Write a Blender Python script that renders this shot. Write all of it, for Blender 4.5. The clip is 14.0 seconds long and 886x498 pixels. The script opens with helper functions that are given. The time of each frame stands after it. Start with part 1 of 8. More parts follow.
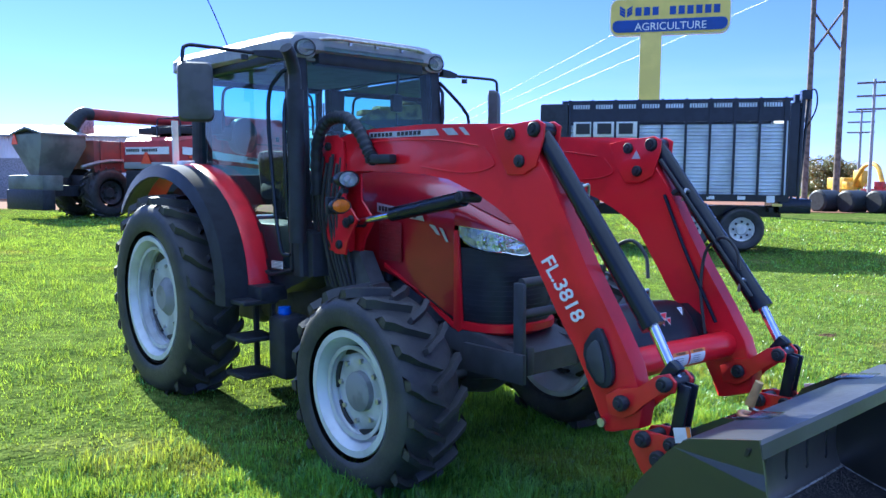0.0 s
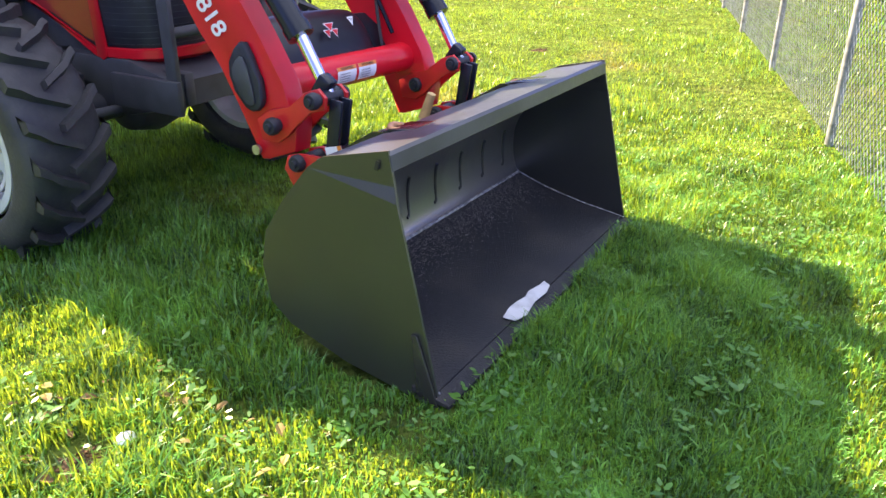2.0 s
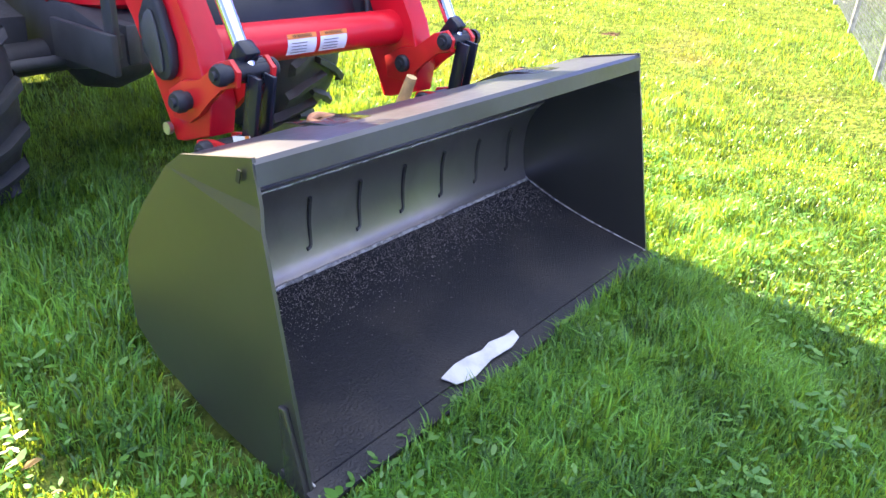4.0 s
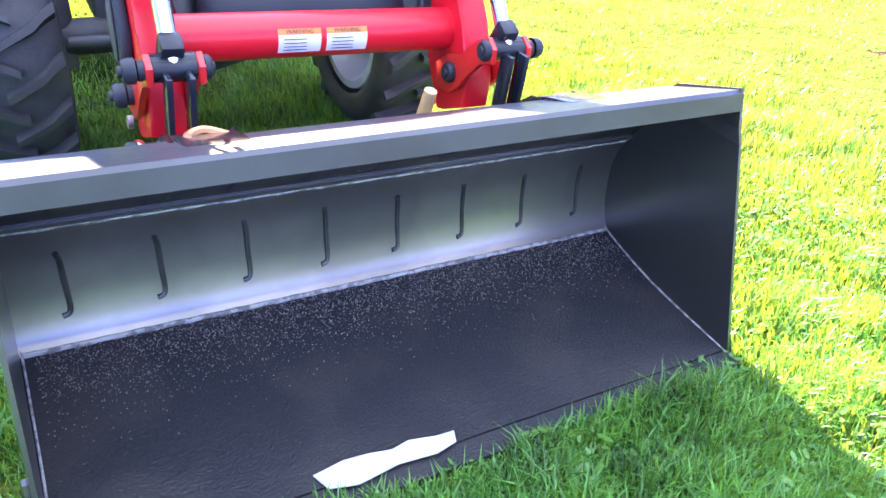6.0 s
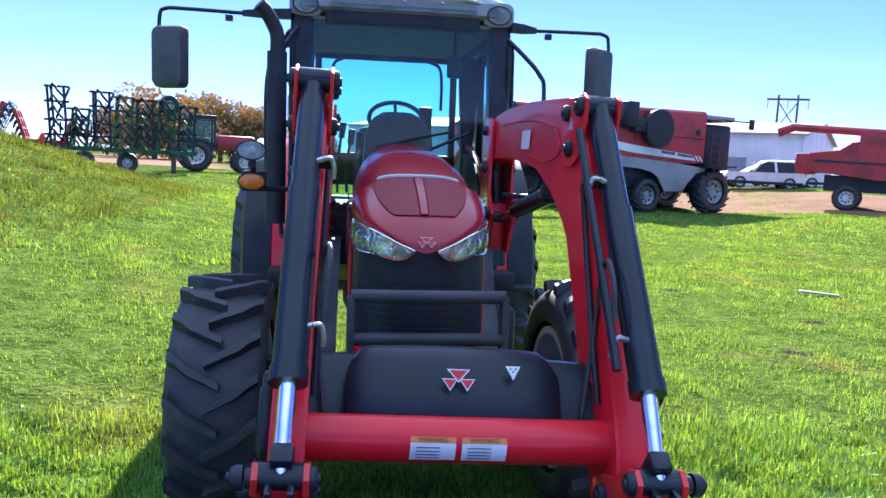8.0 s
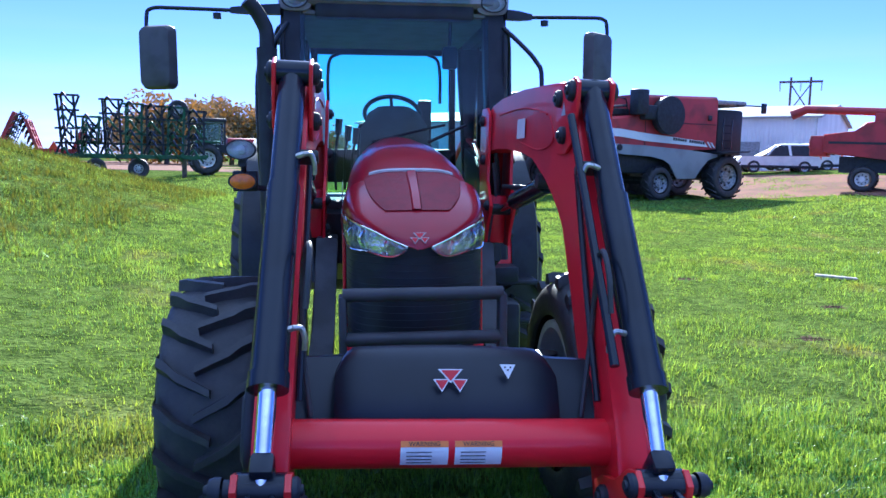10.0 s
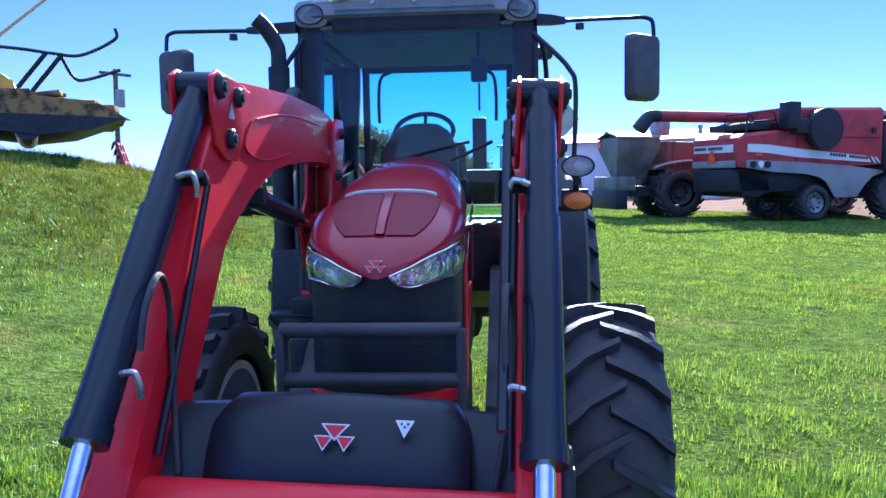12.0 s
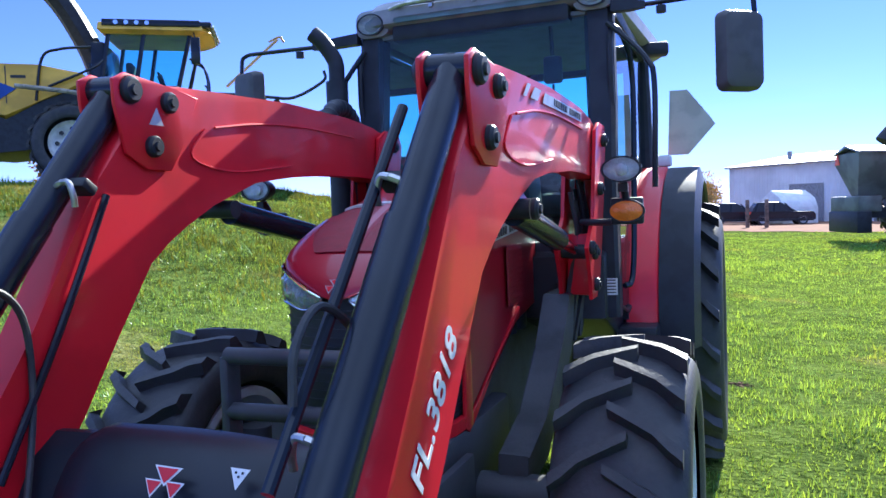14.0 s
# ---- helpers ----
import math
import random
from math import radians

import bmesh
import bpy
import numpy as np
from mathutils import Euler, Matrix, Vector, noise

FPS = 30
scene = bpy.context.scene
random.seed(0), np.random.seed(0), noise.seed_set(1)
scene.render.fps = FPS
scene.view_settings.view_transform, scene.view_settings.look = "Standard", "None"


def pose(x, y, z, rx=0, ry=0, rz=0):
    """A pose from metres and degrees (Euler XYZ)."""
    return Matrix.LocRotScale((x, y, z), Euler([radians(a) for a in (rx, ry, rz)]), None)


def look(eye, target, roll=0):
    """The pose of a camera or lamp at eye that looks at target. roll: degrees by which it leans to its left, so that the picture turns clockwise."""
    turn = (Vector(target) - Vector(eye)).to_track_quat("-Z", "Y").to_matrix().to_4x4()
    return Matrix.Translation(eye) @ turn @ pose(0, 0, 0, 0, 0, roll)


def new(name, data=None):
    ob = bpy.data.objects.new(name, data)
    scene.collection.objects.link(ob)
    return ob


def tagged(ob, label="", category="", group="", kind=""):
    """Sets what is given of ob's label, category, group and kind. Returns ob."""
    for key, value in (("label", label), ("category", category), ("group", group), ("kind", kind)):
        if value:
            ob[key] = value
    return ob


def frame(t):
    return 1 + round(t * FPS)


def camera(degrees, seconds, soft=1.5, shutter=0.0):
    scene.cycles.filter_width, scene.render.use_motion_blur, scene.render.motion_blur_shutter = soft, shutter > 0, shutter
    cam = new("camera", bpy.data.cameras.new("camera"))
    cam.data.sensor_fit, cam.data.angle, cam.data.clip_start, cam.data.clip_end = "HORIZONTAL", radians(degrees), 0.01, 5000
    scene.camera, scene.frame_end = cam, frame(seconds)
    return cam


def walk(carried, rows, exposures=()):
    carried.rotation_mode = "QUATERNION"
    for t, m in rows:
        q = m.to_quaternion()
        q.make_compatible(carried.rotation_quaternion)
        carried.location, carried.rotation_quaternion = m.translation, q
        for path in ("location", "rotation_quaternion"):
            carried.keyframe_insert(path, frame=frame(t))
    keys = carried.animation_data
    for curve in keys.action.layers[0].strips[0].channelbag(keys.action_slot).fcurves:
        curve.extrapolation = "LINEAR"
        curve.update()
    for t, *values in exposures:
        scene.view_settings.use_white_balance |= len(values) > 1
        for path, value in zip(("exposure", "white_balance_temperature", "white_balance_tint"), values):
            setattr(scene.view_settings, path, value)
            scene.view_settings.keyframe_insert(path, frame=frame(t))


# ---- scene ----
cam = camera(59.8, 14.0)
PATH = [
    (0, (-3.295, -3.355, 1.623), (-1.958, -1.877, 1.452), 0.6),
    (0.5, (-3.205, -3.356, 1.598), (-1.803, -1.954, 1.339), 0.3),
    (1, (-3.025, -3.412, 1.547), (-1.525, -2.169, 1.094), -0.0),
    (1.5, (-2.884, -3.509, 1.501), (-1.334, -2.448, 0.813), -0.3),
    (2, (-2.737, -3.48, 1.472), (-1.153, -2.57, 0.658), 0.7),
    (2.5, (-2.543, -3.393, 1.464), (-0.935, -2.544, 0.631), 1.3),
    (2.7, (-2.476, -3.377, 1.462), (-0.868, -2.535, 0.621), 1.6),
    (4.8, (-1.458, -3.628, 1.35), (-0.26, -2.352, 0.382), 4.8),
    (5, (-1.336, -3.676, 1.36), (-0.216, -2.351, 0.365), 4.2),
    (5.5, (-1.106, -3.74, 1.389), (-0.11, -2.338, 0.369), 3.0),
    (6, (-0.874, -3.657, 1.376), (0.044, -2.155, 0.425), 3.9),
    (6.5, (-0.735, -3.54, 1.45), (-0.017, -1.852, 0.634), 3.0),
    (7, (-0.494, -3.529, 1.536), (-0.041, -1.676, 0.935), 3.4),
    (7.5, (-0.41, -3.559, 1.588), (-0.062, -1.623, 1.225), 4.5),
    (8, (-0.381, -3.581, 1.624), (-0.102, -1.613, 1.403), 3.0),
    (8.2, (-0.375, -3.588, 1.63), (-0.111, -1.614, 1.44), 2.1),
    (10.3, (-0.237, -3.435, 1.611), (-0.006, -1.462, 1.374), 0.7),
    (10.5, (-0.184, -3.388, 1.61), (0.023, -1.412, 1.378), 0.7),
    (11, (-0.027, -3.295, 1.62), (0.041, -1.307, 1.409), 1.1),
    (11.5, (0.229, -3.246, 1.613), (0.106, -1.258, 1.433), 0.5),
    (12, (0.407, -3.151, 1.601), (0.266, -1.164, 1.424), -0.1),
    (12.5, (0.577, -2.974, 1.579), (0.362, -0.994, 1.403), -0.4),
    (13, (0.763, -2.872, 1.569), (0.312, -0.928, 1.429), -1.4),
    (13.5, (0.997, -2.774, 1.568), (0.348, -0.885, 1.471), -1.6),
    (14, (1.132, -2.601, 1.523), (0.421, -0.734, 1.428), -1.4),
]
walk(cam, [(t, look(eye, target, roll)) for t, eye, target, roll in PATH],
     exposures=[(0.0, 2.55, 4700, 13), (0.5, 2.65, 5000, 14), (1.0, 2.62, 5600, 15), (1.5, 3.1, 6400, 22), (2.0, 3.25, 6500, 23), (3.0, 3.5, 6300, 23), (5.0, 4.1, 6200, 24), (5.5, 4.25, 5900, 24), (6.0, 4.5, 5800, 24), (6.5, 4.6, 5300, 20), (7.0, 3.3, 4900, 14), (7.5, 2.75, 5000, 13), (8.2, 2.55, 4900, 14), (10.3, 2.35, 4450, 18), (12.0, 2.35, 4450, 20), (14.0, 2.42, 4800, 18)])

# ---- world and sun ----
SUN = Vector((0.105, 0.846, 0.502)).normalized()
world = bpy.data.worlds.new("world")
scene.world = world
world.use_nodes = True
wn, wl = world.node_tree.nodes, world.node_tree.links
wn.clear()
sky = wn.new("ShaderNodeTexSky")
sky.sky_type, sky.sun_disc = "NISHITA", False
sky.sun_elevation, sky.sun_rotation = math.asin(SUN.z), math.atan2(SUN.x, SUN.y)
sky.altitude, sky.air_density, sky.dust_density, sky.ozone_density = 3000, 1.0, 0.0, 3.5
w_back, w_out = wn.new("ShaderNodeBackground"), wn.new("ShaderNodeOutputWorld")
w_back.inputs["Strength"].default_value = 0.040
# thin bright cloud low over the horizon
w_co = wn.new("ShaderNodeTexCoord")
w_map = wn.new("ShaderNodeMapping")
w_map.inputs["Scale"].default_value = (2.2, 2.2, 16.0)
w_noise = wn.new("ShaderNodeTexNoise")
w_noise.inputs["Scale"].default_value, w_noise.inputs["Detail"].default_value = 1.6, 6.0
w_sep = wn.new("ShaderNodeSeparateXYZ")
w_low = wn.new("ShaderNodeMapRange")
for key, value in (("From Min", 0.0), ("From Max", 0.16), ("To Min", 0.75), ("To Max", 0.0)):
    w_low.inputs[key].default_value = value
w_cl = wn.new("ShaderNodeMapRange")
for key, value in (("From Min", 0.42), ("From Max", 0.62), ("To Min", 0.0), ("To Max", 1.0)):
    w_cl.inputs[key].default_value = value
w_mul = wn.new("ShaderNodeMath")
w_mul.operation = "MULTIPLY"
w_mix = wn.new("ShaderNodeMixRGB")
w_mix.inputs[2].default_value = (4.0, 4.3, 4.6, 1)
wl.new(w_co.outputs["Generated"], w_map.inputs["Vector"])
wl.new(w_map.outputs["Vector"], w_noise.inputs["Vector"])
wl.new(w_co.outputs["Generated"], w_sep.inputs["Vector"])
wl.new(w_sep.outputs["Z"], w_low.inputs["Value"])
wl.new(w_noise.outputs["Fac"], w_cl.inputs["Value"])
wl.new(w_low.outputs["Result"], w_mul.inputs[0])
wl.new(w_cl.outputs["Result"], w_mul.inputs[1])
wl.new(w_mul.outputs["Value"], w_mix.inputs[0])
w_tint = wn.new("ShaderNodeMixRGB")
w_tint.blend_type = "MULTIPLY"
w_tint.inputs[0].default_value, w_tint.inputs[2].default_value = 1.0, (0.88, 0.74, 0.98, 1)
wl.new(sky.outputs["Color"], w_tint.inputs[1])
wl.new(w_tint.outputs["Color"], w_mix.inputs[1])
# bright cloud veil added overhead, out of view, to fill the shade
w_map2, w_noise2, w_fill, w_high, w_mul2, w_mix2 = (wn.new("ShaderNode" + k) for k in ("Mapping", "TexNoise", "MapRange", "MapRange", "Math", "MixRGB"))
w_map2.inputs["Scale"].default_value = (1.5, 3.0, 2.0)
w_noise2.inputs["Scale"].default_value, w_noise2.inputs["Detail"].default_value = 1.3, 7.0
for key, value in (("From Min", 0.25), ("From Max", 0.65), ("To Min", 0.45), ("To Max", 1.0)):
    w_fill.inputs[key].default_value = value
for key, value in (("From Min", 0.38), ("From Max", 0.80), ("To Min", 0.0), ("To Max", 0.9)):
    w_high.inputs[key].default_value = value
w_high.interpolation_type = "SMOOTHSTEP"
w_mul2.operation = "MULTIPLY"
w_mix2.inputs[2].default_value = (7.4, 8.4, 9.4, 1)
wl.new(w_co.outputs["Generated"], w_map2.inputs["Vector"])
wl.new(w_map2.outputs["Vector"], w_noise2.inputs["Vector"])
wl.new(w_noise2.outputs["Fac"], w_fill.inputs["Value"])
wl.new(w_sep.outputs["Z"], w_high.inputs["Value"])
wl.new(w_fill.outputs["Result"], w_mul2.inputs[0])
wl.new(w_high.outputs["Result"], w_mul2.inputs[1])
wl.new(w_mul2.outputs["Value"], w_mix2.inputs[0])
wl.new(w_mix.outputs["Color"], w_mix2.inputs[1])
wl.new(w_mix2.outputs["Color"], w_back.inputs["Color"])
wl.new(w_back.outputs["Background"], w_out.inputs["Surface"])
sun = new("sun", bpy.data.lights.new("sun", "SUN"))
sun.data.energy, sun.data.angle, sun.data.color = 3.1, radians(0.5), (1.0, 0.86, 0.55)
sun.matrix_world = look(SUN * 50, (0, 0, 0))


# ---- materials ----
def material(name, color, rough=0.5, metal=0.0, coat=0.0, vary=0.12, scale=6.0, bump=0.0, bump_scale=60.0, spec=0.5, second=None, spread=(0.45, 0.6), coat_rough=0.06):
    """Principled paint, plastic or metal with two scales of variation and fine relief."""
    m = bpy.data.materials.new(name)
    m.use_nodes = True
    n, l = m.node_tree.nodes, m.node_tree.links
    p = n["Principled BSDF"]
    co = n.new("ShaderNodeTexCoord")
    big, fine = n.new("ShaderNodeTexNoise"), n.new("ShaderNodeTexNoise")
    big.inputs["Scale"].default_value, big.inputs["Detail"].default_value = scale, 4
    fine.inputs["Scale"].default_value, fine.inputs["Detail"].default_value = bump_scale, 5
    l.new(co.outputs["Object"], big.inputs["Vector"])
    l.new(co.outputs["Object"], fine.inputs["Vector"])
    ramp = n.new("ShaderNodeMapRange")
    ramp.inputs["From Min"].default_value, ramp.inputs["From Max"].default_value = spread
    l.new(big.outputs["Fac"], ramp.inputs["Value"])
    mix = n.new("ShaderNodeMixRGB")
    mix.inputs[1].default_value = (*color, 1)
    other = second or tuple(min(1, c * (1 - vary * 2)) for c in color)
    mix.inputs[2].default_value = (*other, 1)
    l.new(ramp.outputs["Result"], mix.inputs[0])
    l.new(mix.outputs["Color"], p.inputs["Base Color"])
    rr = n.new("ShaderNodeMapRange")
    rr.inputs["To Min"].default_value, rr.inputs["To Max"].default_value = max(0.02, rough - vary * 0.5), min(1, rough + vary * 0.6)
    l.new(fine.outputs["Fac"], rr.inputs["Value"])
    l.new(rr.outputs["Result"], p.inputs["Roughness"])
    p.inputs["Metallic"].default_value = metal
    p.inputs["Coat Weight"].default_value = coat
    p.inputs["Coat Roughness"].default_value = coat_rough
    p.inputs["Specular IOR Level"].default_value = spec
    if bump:
        b = n.new("ShaderNodeBump")
        b.inputs["Strength"].default_value, b.inputs["Distance"].default_value = bump, 0.01
        l.new(fine.outputs["Fac"], b.inputs["Height"])
        l.new(b.outputs["Normal"], p.inputs["Normal"])
    return m


def clear(name, tint, rough=0.0, ior=1.45, mixed=0.85):
    """Thin tinted pane: mostly see-through, with a glossy skin."""
    m = bpy.data.materials.new(name)
    m.use_nodes = True
    n, l = m.node_tree.nodes, m.node_tree.links
    n.remove(n["Principled BSDF"])
    tr, gl, mx, fr = n.new("ShaderNodeBsdfTransparent"), n.new("ShaderNodeBsdfGlossy"), n.new("ShaderNodeMixShader"), n.new("ShaderNodeFresnel")
    tr.inputs["Color"].default_value = (*tint, 1)
    gl.inputs["Roughness"].default_value = rough
    fr.inputs["IOR"].default_value = ior
    l.new(fr.outputs["Fac"], mx.inputs["Fac"])
    l.new(tr.outputs["BSDF"], mx.inputs[1])
    l.new(gl.outputs["BSDF"], mx.inputs[2])
    l.new(mx.outputs["Shader"], n["Material Output"].inputs["Surface"])
    return m


def leafy(name, dark, light, glow=0.45, scale=0.8, dry=(0.19, 0.22, 0.07), shine=0.04):
    """Grass and leaves: diffuse and translucent, with patches and pieces of differing green."""
    m = bpy.data.materials.new(name)
    m.use_nodes = True
    n, l = m.node_tree.nodes, m.node_tree.links
    n.remove(n["Principled BSDF"])
    co = n.new("ShaderNodeNewGeometry")
    patch = n.new("ShaderNodeTexNoise")
    patch.inputs["Scale"].default_value, patch.inputs["Detail"].default_value = scale, 5
    l.new(co.outputs["Position"], patch.inputs["Vector"])
    mp = n.new("ShaderNodeMapRange")
    mp.inputs["From Min"].default_value, mp.inputs["From Max"].default_value = 0.35, 0.65
    l.new(patch.outputs["Fac"], mp.inputs["Value"])
    add = n.new("ShaderNodeMath")
    add.operation = "MULTIPLY_ADD"
    add.inputs[1].default_value = 0.66
    half = n.new("ShaderNodeMath")
    half.operation = "MULTIPLY"
    half.inputs[1].default_value = 0.34
    l.new(mp.outputs["Result"], half.inputs[0])
    l.new(co.outputs["Random Per Island"], add.inputs[0])
    l.new(half.outputs["Value"], add.inputs[2])
    mix = n.new("ShaderNodeMixRGB")
    mix.inputs[1].default_value, mix.inputs[2].default_value = (*dark, 1), (*light, 1)
    l.new(add.outputs["Value"], mix.inputs[0])
    old = n.new("ShaderNodeTexNoise")
    old.inputs["Scale"].default_value, old.inputs["Detail"].default_value = 0.55, 6
    l.new(co.outputs["Position"], old.inputs["Vector"])
    om = n.new("ShaderNodeMapRange")
    om.inputs["From Min"].default_value, om.inputs["From Max"].default_value, om.inputs["To Max"].default_value = 0.58, 0.78, 0.5
    l.new(old.outputs["Fac"], om.inputs["Value"])
    mix2 = n.new("ShaderNodeMixRGB")
    mix2.inputs[2].default_value = (*dry, 1)
    l.new(om.outputs["Result"], mix2.inputs[0])
    l.new(mix.outputs["Color"], mix2.inputs[1])
    df, tl, ms = n.new("ShaderNodeBsdfDiffuse"), n.new("ShaderNodeBsdfTranslucent"), n.new("ShaderNodeMixShader")
    ms.inputs["Fac"].default_value = glow
    l.new(mix2.outputs["Color"], df.inputs["Color"])
    through_leaf = n.new("ShaderNodeMixRGB")
    through_leaf.blend_type = "MULTIPLY"
    through_leaf.inputs[0].default_value, through_leaf.inputs[2].default_value = 1.0, (3.0, 1.15, 0.36, 1)
    l.new(mix2.outputs["Color"], through_leaf.inputs[1])
    l.new(through_leaf.outputs["Color"], tl.inputs["Color"])
    l.new(df.outputs["BSDF"], ms.inputs[1])
    l.new(tl.outputs["BSDF"], ms.inputs[2])
    gl, sheen = n.new("ShaderNodeBsdfGlossy"), n.new("ShaderNodeMixShader")
    gl.inputs["Roughness"].default_value, sheen.inputs["Fac"].default_value = 0.36, shine if glow else 0.0
    l.new(ms.outputs["Shader"], sheen.inputs[1])
    l.new(gl.outputs["BSDF"], sheen.inputs[2])
    l.new(sheen.outputs["Shader"], n["Material Output"].inputs["Surface"])
    return m


RED = material("red_paint", (0.68, 0.009, 0.022), 0.38, coat=0.25, vary=0.10, scale=3, bump=0.02, bump_scale=180, spec=0.35)
RED_ORANGE = material("orange_red_paint", (0.64, 0.018, 0.018), 0.4, coat=0.3, vary=0.10, scale=4, bump=0.02, bump_scale=160)
HOOD_RED = material("deep_crimson_paint", (0.35, 0.005, 0.020), 0.32, coat=0.5, vary=0.08, scale=3, bump=0.015, bump_scale=180, spec=0.4)
RED_DARK = material("dark_red_panel", (0.24, 0.007, 0.018), 0.5, vary=0.1, scale=20, bump=0.25, bump_scale=420)
RED_OLD = material("weathered_red_paint", (0.42, 0.035, 0.04), 0.5, vary=0.2, scale=1.5, second=(0.25, 0.03, 0.03), bump=0.05)
CAST = material("grey_cast_iron", (0.07, 0.073, 0.08), 0.55, vary=0.2, scale=5, bump=0.15, bump_scale=90)
BLACK = material("black_paint", (0.014, 0.018, 0.028), 0.22, vary=0.12, scale=5, bump=0.03, bump_scale=120, spec=0.35)
PLASTIC = material("black_plastic", (0.028, 0.031, 0.039), 0.45, vary=0.15, scale=9, bump=0.10, bump_scale=300, spec=0.3)
COVER = material("black_moulded_cover", (0.011, 0.014, 0.022), 0.34, vary=0.12, scale=6, bump=0.05, bump_scale=260, spec=0.35)
PLASTIC_GREY = material("grey_plastic", (0.055, 0.058, 0.066), 0.5, vary=0.12, scale=7, bump=0.06, bump_scale=260)
RUBBER = material("tyre_rubber", (0.030, 0.031, 0.035), 0.55, vary=0.25, scale=7, second=(0.047, 0.046, 0.046), bump=0.2, bump_scale=70)
RIM = material("silver_rim_paint", (0.62, 0.64, 0.66), 0.45, metal=0.2, vary=0.1, scale=5, bump=0.03)
RIM_DISC = material("silver_wheel_disc", (0.55, 0.57, 0.60), 0.45, metal=0.25, vary=0.15, scale=5, bump=0.03)
RIM_WHITE = material("white_rim_paint", (0.72, 0.72, 0.68), 0.45, vary=0.15, scale=3)
CHROME = material("chrome", (0.85, 0.87, 0.9), 0.1, metal=1.0, vary=0.06, scale=20)
STEEL = material("zinc_steel", (0.55, 0.55, 0.56), 0.35, metal=0.9, vary=0.15, scale=30)
GALV = material("galvanised_steel", (0.36, 0.37, 0.38), 0.5, metal=0.6, vary=0.2, scale=12)
REFLECTOR = material("dark_chrome_reflector", (0.52, 0.55, 0.60), 0.12, metal=0.8, vary=0.2, scale=26, second=(0.92, 0.93, 0.96), bump=1.0, bump_scale=30)
LAMP = material("pale_lamp_glass", (0.86, 0.88, 0.90), 0.25, coat=0.6, vary=0.08, scale=40, bump=0.35, bump_scale=140)
HUB = material("grey_hub_casting", (0.24, 0.245, 0.25), 0.5, vary=0.15, scale=9, bump=0.08, bump_scale=120)
POD = material("light_grey_plastic", (0.30, 0.305, 0.315), 0.45, vary=0.1, scale=9, bump=0.04, bump_scale=260)
BUCKET = material("black_bucket_paint", (0.022, 0.022, 0.023), 0.2, vary=0.25, scale=3, second=(0.032, 0.03, 0.028), bump=0.08, bump_scale=50, coat=0.25)
BUCKET_SIDE = material("glossy_black_side_paint", (0.024, 0.024, 0.021), 0.34, vary=0.08, scale=3, second=(0.028, 0.028, 0.024), bump=0.01, bump_scale=40, coat=0.6, spec=0.7, coat_rough=0.30)
BUCKET_TOP = material("scuffed_grey_bucket_lip", (0.050, 0.053, 0.061), 0.32, vary=0.12, scale=3, second=(0.036, 0.037, 0.042), bump=0.03, bump_scale=40)
GLASS = clear("green_tinted_glass", (0.50, 0.80, 0.80))
GLASS_SIDE = clear("cab_side_glass", (0.55, 0.76, 0.78))
LENS = clear("clear_lens", (0.93, 0.95, 0.96), ior=1.5)
AMBER = material("amber_lens", (0.85, 0.22, 0.01), 0.25, coat=0.5, vary=0.1, scale=30, bump=0.3, bump_scale=120)
WHITE = material("white_paint", (0.78, 0.78, 0.76), 0.45, vary=0.06, scale=2)
DECAL_WHITE = material("white_decal", (0.80, 0.80, 0.80), 0.4, vary=0.05, scale=20)
DECAL_SILVER = material("silver_decal", (0.52, 0.53, 0.55), 0.35, metal=0.3, vary=0.08, scale=20)
DECAL_BLACK = material("black_print", (0.02, 0.02, 0.022), 0.45, vary=0.05)
DECAL_RED = material("red_print", (0.62, 0.02, 0.03), 0.4, vary=0.06)
DECAL_ORANGE = material("orange_print", (0.80, 0.25, 0.04), 0.45, vary=0.05)
YELLOW = material("yellow_paint", (0.70, 0.42, 0.03), 0.4, vary=0.12, scale=2)
SIGN_YELLOW = material("sign_yellow", (0.74, 0.58, 0.13), 0.5, vary=0.06, scale=1)
BLUE = material("blue_paint", (0.02, 0.06, 0.32), 0.45, vary=0.08, scale=2)
CAP_BLUE = material("blue_cap", (0.02, 0.09, 0.55), 0.4, vary=0.06)
GREEN = material("green_paint", (0.02, 0.10, 0.035), 0.45, vary=0.2, scale=2)
OLIVE = material("grey_green_hopper", (0.17, 0.185, 0.165), 0.55, vary=0.2, scale=1.2, bump=0.1)
ALU = material("corrugated_aluminium", (0.62, 0.66, 0.70), 0.4, metal=0.5, vary=0.1, scale=1.5)
WOOD = material("weathered_wood", (0.16, 0.13, 0.11), 0.8, vary=0.25, scale=4, bump=0.2)
SEATCLOTH = material("seat_fabric", (0.05, 0.05, 0.055), 0.9, vary=0.2, scale=30, bump=0.3, bump_scale=300)
TAN = material("tan_grip", (0.62, 0.42, 0.18), 0.55, vary=0.1, scale=20)
SIDING = material("white_metal_siding", (0.74, 0.75, 0.76), 0.5, vary=0.07, scale=0.4)
SMV = material("orange_reflector", (0.85, 0.09, 0.02), 0.4, vary=0.08, scale=8)
PAPER = material("grey_paper", (0.55, 0.56, 0.58), 0.8, vary=0.12, scale=12, bump=0.2, bump_scale=60)
MIRROR_BACK = material("mirror_housing", (0.075, 0.073, 0.073), 0.5, vary=0.12, scale=10, bump=0.05, bump_scale=300)
SMV_BACK = material("pale_sign_back", (0.50, 0.50, 0.42), 0.5, metal=0.2, vary=0.1, scale=6)
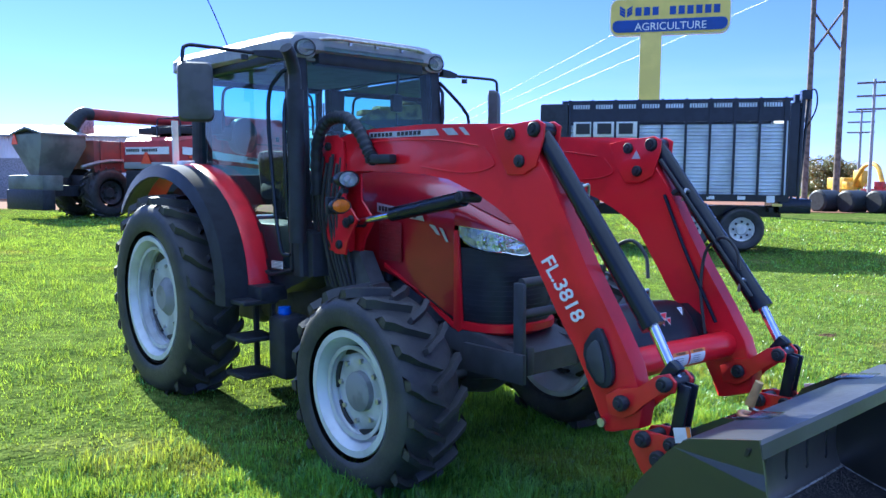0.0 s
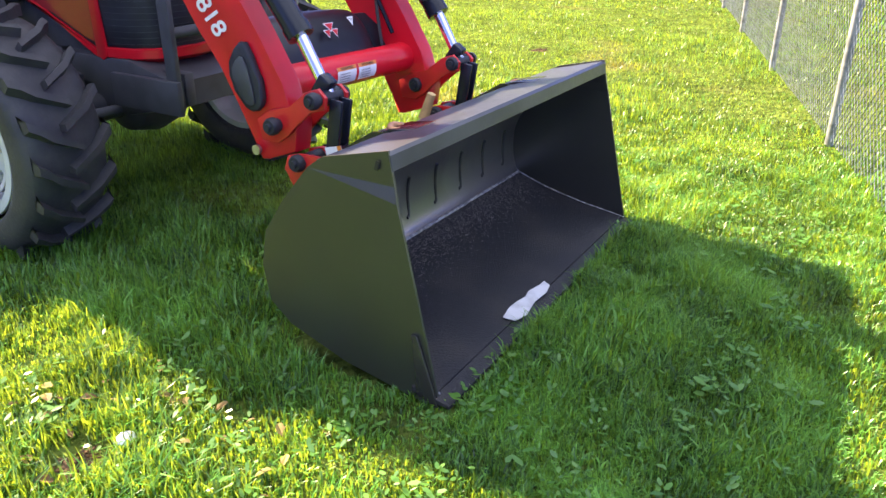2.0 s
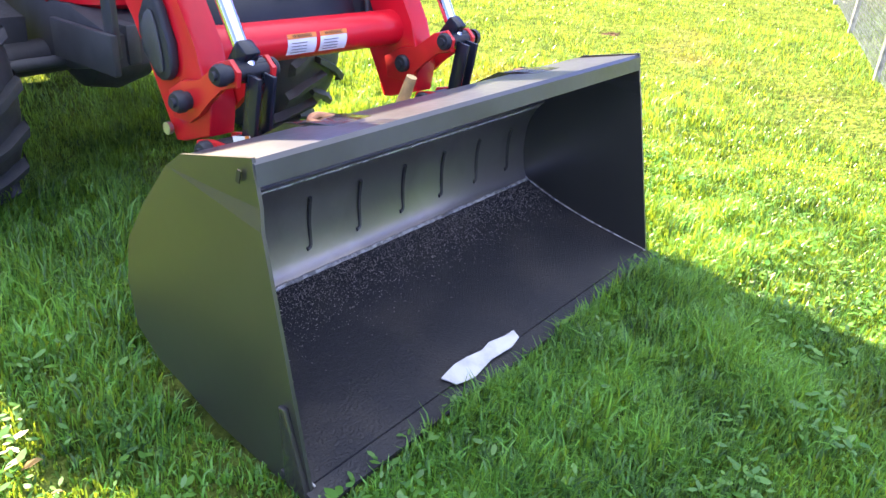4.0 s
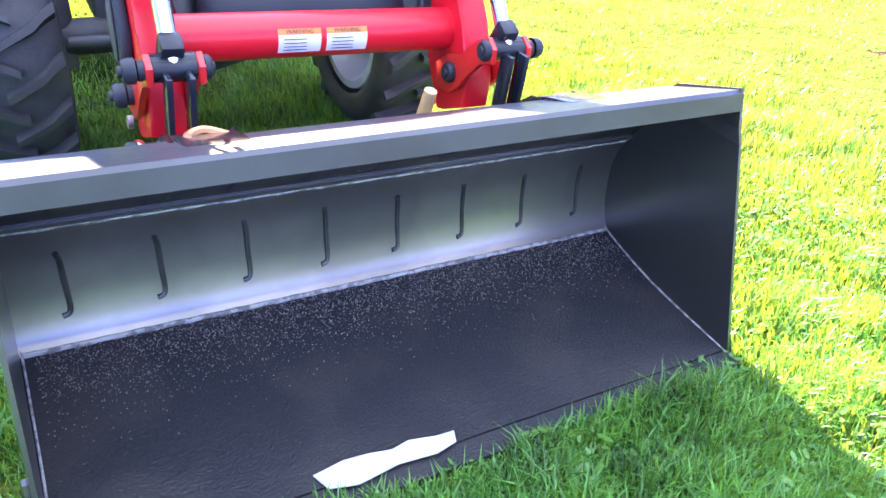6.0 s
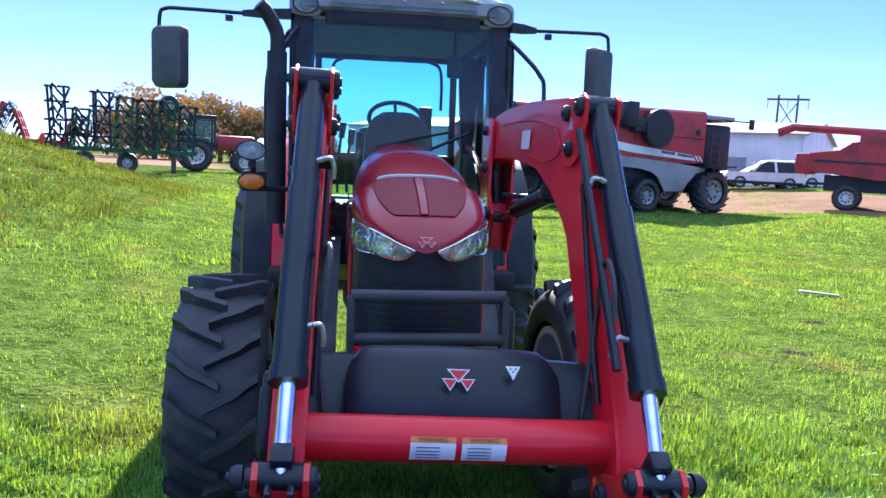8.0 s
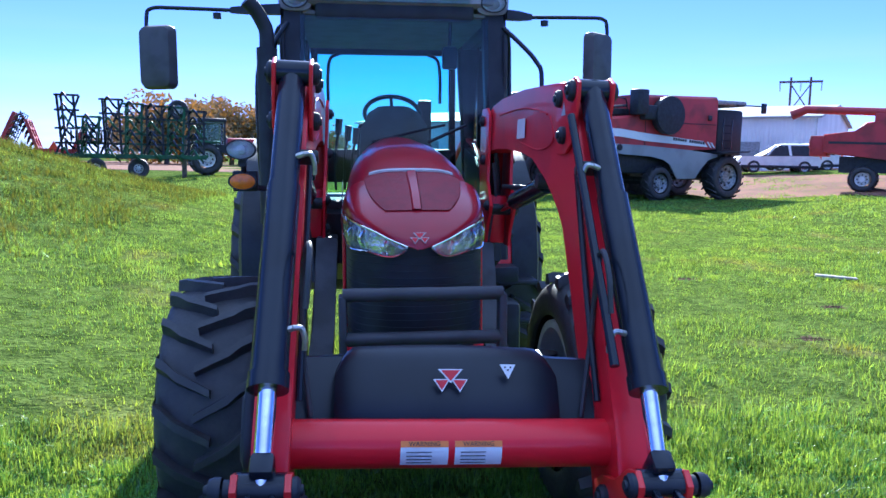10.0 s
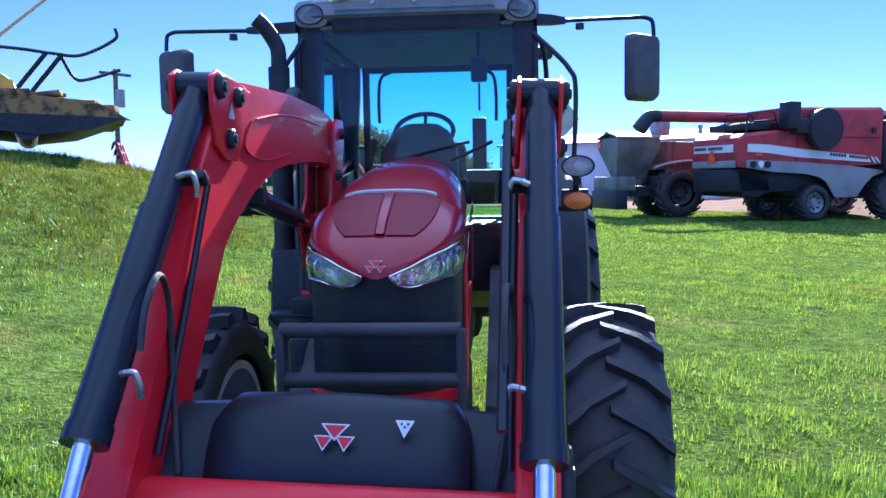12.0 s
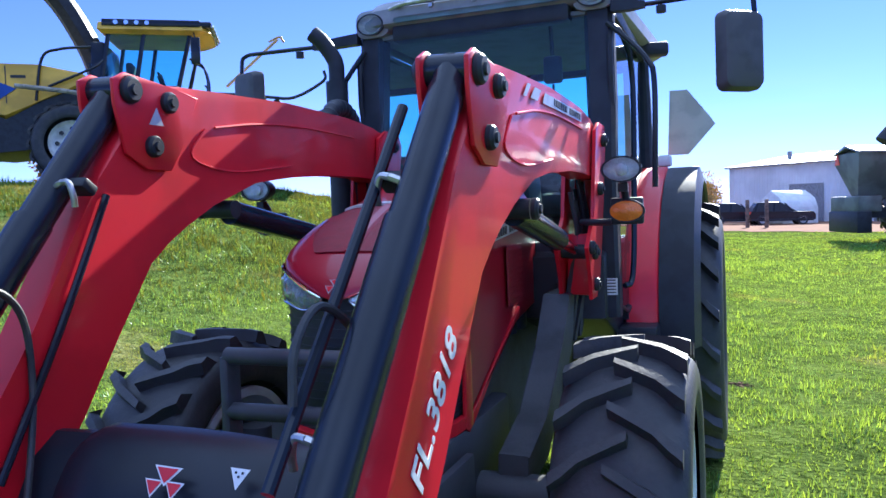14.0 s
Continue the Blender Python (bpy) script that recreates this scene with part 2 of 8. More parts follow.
SOIL = material("dark_lawn_soil", (0.12, 0.078, 0.045), 0.98, vary=0.3, scale=14, second=(0.055, 0.04, 0.024), bump=1.0, bump_scale=60, spec=0.02)
EARTH = material("red_earth", (0.25, 0.13, 0.085), 0.95, vary=0.2, scale=0.7, second=(0.19, 0.11, 0.075), bump=0.5, bump_scale=9, spec=0.04)
GRASS = leafy("grass_blades", (0.005, 0.045, 0.008), (0.18, 0.56, 0.085), 0.5, scale=2.4)
# rough mound grass, with the slope's shade put into a darker, less translucent colour
ROUGH_GRASS_SHADE = leafy("rough_shaded_grass_blades", (0.010, 0.045, 0.008), (0.16, 0.31, 0.05), 0.25, scale=1.2, shine=0.012)
LEAVES = leafy("broad_leaves", (0.045, 0.16, 0.03), (0.13, 0.31, 0.05), 0.35)
TREE = leafy("tree_leaves", (0.06, 0.10, 0.04), (0.18, 0.18, 0.07), 0.4, scale=0.2)


# ---- mesh tools ----
def box(bm, c, s, m=None, bevel=0.0):
    """A box at c with sizes s, turned by m."""
    t = Matrix.Translation(c) @ (m or Matrix()) @ Matrix.Diagonal((*s, 1))
    made = bmesh.ops.create_cube(bm, size=1.0, matrix=t)["verts"]
    if bevel:
        edges = list({e for v in made for e in v.link_edges})
        bmesh.ops.bevel(bm, geom=edges, offset=bevel, segments=2, affect="EDGES", profile=0.5)
    return bm


def ring_skin(bm, rings, closed=True, caps=True):
    """Skins rings of points, each with the same count."""
    vs = [[bm.verts.new(p) for p in r] for r in rings]
    k = len(rings[0])
    for a, b in zip(vs, vs[1:]):
        for i in range(k if closed else k - 1):
            j = (i + 1) % k
            try:
                bm.faces.new((a[i], a[j], b[j], b[i]))
            except ValueError:
                pass
    if caps and closed:
        bm.faces.new(list(reversed(vs[0])))
        bm.faces.new(vs[-1])
    return vs


def rod(bm, a, b, r, r2=None, n=14):
    """A round bar from a to b."""
    a, b = Vector(a), Vector(b)
    d = (b - a).normalized()
    u = d.orthogonal().normalized()
    v = d.cross(u)
    r2 = r if r2 is None else r2
    rings = [[p + (u * math.cos(i * math.tau / n) + v * math.sin(i * math.tau / n)) * q for i in range(n)] for p, q in ((a, r), (b, r2))]
    ring_skin(bm, rings)
    return bm


def smooth_line(points, steps=6):
    """A rounded line through points."""
    p = [Vector(q) for q in points]
    if len(p) < 3:
        return p
    p = [p[0] * 2 - p[1]] + p + [p[-1] * 2 - p[-2]]
    out = []
    for i in range(1, len(p) - 2):
        for k in range(steps):
            t = k / steps
            a, b, c, d = p[i - 1], p[i], p[i + 1], p[i + 2]
            out.append(0.5 * ((2 * b) + (c - a) * t + (2 * a - 5 * b + 4 * c - d) * t * t + (3 * b - a - 3 * c + d) * t ** 3))
    out.append(p[-2])
    return out


def tube(bm, points, r, n=10, steps=6, rounded=True):
    """A hose or bent bar along points."""
    line = smooth_line(points, steps) if rounded else [Vector(q) for q in points]
    rings, u = [], None
    for i, p in enumerate(line):
        d = (line[min(i + 1, len(line) - 1)] - line[max(i - 1, 0)]).normalized()
        u = d.orthogonal().normalized() if u is None else (u - d * u.dot(d)).normalized()
        v = d.cross(u)
        q = r(i / (len(line) - 1)) if callable(r) else r
        rings.append([p + (u * math.cos(k * math.tau / n) + v * math.sin(k * math.tau / n)) * q for k in range(n)])
    ring_skin(bm, rings)
    return bm


def prism(bm, profile, x0, x1, bevel=0.0, axis="x"):
    """A polygon of (y, z) pulled from x0 to x1, or a single pane at x0; axis y takes (x, z), axis z takes (x, y)."""
    def place(a, b, c):
        return {"x": (c, a, b), "y": (a, c, b), "z": (a, b, c)}[axis]
    lo = [bm.verts.new(place(a, b, x0)) for a, b in profile]
    if x1 is None:
        bm.faces.new(lo)
        return bm
    hi = [bm.verts.new(place(a, b, x1)) for a, b in profile]
    faces = [bm.faces.new(lo), bm.faces.new(list(reversed(hi)))]
    k = len(profile)
    for i in range(k):
        faces.append(bm.faces.new((lo[i], hi[i], hi[(i + 1) % k], lo[(i + 1) % k])))
    if bevel:
        edges = list({e for f in faces[:2] for e in f.edges})
        bmesh.ops.bevel(bm, geom=edges, offset=bevel, segments=2, affect="EDGES", profile=0.5)
    return bm


def lathe(bm, profile, n=48, m=None):
    """Turns a profile of (x, radius) about the x axis."""
    rings = []
    for x, r in profile:
        rings.append([(m or Matrix()) @ Vector((x, r * math.cos(i * math.tau / n), r * math.sin(i * math.tau / n))) for i in range(n)])
    ring_skin(bm, rings, caps=False)
    return bm


def part(name, bm, mat, parent=None, label="", flat=False, angle=35):
    """One mesh object made of bm, under its thing."""
    bmesh.ops.recalc_face_normals(bm, faces=bm.faces)
    me = bpy.data.meshes.new(name)
    bm.to_mesh(me)
    bm.free()
    me.materials.append(mat)
    if not flat:
        me.shade_smooth()
        me.set_sharp_from_angle(angle=radians(angle))
    ob = new(name, me)
    if parent is not None:
        ob.parent = parent
    return tagged(ob, label)


def B():
    return bmesh.new()


def scatter(ob):
    """Splits a part whose pieces lie apart into one object a piece, under the same thing."""
    src = bmesh.new()
    src.from_mesh(ob.data)
    left, first = set(src.verts), True
    while left:
        todo, seen = [left.pop()], set()
        while todo:
            v = todo.pop()
            if v in seen:
                continue
            seen.add(v)
            todo += [w for e in v.link_edges for w in e.verts if w not in seen]
        left -= seen
        piece, new_v = bmesh.new(), {}
        for v in sorted(seen, key=lambda v: v.index):
            new_v[v] = piece.verts.new(v.co)
        for f in sorted({f for v in seen for f in v.link_faces}, key=lambda f: f.index):
            q = piece.faces.new([new_v[v] for v in f.verts])
            q.smooth = f.smooth
        me = bpy.data.meshes.new(ob.data.name)
        piece.to_mesh(me)
        piece.free()
        me.materials.append(ob.data.materials[0])
        me.set_sharp_from_angle(angle=radians(35))
        if first:
            ob.data, first = me, False
        else:
            other = new(ob.name.split(".")[0], me)
            other.parent, other.matrix_basis = ob.parent, ob.matrix_basis.copy()
            if "label" in ob:
                other["label"] = ob["label"]
    src.free()
    return ob


def thing(name, label, category, group="", at=None):
    ob = new(name)
    ob.empty_display_size = 0.1
    if at is not None:
        ob.matrix_basis = at
    return tagged(ob, label, category, group)


def words(name, text, size, mat, parent, m, depth=0.001, label="", shear=0.0, bold=0.0):
    """Flat lettering in the built-in font, lying at the pose m."""
    cu = bpy.data.curves.new(name, "FONT")
    cu.body, cu.size, cu.extrude, cu.shear, cu.offset = text, size, depth, shear, bold
    cu.align_x, cu.align_y = "CENTER", "CENTER"
    tmp = bpy.data.objects.new(name, cu)
    me = bpy.data.meshes.new_from_object(tmp)
    bpy.data.objects.remove(tmp)
    me.materials.clear()
    me.materials.append(mat)
    ob = new(name, me)
    ob.parent = parent
    ob.matrix_basis = m
    return tagged(ob, label)


def plate(bm, m, w, h, t=0.002, r=0.0):
    """A thin plate in the plane of m, rounded at the corners by r."""
    if not r:
        return box(bm, m.translation, (w, h, t), m.to_3x3().to_4x4())
    pts = []
    for cx, cy, a0 in ((w / 2 - r, h / 2 - r, 0), (-w / 2 + r, h / 2 - r, 90), (-w / 2 + r, -h / 2 + r, 180), (w / 2 - r, -h / 2 + r, 270)):
        for k in range(5):
            a = radians(a0 + k * 22.5)
            pts.append((cx + r * math.cos(a), cy + r * math.sin(a)))
    ring_skin(bm, [[m @ Vector((x, y, z)) for x, y in pts] for z in (-t / 2, t / 2)])
    return bm


# ---- ground ----
def ground_z(x, y):
    """Level lawn with shallow bumps, a grassy mound and a yard that climbs in the distance; takes numbers or arrays."""
    d = np.hypot(np.asarray(x) + 17.0, np.asarray(y) - 13.0)
    z = np.maximum(0.0, 2.5 / (1 + (d / 11.4) ** 5) - 0.13)
    r = np.hypot(x, y)
    z = z + 0.012 * np.sin(np.asarray(x) * 1.7 + 0.6) * np.sin(np.asarray(y) * 1.3) * np.clip((r - 3) / 4, 0, 1)
    az = np.degrees(np.arctan2(x, np.asarray(y) + 3.5))
    climb = np.clip((np.hypot(x, np.asarray(y) + 3.5) - 36) / 15, 0, 1)
    z = z + 1.0 * climb * climb * (3 - 2 * climb) * np.clip((az - 15) / 7, 0, 1) * np.clip((58 - az) / 6, 0, 1)
    east = np.clip((np.hypot(x, np.asarray(y) + 3.5) - 16) / 14, 0, 1)
    z = z + 0.42 * east * east * (3 - 2 * east) * np.clip((az - 27) / 8, 0, 1) * np.clip((105 - az) / 10, 0, 1)
    west = np.clip((np.hypot(x, np.asarray(y) + 3.5) - 26) / 11, 0, 1)
    z = z + 0.5 * west * west * (3 - 2 * west) * np.clip((-2 - az) / 5, 0, 1) * np.clip((az + 60) / 20, 0, 1)
    return float(z) if np.ndim(z) == 0 else z


def make_ground():
    n, a, b = 95, 3.0, 6.2
    line = [a * math.sinh(b * (i / n)) for i in range(-n, n + 1)]
    k = len(line)
    verts = [(x, y, ground_z(x, y)) for y in line for x in line]
    faces = [(j * k + i, j * k + i + 1, (j + 1) * k + i + 1, (j + 1) * k + i) for j in range(k - 1) for i in range(k - 1)]
    me = bpy.data.meshes.new("ground")
    me.from_pydata(verts, [], faces)
    me.shade_smooth()
    m = leafy("turf", (0.028, 0.052, 0.012), (0.20, 0.26, 0.05), 0.0, scale=1.4, dry=(0.33, 0.23, 0.12))
    n, l = m.node_tree.nodes, m.node_tree.links
    grain = n.new("ShaderNodeTexNoise")
    grain.inputs["Scale"].default_value, grain.inputs["Detail"].default_value = 22, 8
    geo = n.new("ShaderNodeNewGeometry")
    l.new(geo.outputs["Position"], grain.inputs["Vector"])
    bp = n.new("ShaderNodeBump")
    bp.inputs["Strength"].default_value, bp.inputs["Distance"].default_value = 1.0, 0.06
    l.new(grain.outputs["Fac"], bp.inputs["Height"])
    l.new(bp.outputs["Normal"], n["Diffuse BSDF"].inputs["Normal"])
    # dark gaps between the tufts: noise that puts their shade into the colour
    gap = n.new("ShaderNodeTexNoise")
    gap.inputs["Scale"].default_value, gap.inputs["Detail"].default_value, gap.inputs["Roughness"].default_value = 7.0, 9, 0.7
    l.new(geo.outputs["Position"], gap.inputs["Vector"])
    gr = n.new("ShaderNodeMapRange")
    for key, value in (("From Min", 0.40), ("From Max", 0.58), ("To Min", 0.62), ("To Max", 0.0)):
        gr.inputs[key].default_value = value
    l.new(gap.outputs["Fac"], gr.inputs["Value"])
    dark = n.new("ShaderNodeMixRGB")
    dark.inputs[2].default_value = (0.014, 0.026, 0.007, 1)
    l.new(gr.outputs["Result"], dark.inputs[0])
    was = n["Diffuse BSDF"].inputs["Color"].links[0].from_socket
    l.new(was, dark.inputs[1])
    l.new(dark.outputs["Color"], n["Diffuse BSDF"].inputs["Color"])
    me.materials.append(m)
    return tagged(new("ground", me), "mown green lawn with bare patches and a mound", "lawn", kind="structure")


make_ground()


def make_yard():
    edge = [(-60, 62), (-20, 50), (-4, 46), (4, 43.5), (12, 35.0), (17, 29.0), (20.5, 24.5), (25.5, 18.5), (31, 13.5), (37, 9), (46, 4), (60, -4)]
    edge = [tuple(p) for p in smooth_line([(x, y, 0) for x, y in edge], 8)]
    verts, faces, rows = [], [], 9
    for i, (x, y, _) in enumerate(edge):
        wob = 0.5 * math.sin(i * 1.9) + 0.35 * math.sin(i * 0.7 + 1)
        for j in range(rows):
            d = wob * (j == 0) + (j / (rows - 1)) ** 2 * 75
            px, py = x + 0.62 * d, y + 0.78 * d
            verts.append((px, py, ground_z(px, py) + 0.025))
    for i in range(len(edge) - 1):
        for j in range(rows - 1):
            faces.append((i * rows + j, i * rows + j + 1, (i + 1) * rows + j + 1, (i + 1) * rows + j))
    me = bpy.data.meshes.new("yard")
    me.from_pydata(verts, [], faces)
    me.materials.append(EARTH)
    tagged(new("yard", me), "bare reddish gravel yard beyond the lawn", "yard", kind="structure")


make_yard()


def cell_noise(x, y, size, seed):
    """Smooth random heights from 0 to 1 over a lattice of cells."""
    table = np.random.default_rng(seed + 100).random((64, 64))
    u, v = np.asarray(x) / size, np.asarray(y) / size
    i, j = np.floor(u).astype(int), np.floor(v).astype(int)
    f, g = u - i, v - j
    f, g = f * f * (3 - 2 * f), g * g * (3 - 2 * g)
    a, b, c, d = table[i % 64, j % 64], table[(i + 1) % 64, j % 64], table[i % 64, (j + 1) % 64], table[(i + 1) % 64, (j + 1) % 64]
    return (a * (1 - f) + b * f) * (1 - g) + (c * (1 - f) + d * f) * g


def grass_patch(name, count, region, size, seed, bald=(), dens=None, clusters=0, spread=0.1, single=False, mat=GRASS):
    """Many bent blades in one mesh; region is (x0, x1, y0, y1), size the blade's height range and width."""
    rng = np.random.default_rng(seed)
    x = rng.uniform(region[0], region[1], count)
    y = rng.uniform(region[2], region[3], count)
    if clusters:
        pick = rng.integers(0, clusters, count)
        x = x[pick] + rng.normal(0, spread, count)
        y = y[pick] + rng.normal(0, spread, count)
    keep = np.ones(count, bool)
    for cx, cy, r in bald:
        keep &= ((x - cx) ** 2 + (y - cy) ** 2) > r * r * rng.uniform(0.3, 1.2, count)
    if dens is not None:
        keep &= rng.random(count) < dens(x, y)
    x, y = x[keep], y[keep]
    n = len(x)
    z = ground_z(x, y)
    lumps = cell_noise(x, y, 0.11, seed) * 0.6 + cell_noise(x, y, 0.34, seed + 7) * 0.7
    tuft = 0.10 + lumps * 1.05 + 0.18 * np.sin(x * 3.1 + np.sin(y * 2.3) * 1.5) * np.sin(y * 2.7 + np.sin(x * 1.9)) + 0.25 * np.sin(x * 9 + y * 4) * np.sin(y * 11 - x * 3)
    clump = np.sin(x * 0.9 + 2 * np.sin(y * 0.37)) * np.sin(y * 1.1 + 2 * np.sin(x * 0.41)) + 0.6 * np.sin(x * 2.3 - y * 1.7) * np.sin(y * 2.9 + x)
    broad = np.sin(x * 0.31 + 1.7 * np.sin(y * 0.23 + 0.5)) * np.sin(y * 0.29 + 1.9 * np.sin(x * 0.19))
    h = rng.uniform(size[0], size[1], n) * np.clip(tuft, 0.28, 1.5) * (1 + 0.6 * np.clip(clump, -0.6, 1.0)) * (1 + 0.3 * broad)
    w = size[2] * rng.uniform(0.6, 1.5, n)
    turn = rng.uniform(0, 2 * np.pi, n)
    lean = rng.uniform(0.05, 0.95, n) * h
    way = turn + np.pi / 2 + rng.uniform(-0.8, 0.8, n)
    cx, cy, lx, ly = np.cos(turn) * w / 2, np.sin(turn) * w / 2, np.cos(way) * lean, np.sin(way) * lean
    if single:
        tip = np.stack([x + lx, y + ly, z + h * (1.0 - 0.28 * lean / h)], 1)
        co = np.stack([np.stack([x - cx, y - cy, z - 0.005], 1), np.stack([x + cx, y + cy, z - 0.005], 1), tip], 1).astype(np.float32)
        me = bpy.data.meshes.new(name)
        me.vertices.add(n * 3)
        me.vertices.foreach_set("co", co.ravel())
        me.loops.add(n * 3)
        me.loops.foreach_set("vertex_index", np.arange(n * 3, dtype=np.int32))
        me.polygons.add(n)
        me.polygons.foreach_set("loop_start", np.arange(n, dtype=np.int32) * 3)
        me.update(calc_edges=True)
        me.validate()
        me.materials.append(mat)
        return new(name, me)
    co = np.empty((n, 5, 3), np.float32)
    co[:, 0] = np.stack([x - cx, y - cy, z - 0.005], 1)
    co[:, 1] = np.stack([x + cx, y + cy, z - 0.005], 1)
    co[:, 2] = np.stack([x + cx * 0.8 + lx * 0.35, y + cy * 0.8 + ly * 0.35, z + h * 0.6], 1)
    co[:, 3] = np.stack([x - cx * 0.8 + lx * 0.35, y - cy * 0.8 + ly * 0.35, z + h * 0.6], 1)
    co[:, 4] = np.stack([x + lx, y + ly, z + h * (1.0 - 0.28 * lean / h)], 1)
    base = (np.arange(n) * 5)[:, None]
    loops = (base + np.array([0, 1, 2, 3, 3, 2, 4])).astype(np.int32).ravel()
    me = bpy.data.meshes.new(name)
    me.vertices.add(n * 5)
    me.vertices.foreach_set("co", co.ravel())
    me.loops.add(n * 7)
    me.loops.foreach_set("vertex_index", loops)
    me.polygons.add(n * 2)
    start = (np.arange(n)[:, None] * 7 + np.array([0, 4])).astype(np.int32).ravel()
    me.polygons.foreach_set("loop_start", start)
    me.update(calc_edges=True)
    me.validate()
    me.materials.append(mat)
    return new(name, me)


BALD = [(4.0, 3.1, 0.30), (5.45, 0.0, 0.24), (-0.2, -2.83, 0.085), (-1.72, -1.70, 0.13), (1.15, 4.3, 0.2), (1.9, -3.0, 0.09), (5.2, 4.6, 0.3), (4.4, 6.6, 0.3), (6.2, 3.4, 0.3)]


def near_density(x, y):
    edge = np.minimum.reduce([x + 3.9, 3.5 - x, y + 4.8, 1.2 - y])
    return np.where((np.abs(x + 0.02) < 0.95) & (y > -2.50) & (y < -1.78), 0.0, np.clip(edge / 1.2, 0, 1))


def mid_density(x, y):
    edge = np.minimum.reduce([x + 3.9, 3.5 - x, y + 4.8, 1.2 - y])
    far = np.minimum.reduce([x + 9.0, 12.0 - x, 16.0 - y, y + 7.0])
    return np.clip(1 - edge / 1.2, 0, 1) * np.clip(far / 4.0, 0, 1)


def wide_density(x, y):
    far = np.minimum.reduce([x + 9.0, 12.0 - x, 16.0 - y, y + 7.0])
    return np.clip(1 - far / 4.0, 0, 1) * np.clip(1.2 - y / 40, 0.3, 1)


def mound_density(x, y):
    return np.clip((15.0 - np.hypot(x + 17.0, y - 13.0)) / 3.0, 0, 1)


tagged(grass_patch("grass", 430000, (-3.9, 3.5, -4.8, 1.2), (0.028, 0.090, 0.0056), 1, BALD, near_density), "short green mown grass blades", "grass", kind="stuff")
tagged(grass_patch("long_grass", 5200, (-1.05, 1.25, -2.85, -2.53), (0.045, 0.10, 0.005), 5), "longer uncut grass along the bucket edge", "grass", kind="stuff")
tagged(grass_patch("fine_grass", 90000, (-1.7, 2.0, -3.6, -2.52), (0.03, 0.08, 0.0040), 9, BALD), "fine green grass blades in front of the bucket", "grass", kind="stuff")
tagged(grass_patch("lawn_grass", 520000, (-9, 12, -7, 16), (0.022, 0.055, 0.0085), 2, BALD, mid_density, single=True), "short green mown grass blades", "grass", kind="stuff")
tagged(grass_patch("far_grass", 330000, (-9, 26, -7, 42), (0.03, 0.07, 0.030), 3, (), wide_density, single=True), "rough green grass over the lawn", "grass", kind="stuff")
tagged(grass_patch("tuft_grass", 60000, (-13, 12, -1, 19), (0.03, 0.062, 0.009), 12, BALD, None, 4500, 0.07, True), "uneven green grass tufts", "grass", kind="stuff")
tagged(grass_patch("field_tufts", 50000, (-4, 24, 6, 36), (0.05, 0.10, 0.022), 14, (), None, 3500, 0.15, True), "coarse green grass tufts", "grass", kind="stuff")
tagged(grass_patch("mound_grass", 230000, (-32, -3.5, -2, 34), (0.07, 0.15, 0.020), 13, (), mound_density, single=True, mat=ROUGH_GRASS_SHADE), "coarse rough green grass on the mound", "grass", kind="stuff")
tagged(grass_patch("mound_tufts", 90000, (-30, -3.5, 3, 30), (0.10, 0.20, 0.018), 15, (), mound_density, 4200, 0.12, True, ROUGH_GRASS_SHADE), "tall uneven tufts on the mound", "grass", kind="stuff")


def weeds(name, count, region, seed):
    """Low broad-leaved weeds: rosettes of small rounded leaves in one mesh."""
    rng = random.Random(seed)
    verts, faces = [], []
    for _ in range(count):
        cx, cy = rng.uniform(region[0], region[1]), rng.uniform(region[2], region[3])
        if abs(cx + 0.02) < 1.0 and -2.46 < cy < -1.7:
            continue
        z0, big = ground_z(cx, cy), 1.0 if rng.random() < 0.85 else 1.5
        for k in range(rng.randint(3, 6)):
            a = rng.uniform(0, math.tau)
            d, s = rng.uniform(0.008, 0.04) * big, rng.uniform(0.008, 0.018) * big
            up = z0 + rng.uniform(0.025, 0.065)
            c = Vector((cx + d * math.cos(a), cy + d * math.sin(a), up))
            u = Vector((math.cos(a), math.sin(a), rng.uniform(-0.3, 0.5))).normalized()
            v = Vector((-math.sin(a), math.cos(a), rng.uniform(-0.3, 0.3))).normalized()
            i = len(verts)
            for q, w in ((-1.0, 0.0), (-0.4, 0.38), (0.4, 0.45), (1.1, 0.0), (0.4, -0.45), (-0.4, -0.38)):
                verts.append(tuple(c + u * q * s + v * w * s))
            faces.append(tuple(range(i, i + 6)))
    me = bpy.data.meshes.new(name)
    me.from_pydata(verts, [], faces)
    me.materials.append(LEAVES)
    tagged(new(name, me), "low broad-leaved weeds and clover in the lawn", "weeds", kind="stuff")


weeds("clover", 1050, (-2.6, 2.2, -3.45, -1.2), 4)


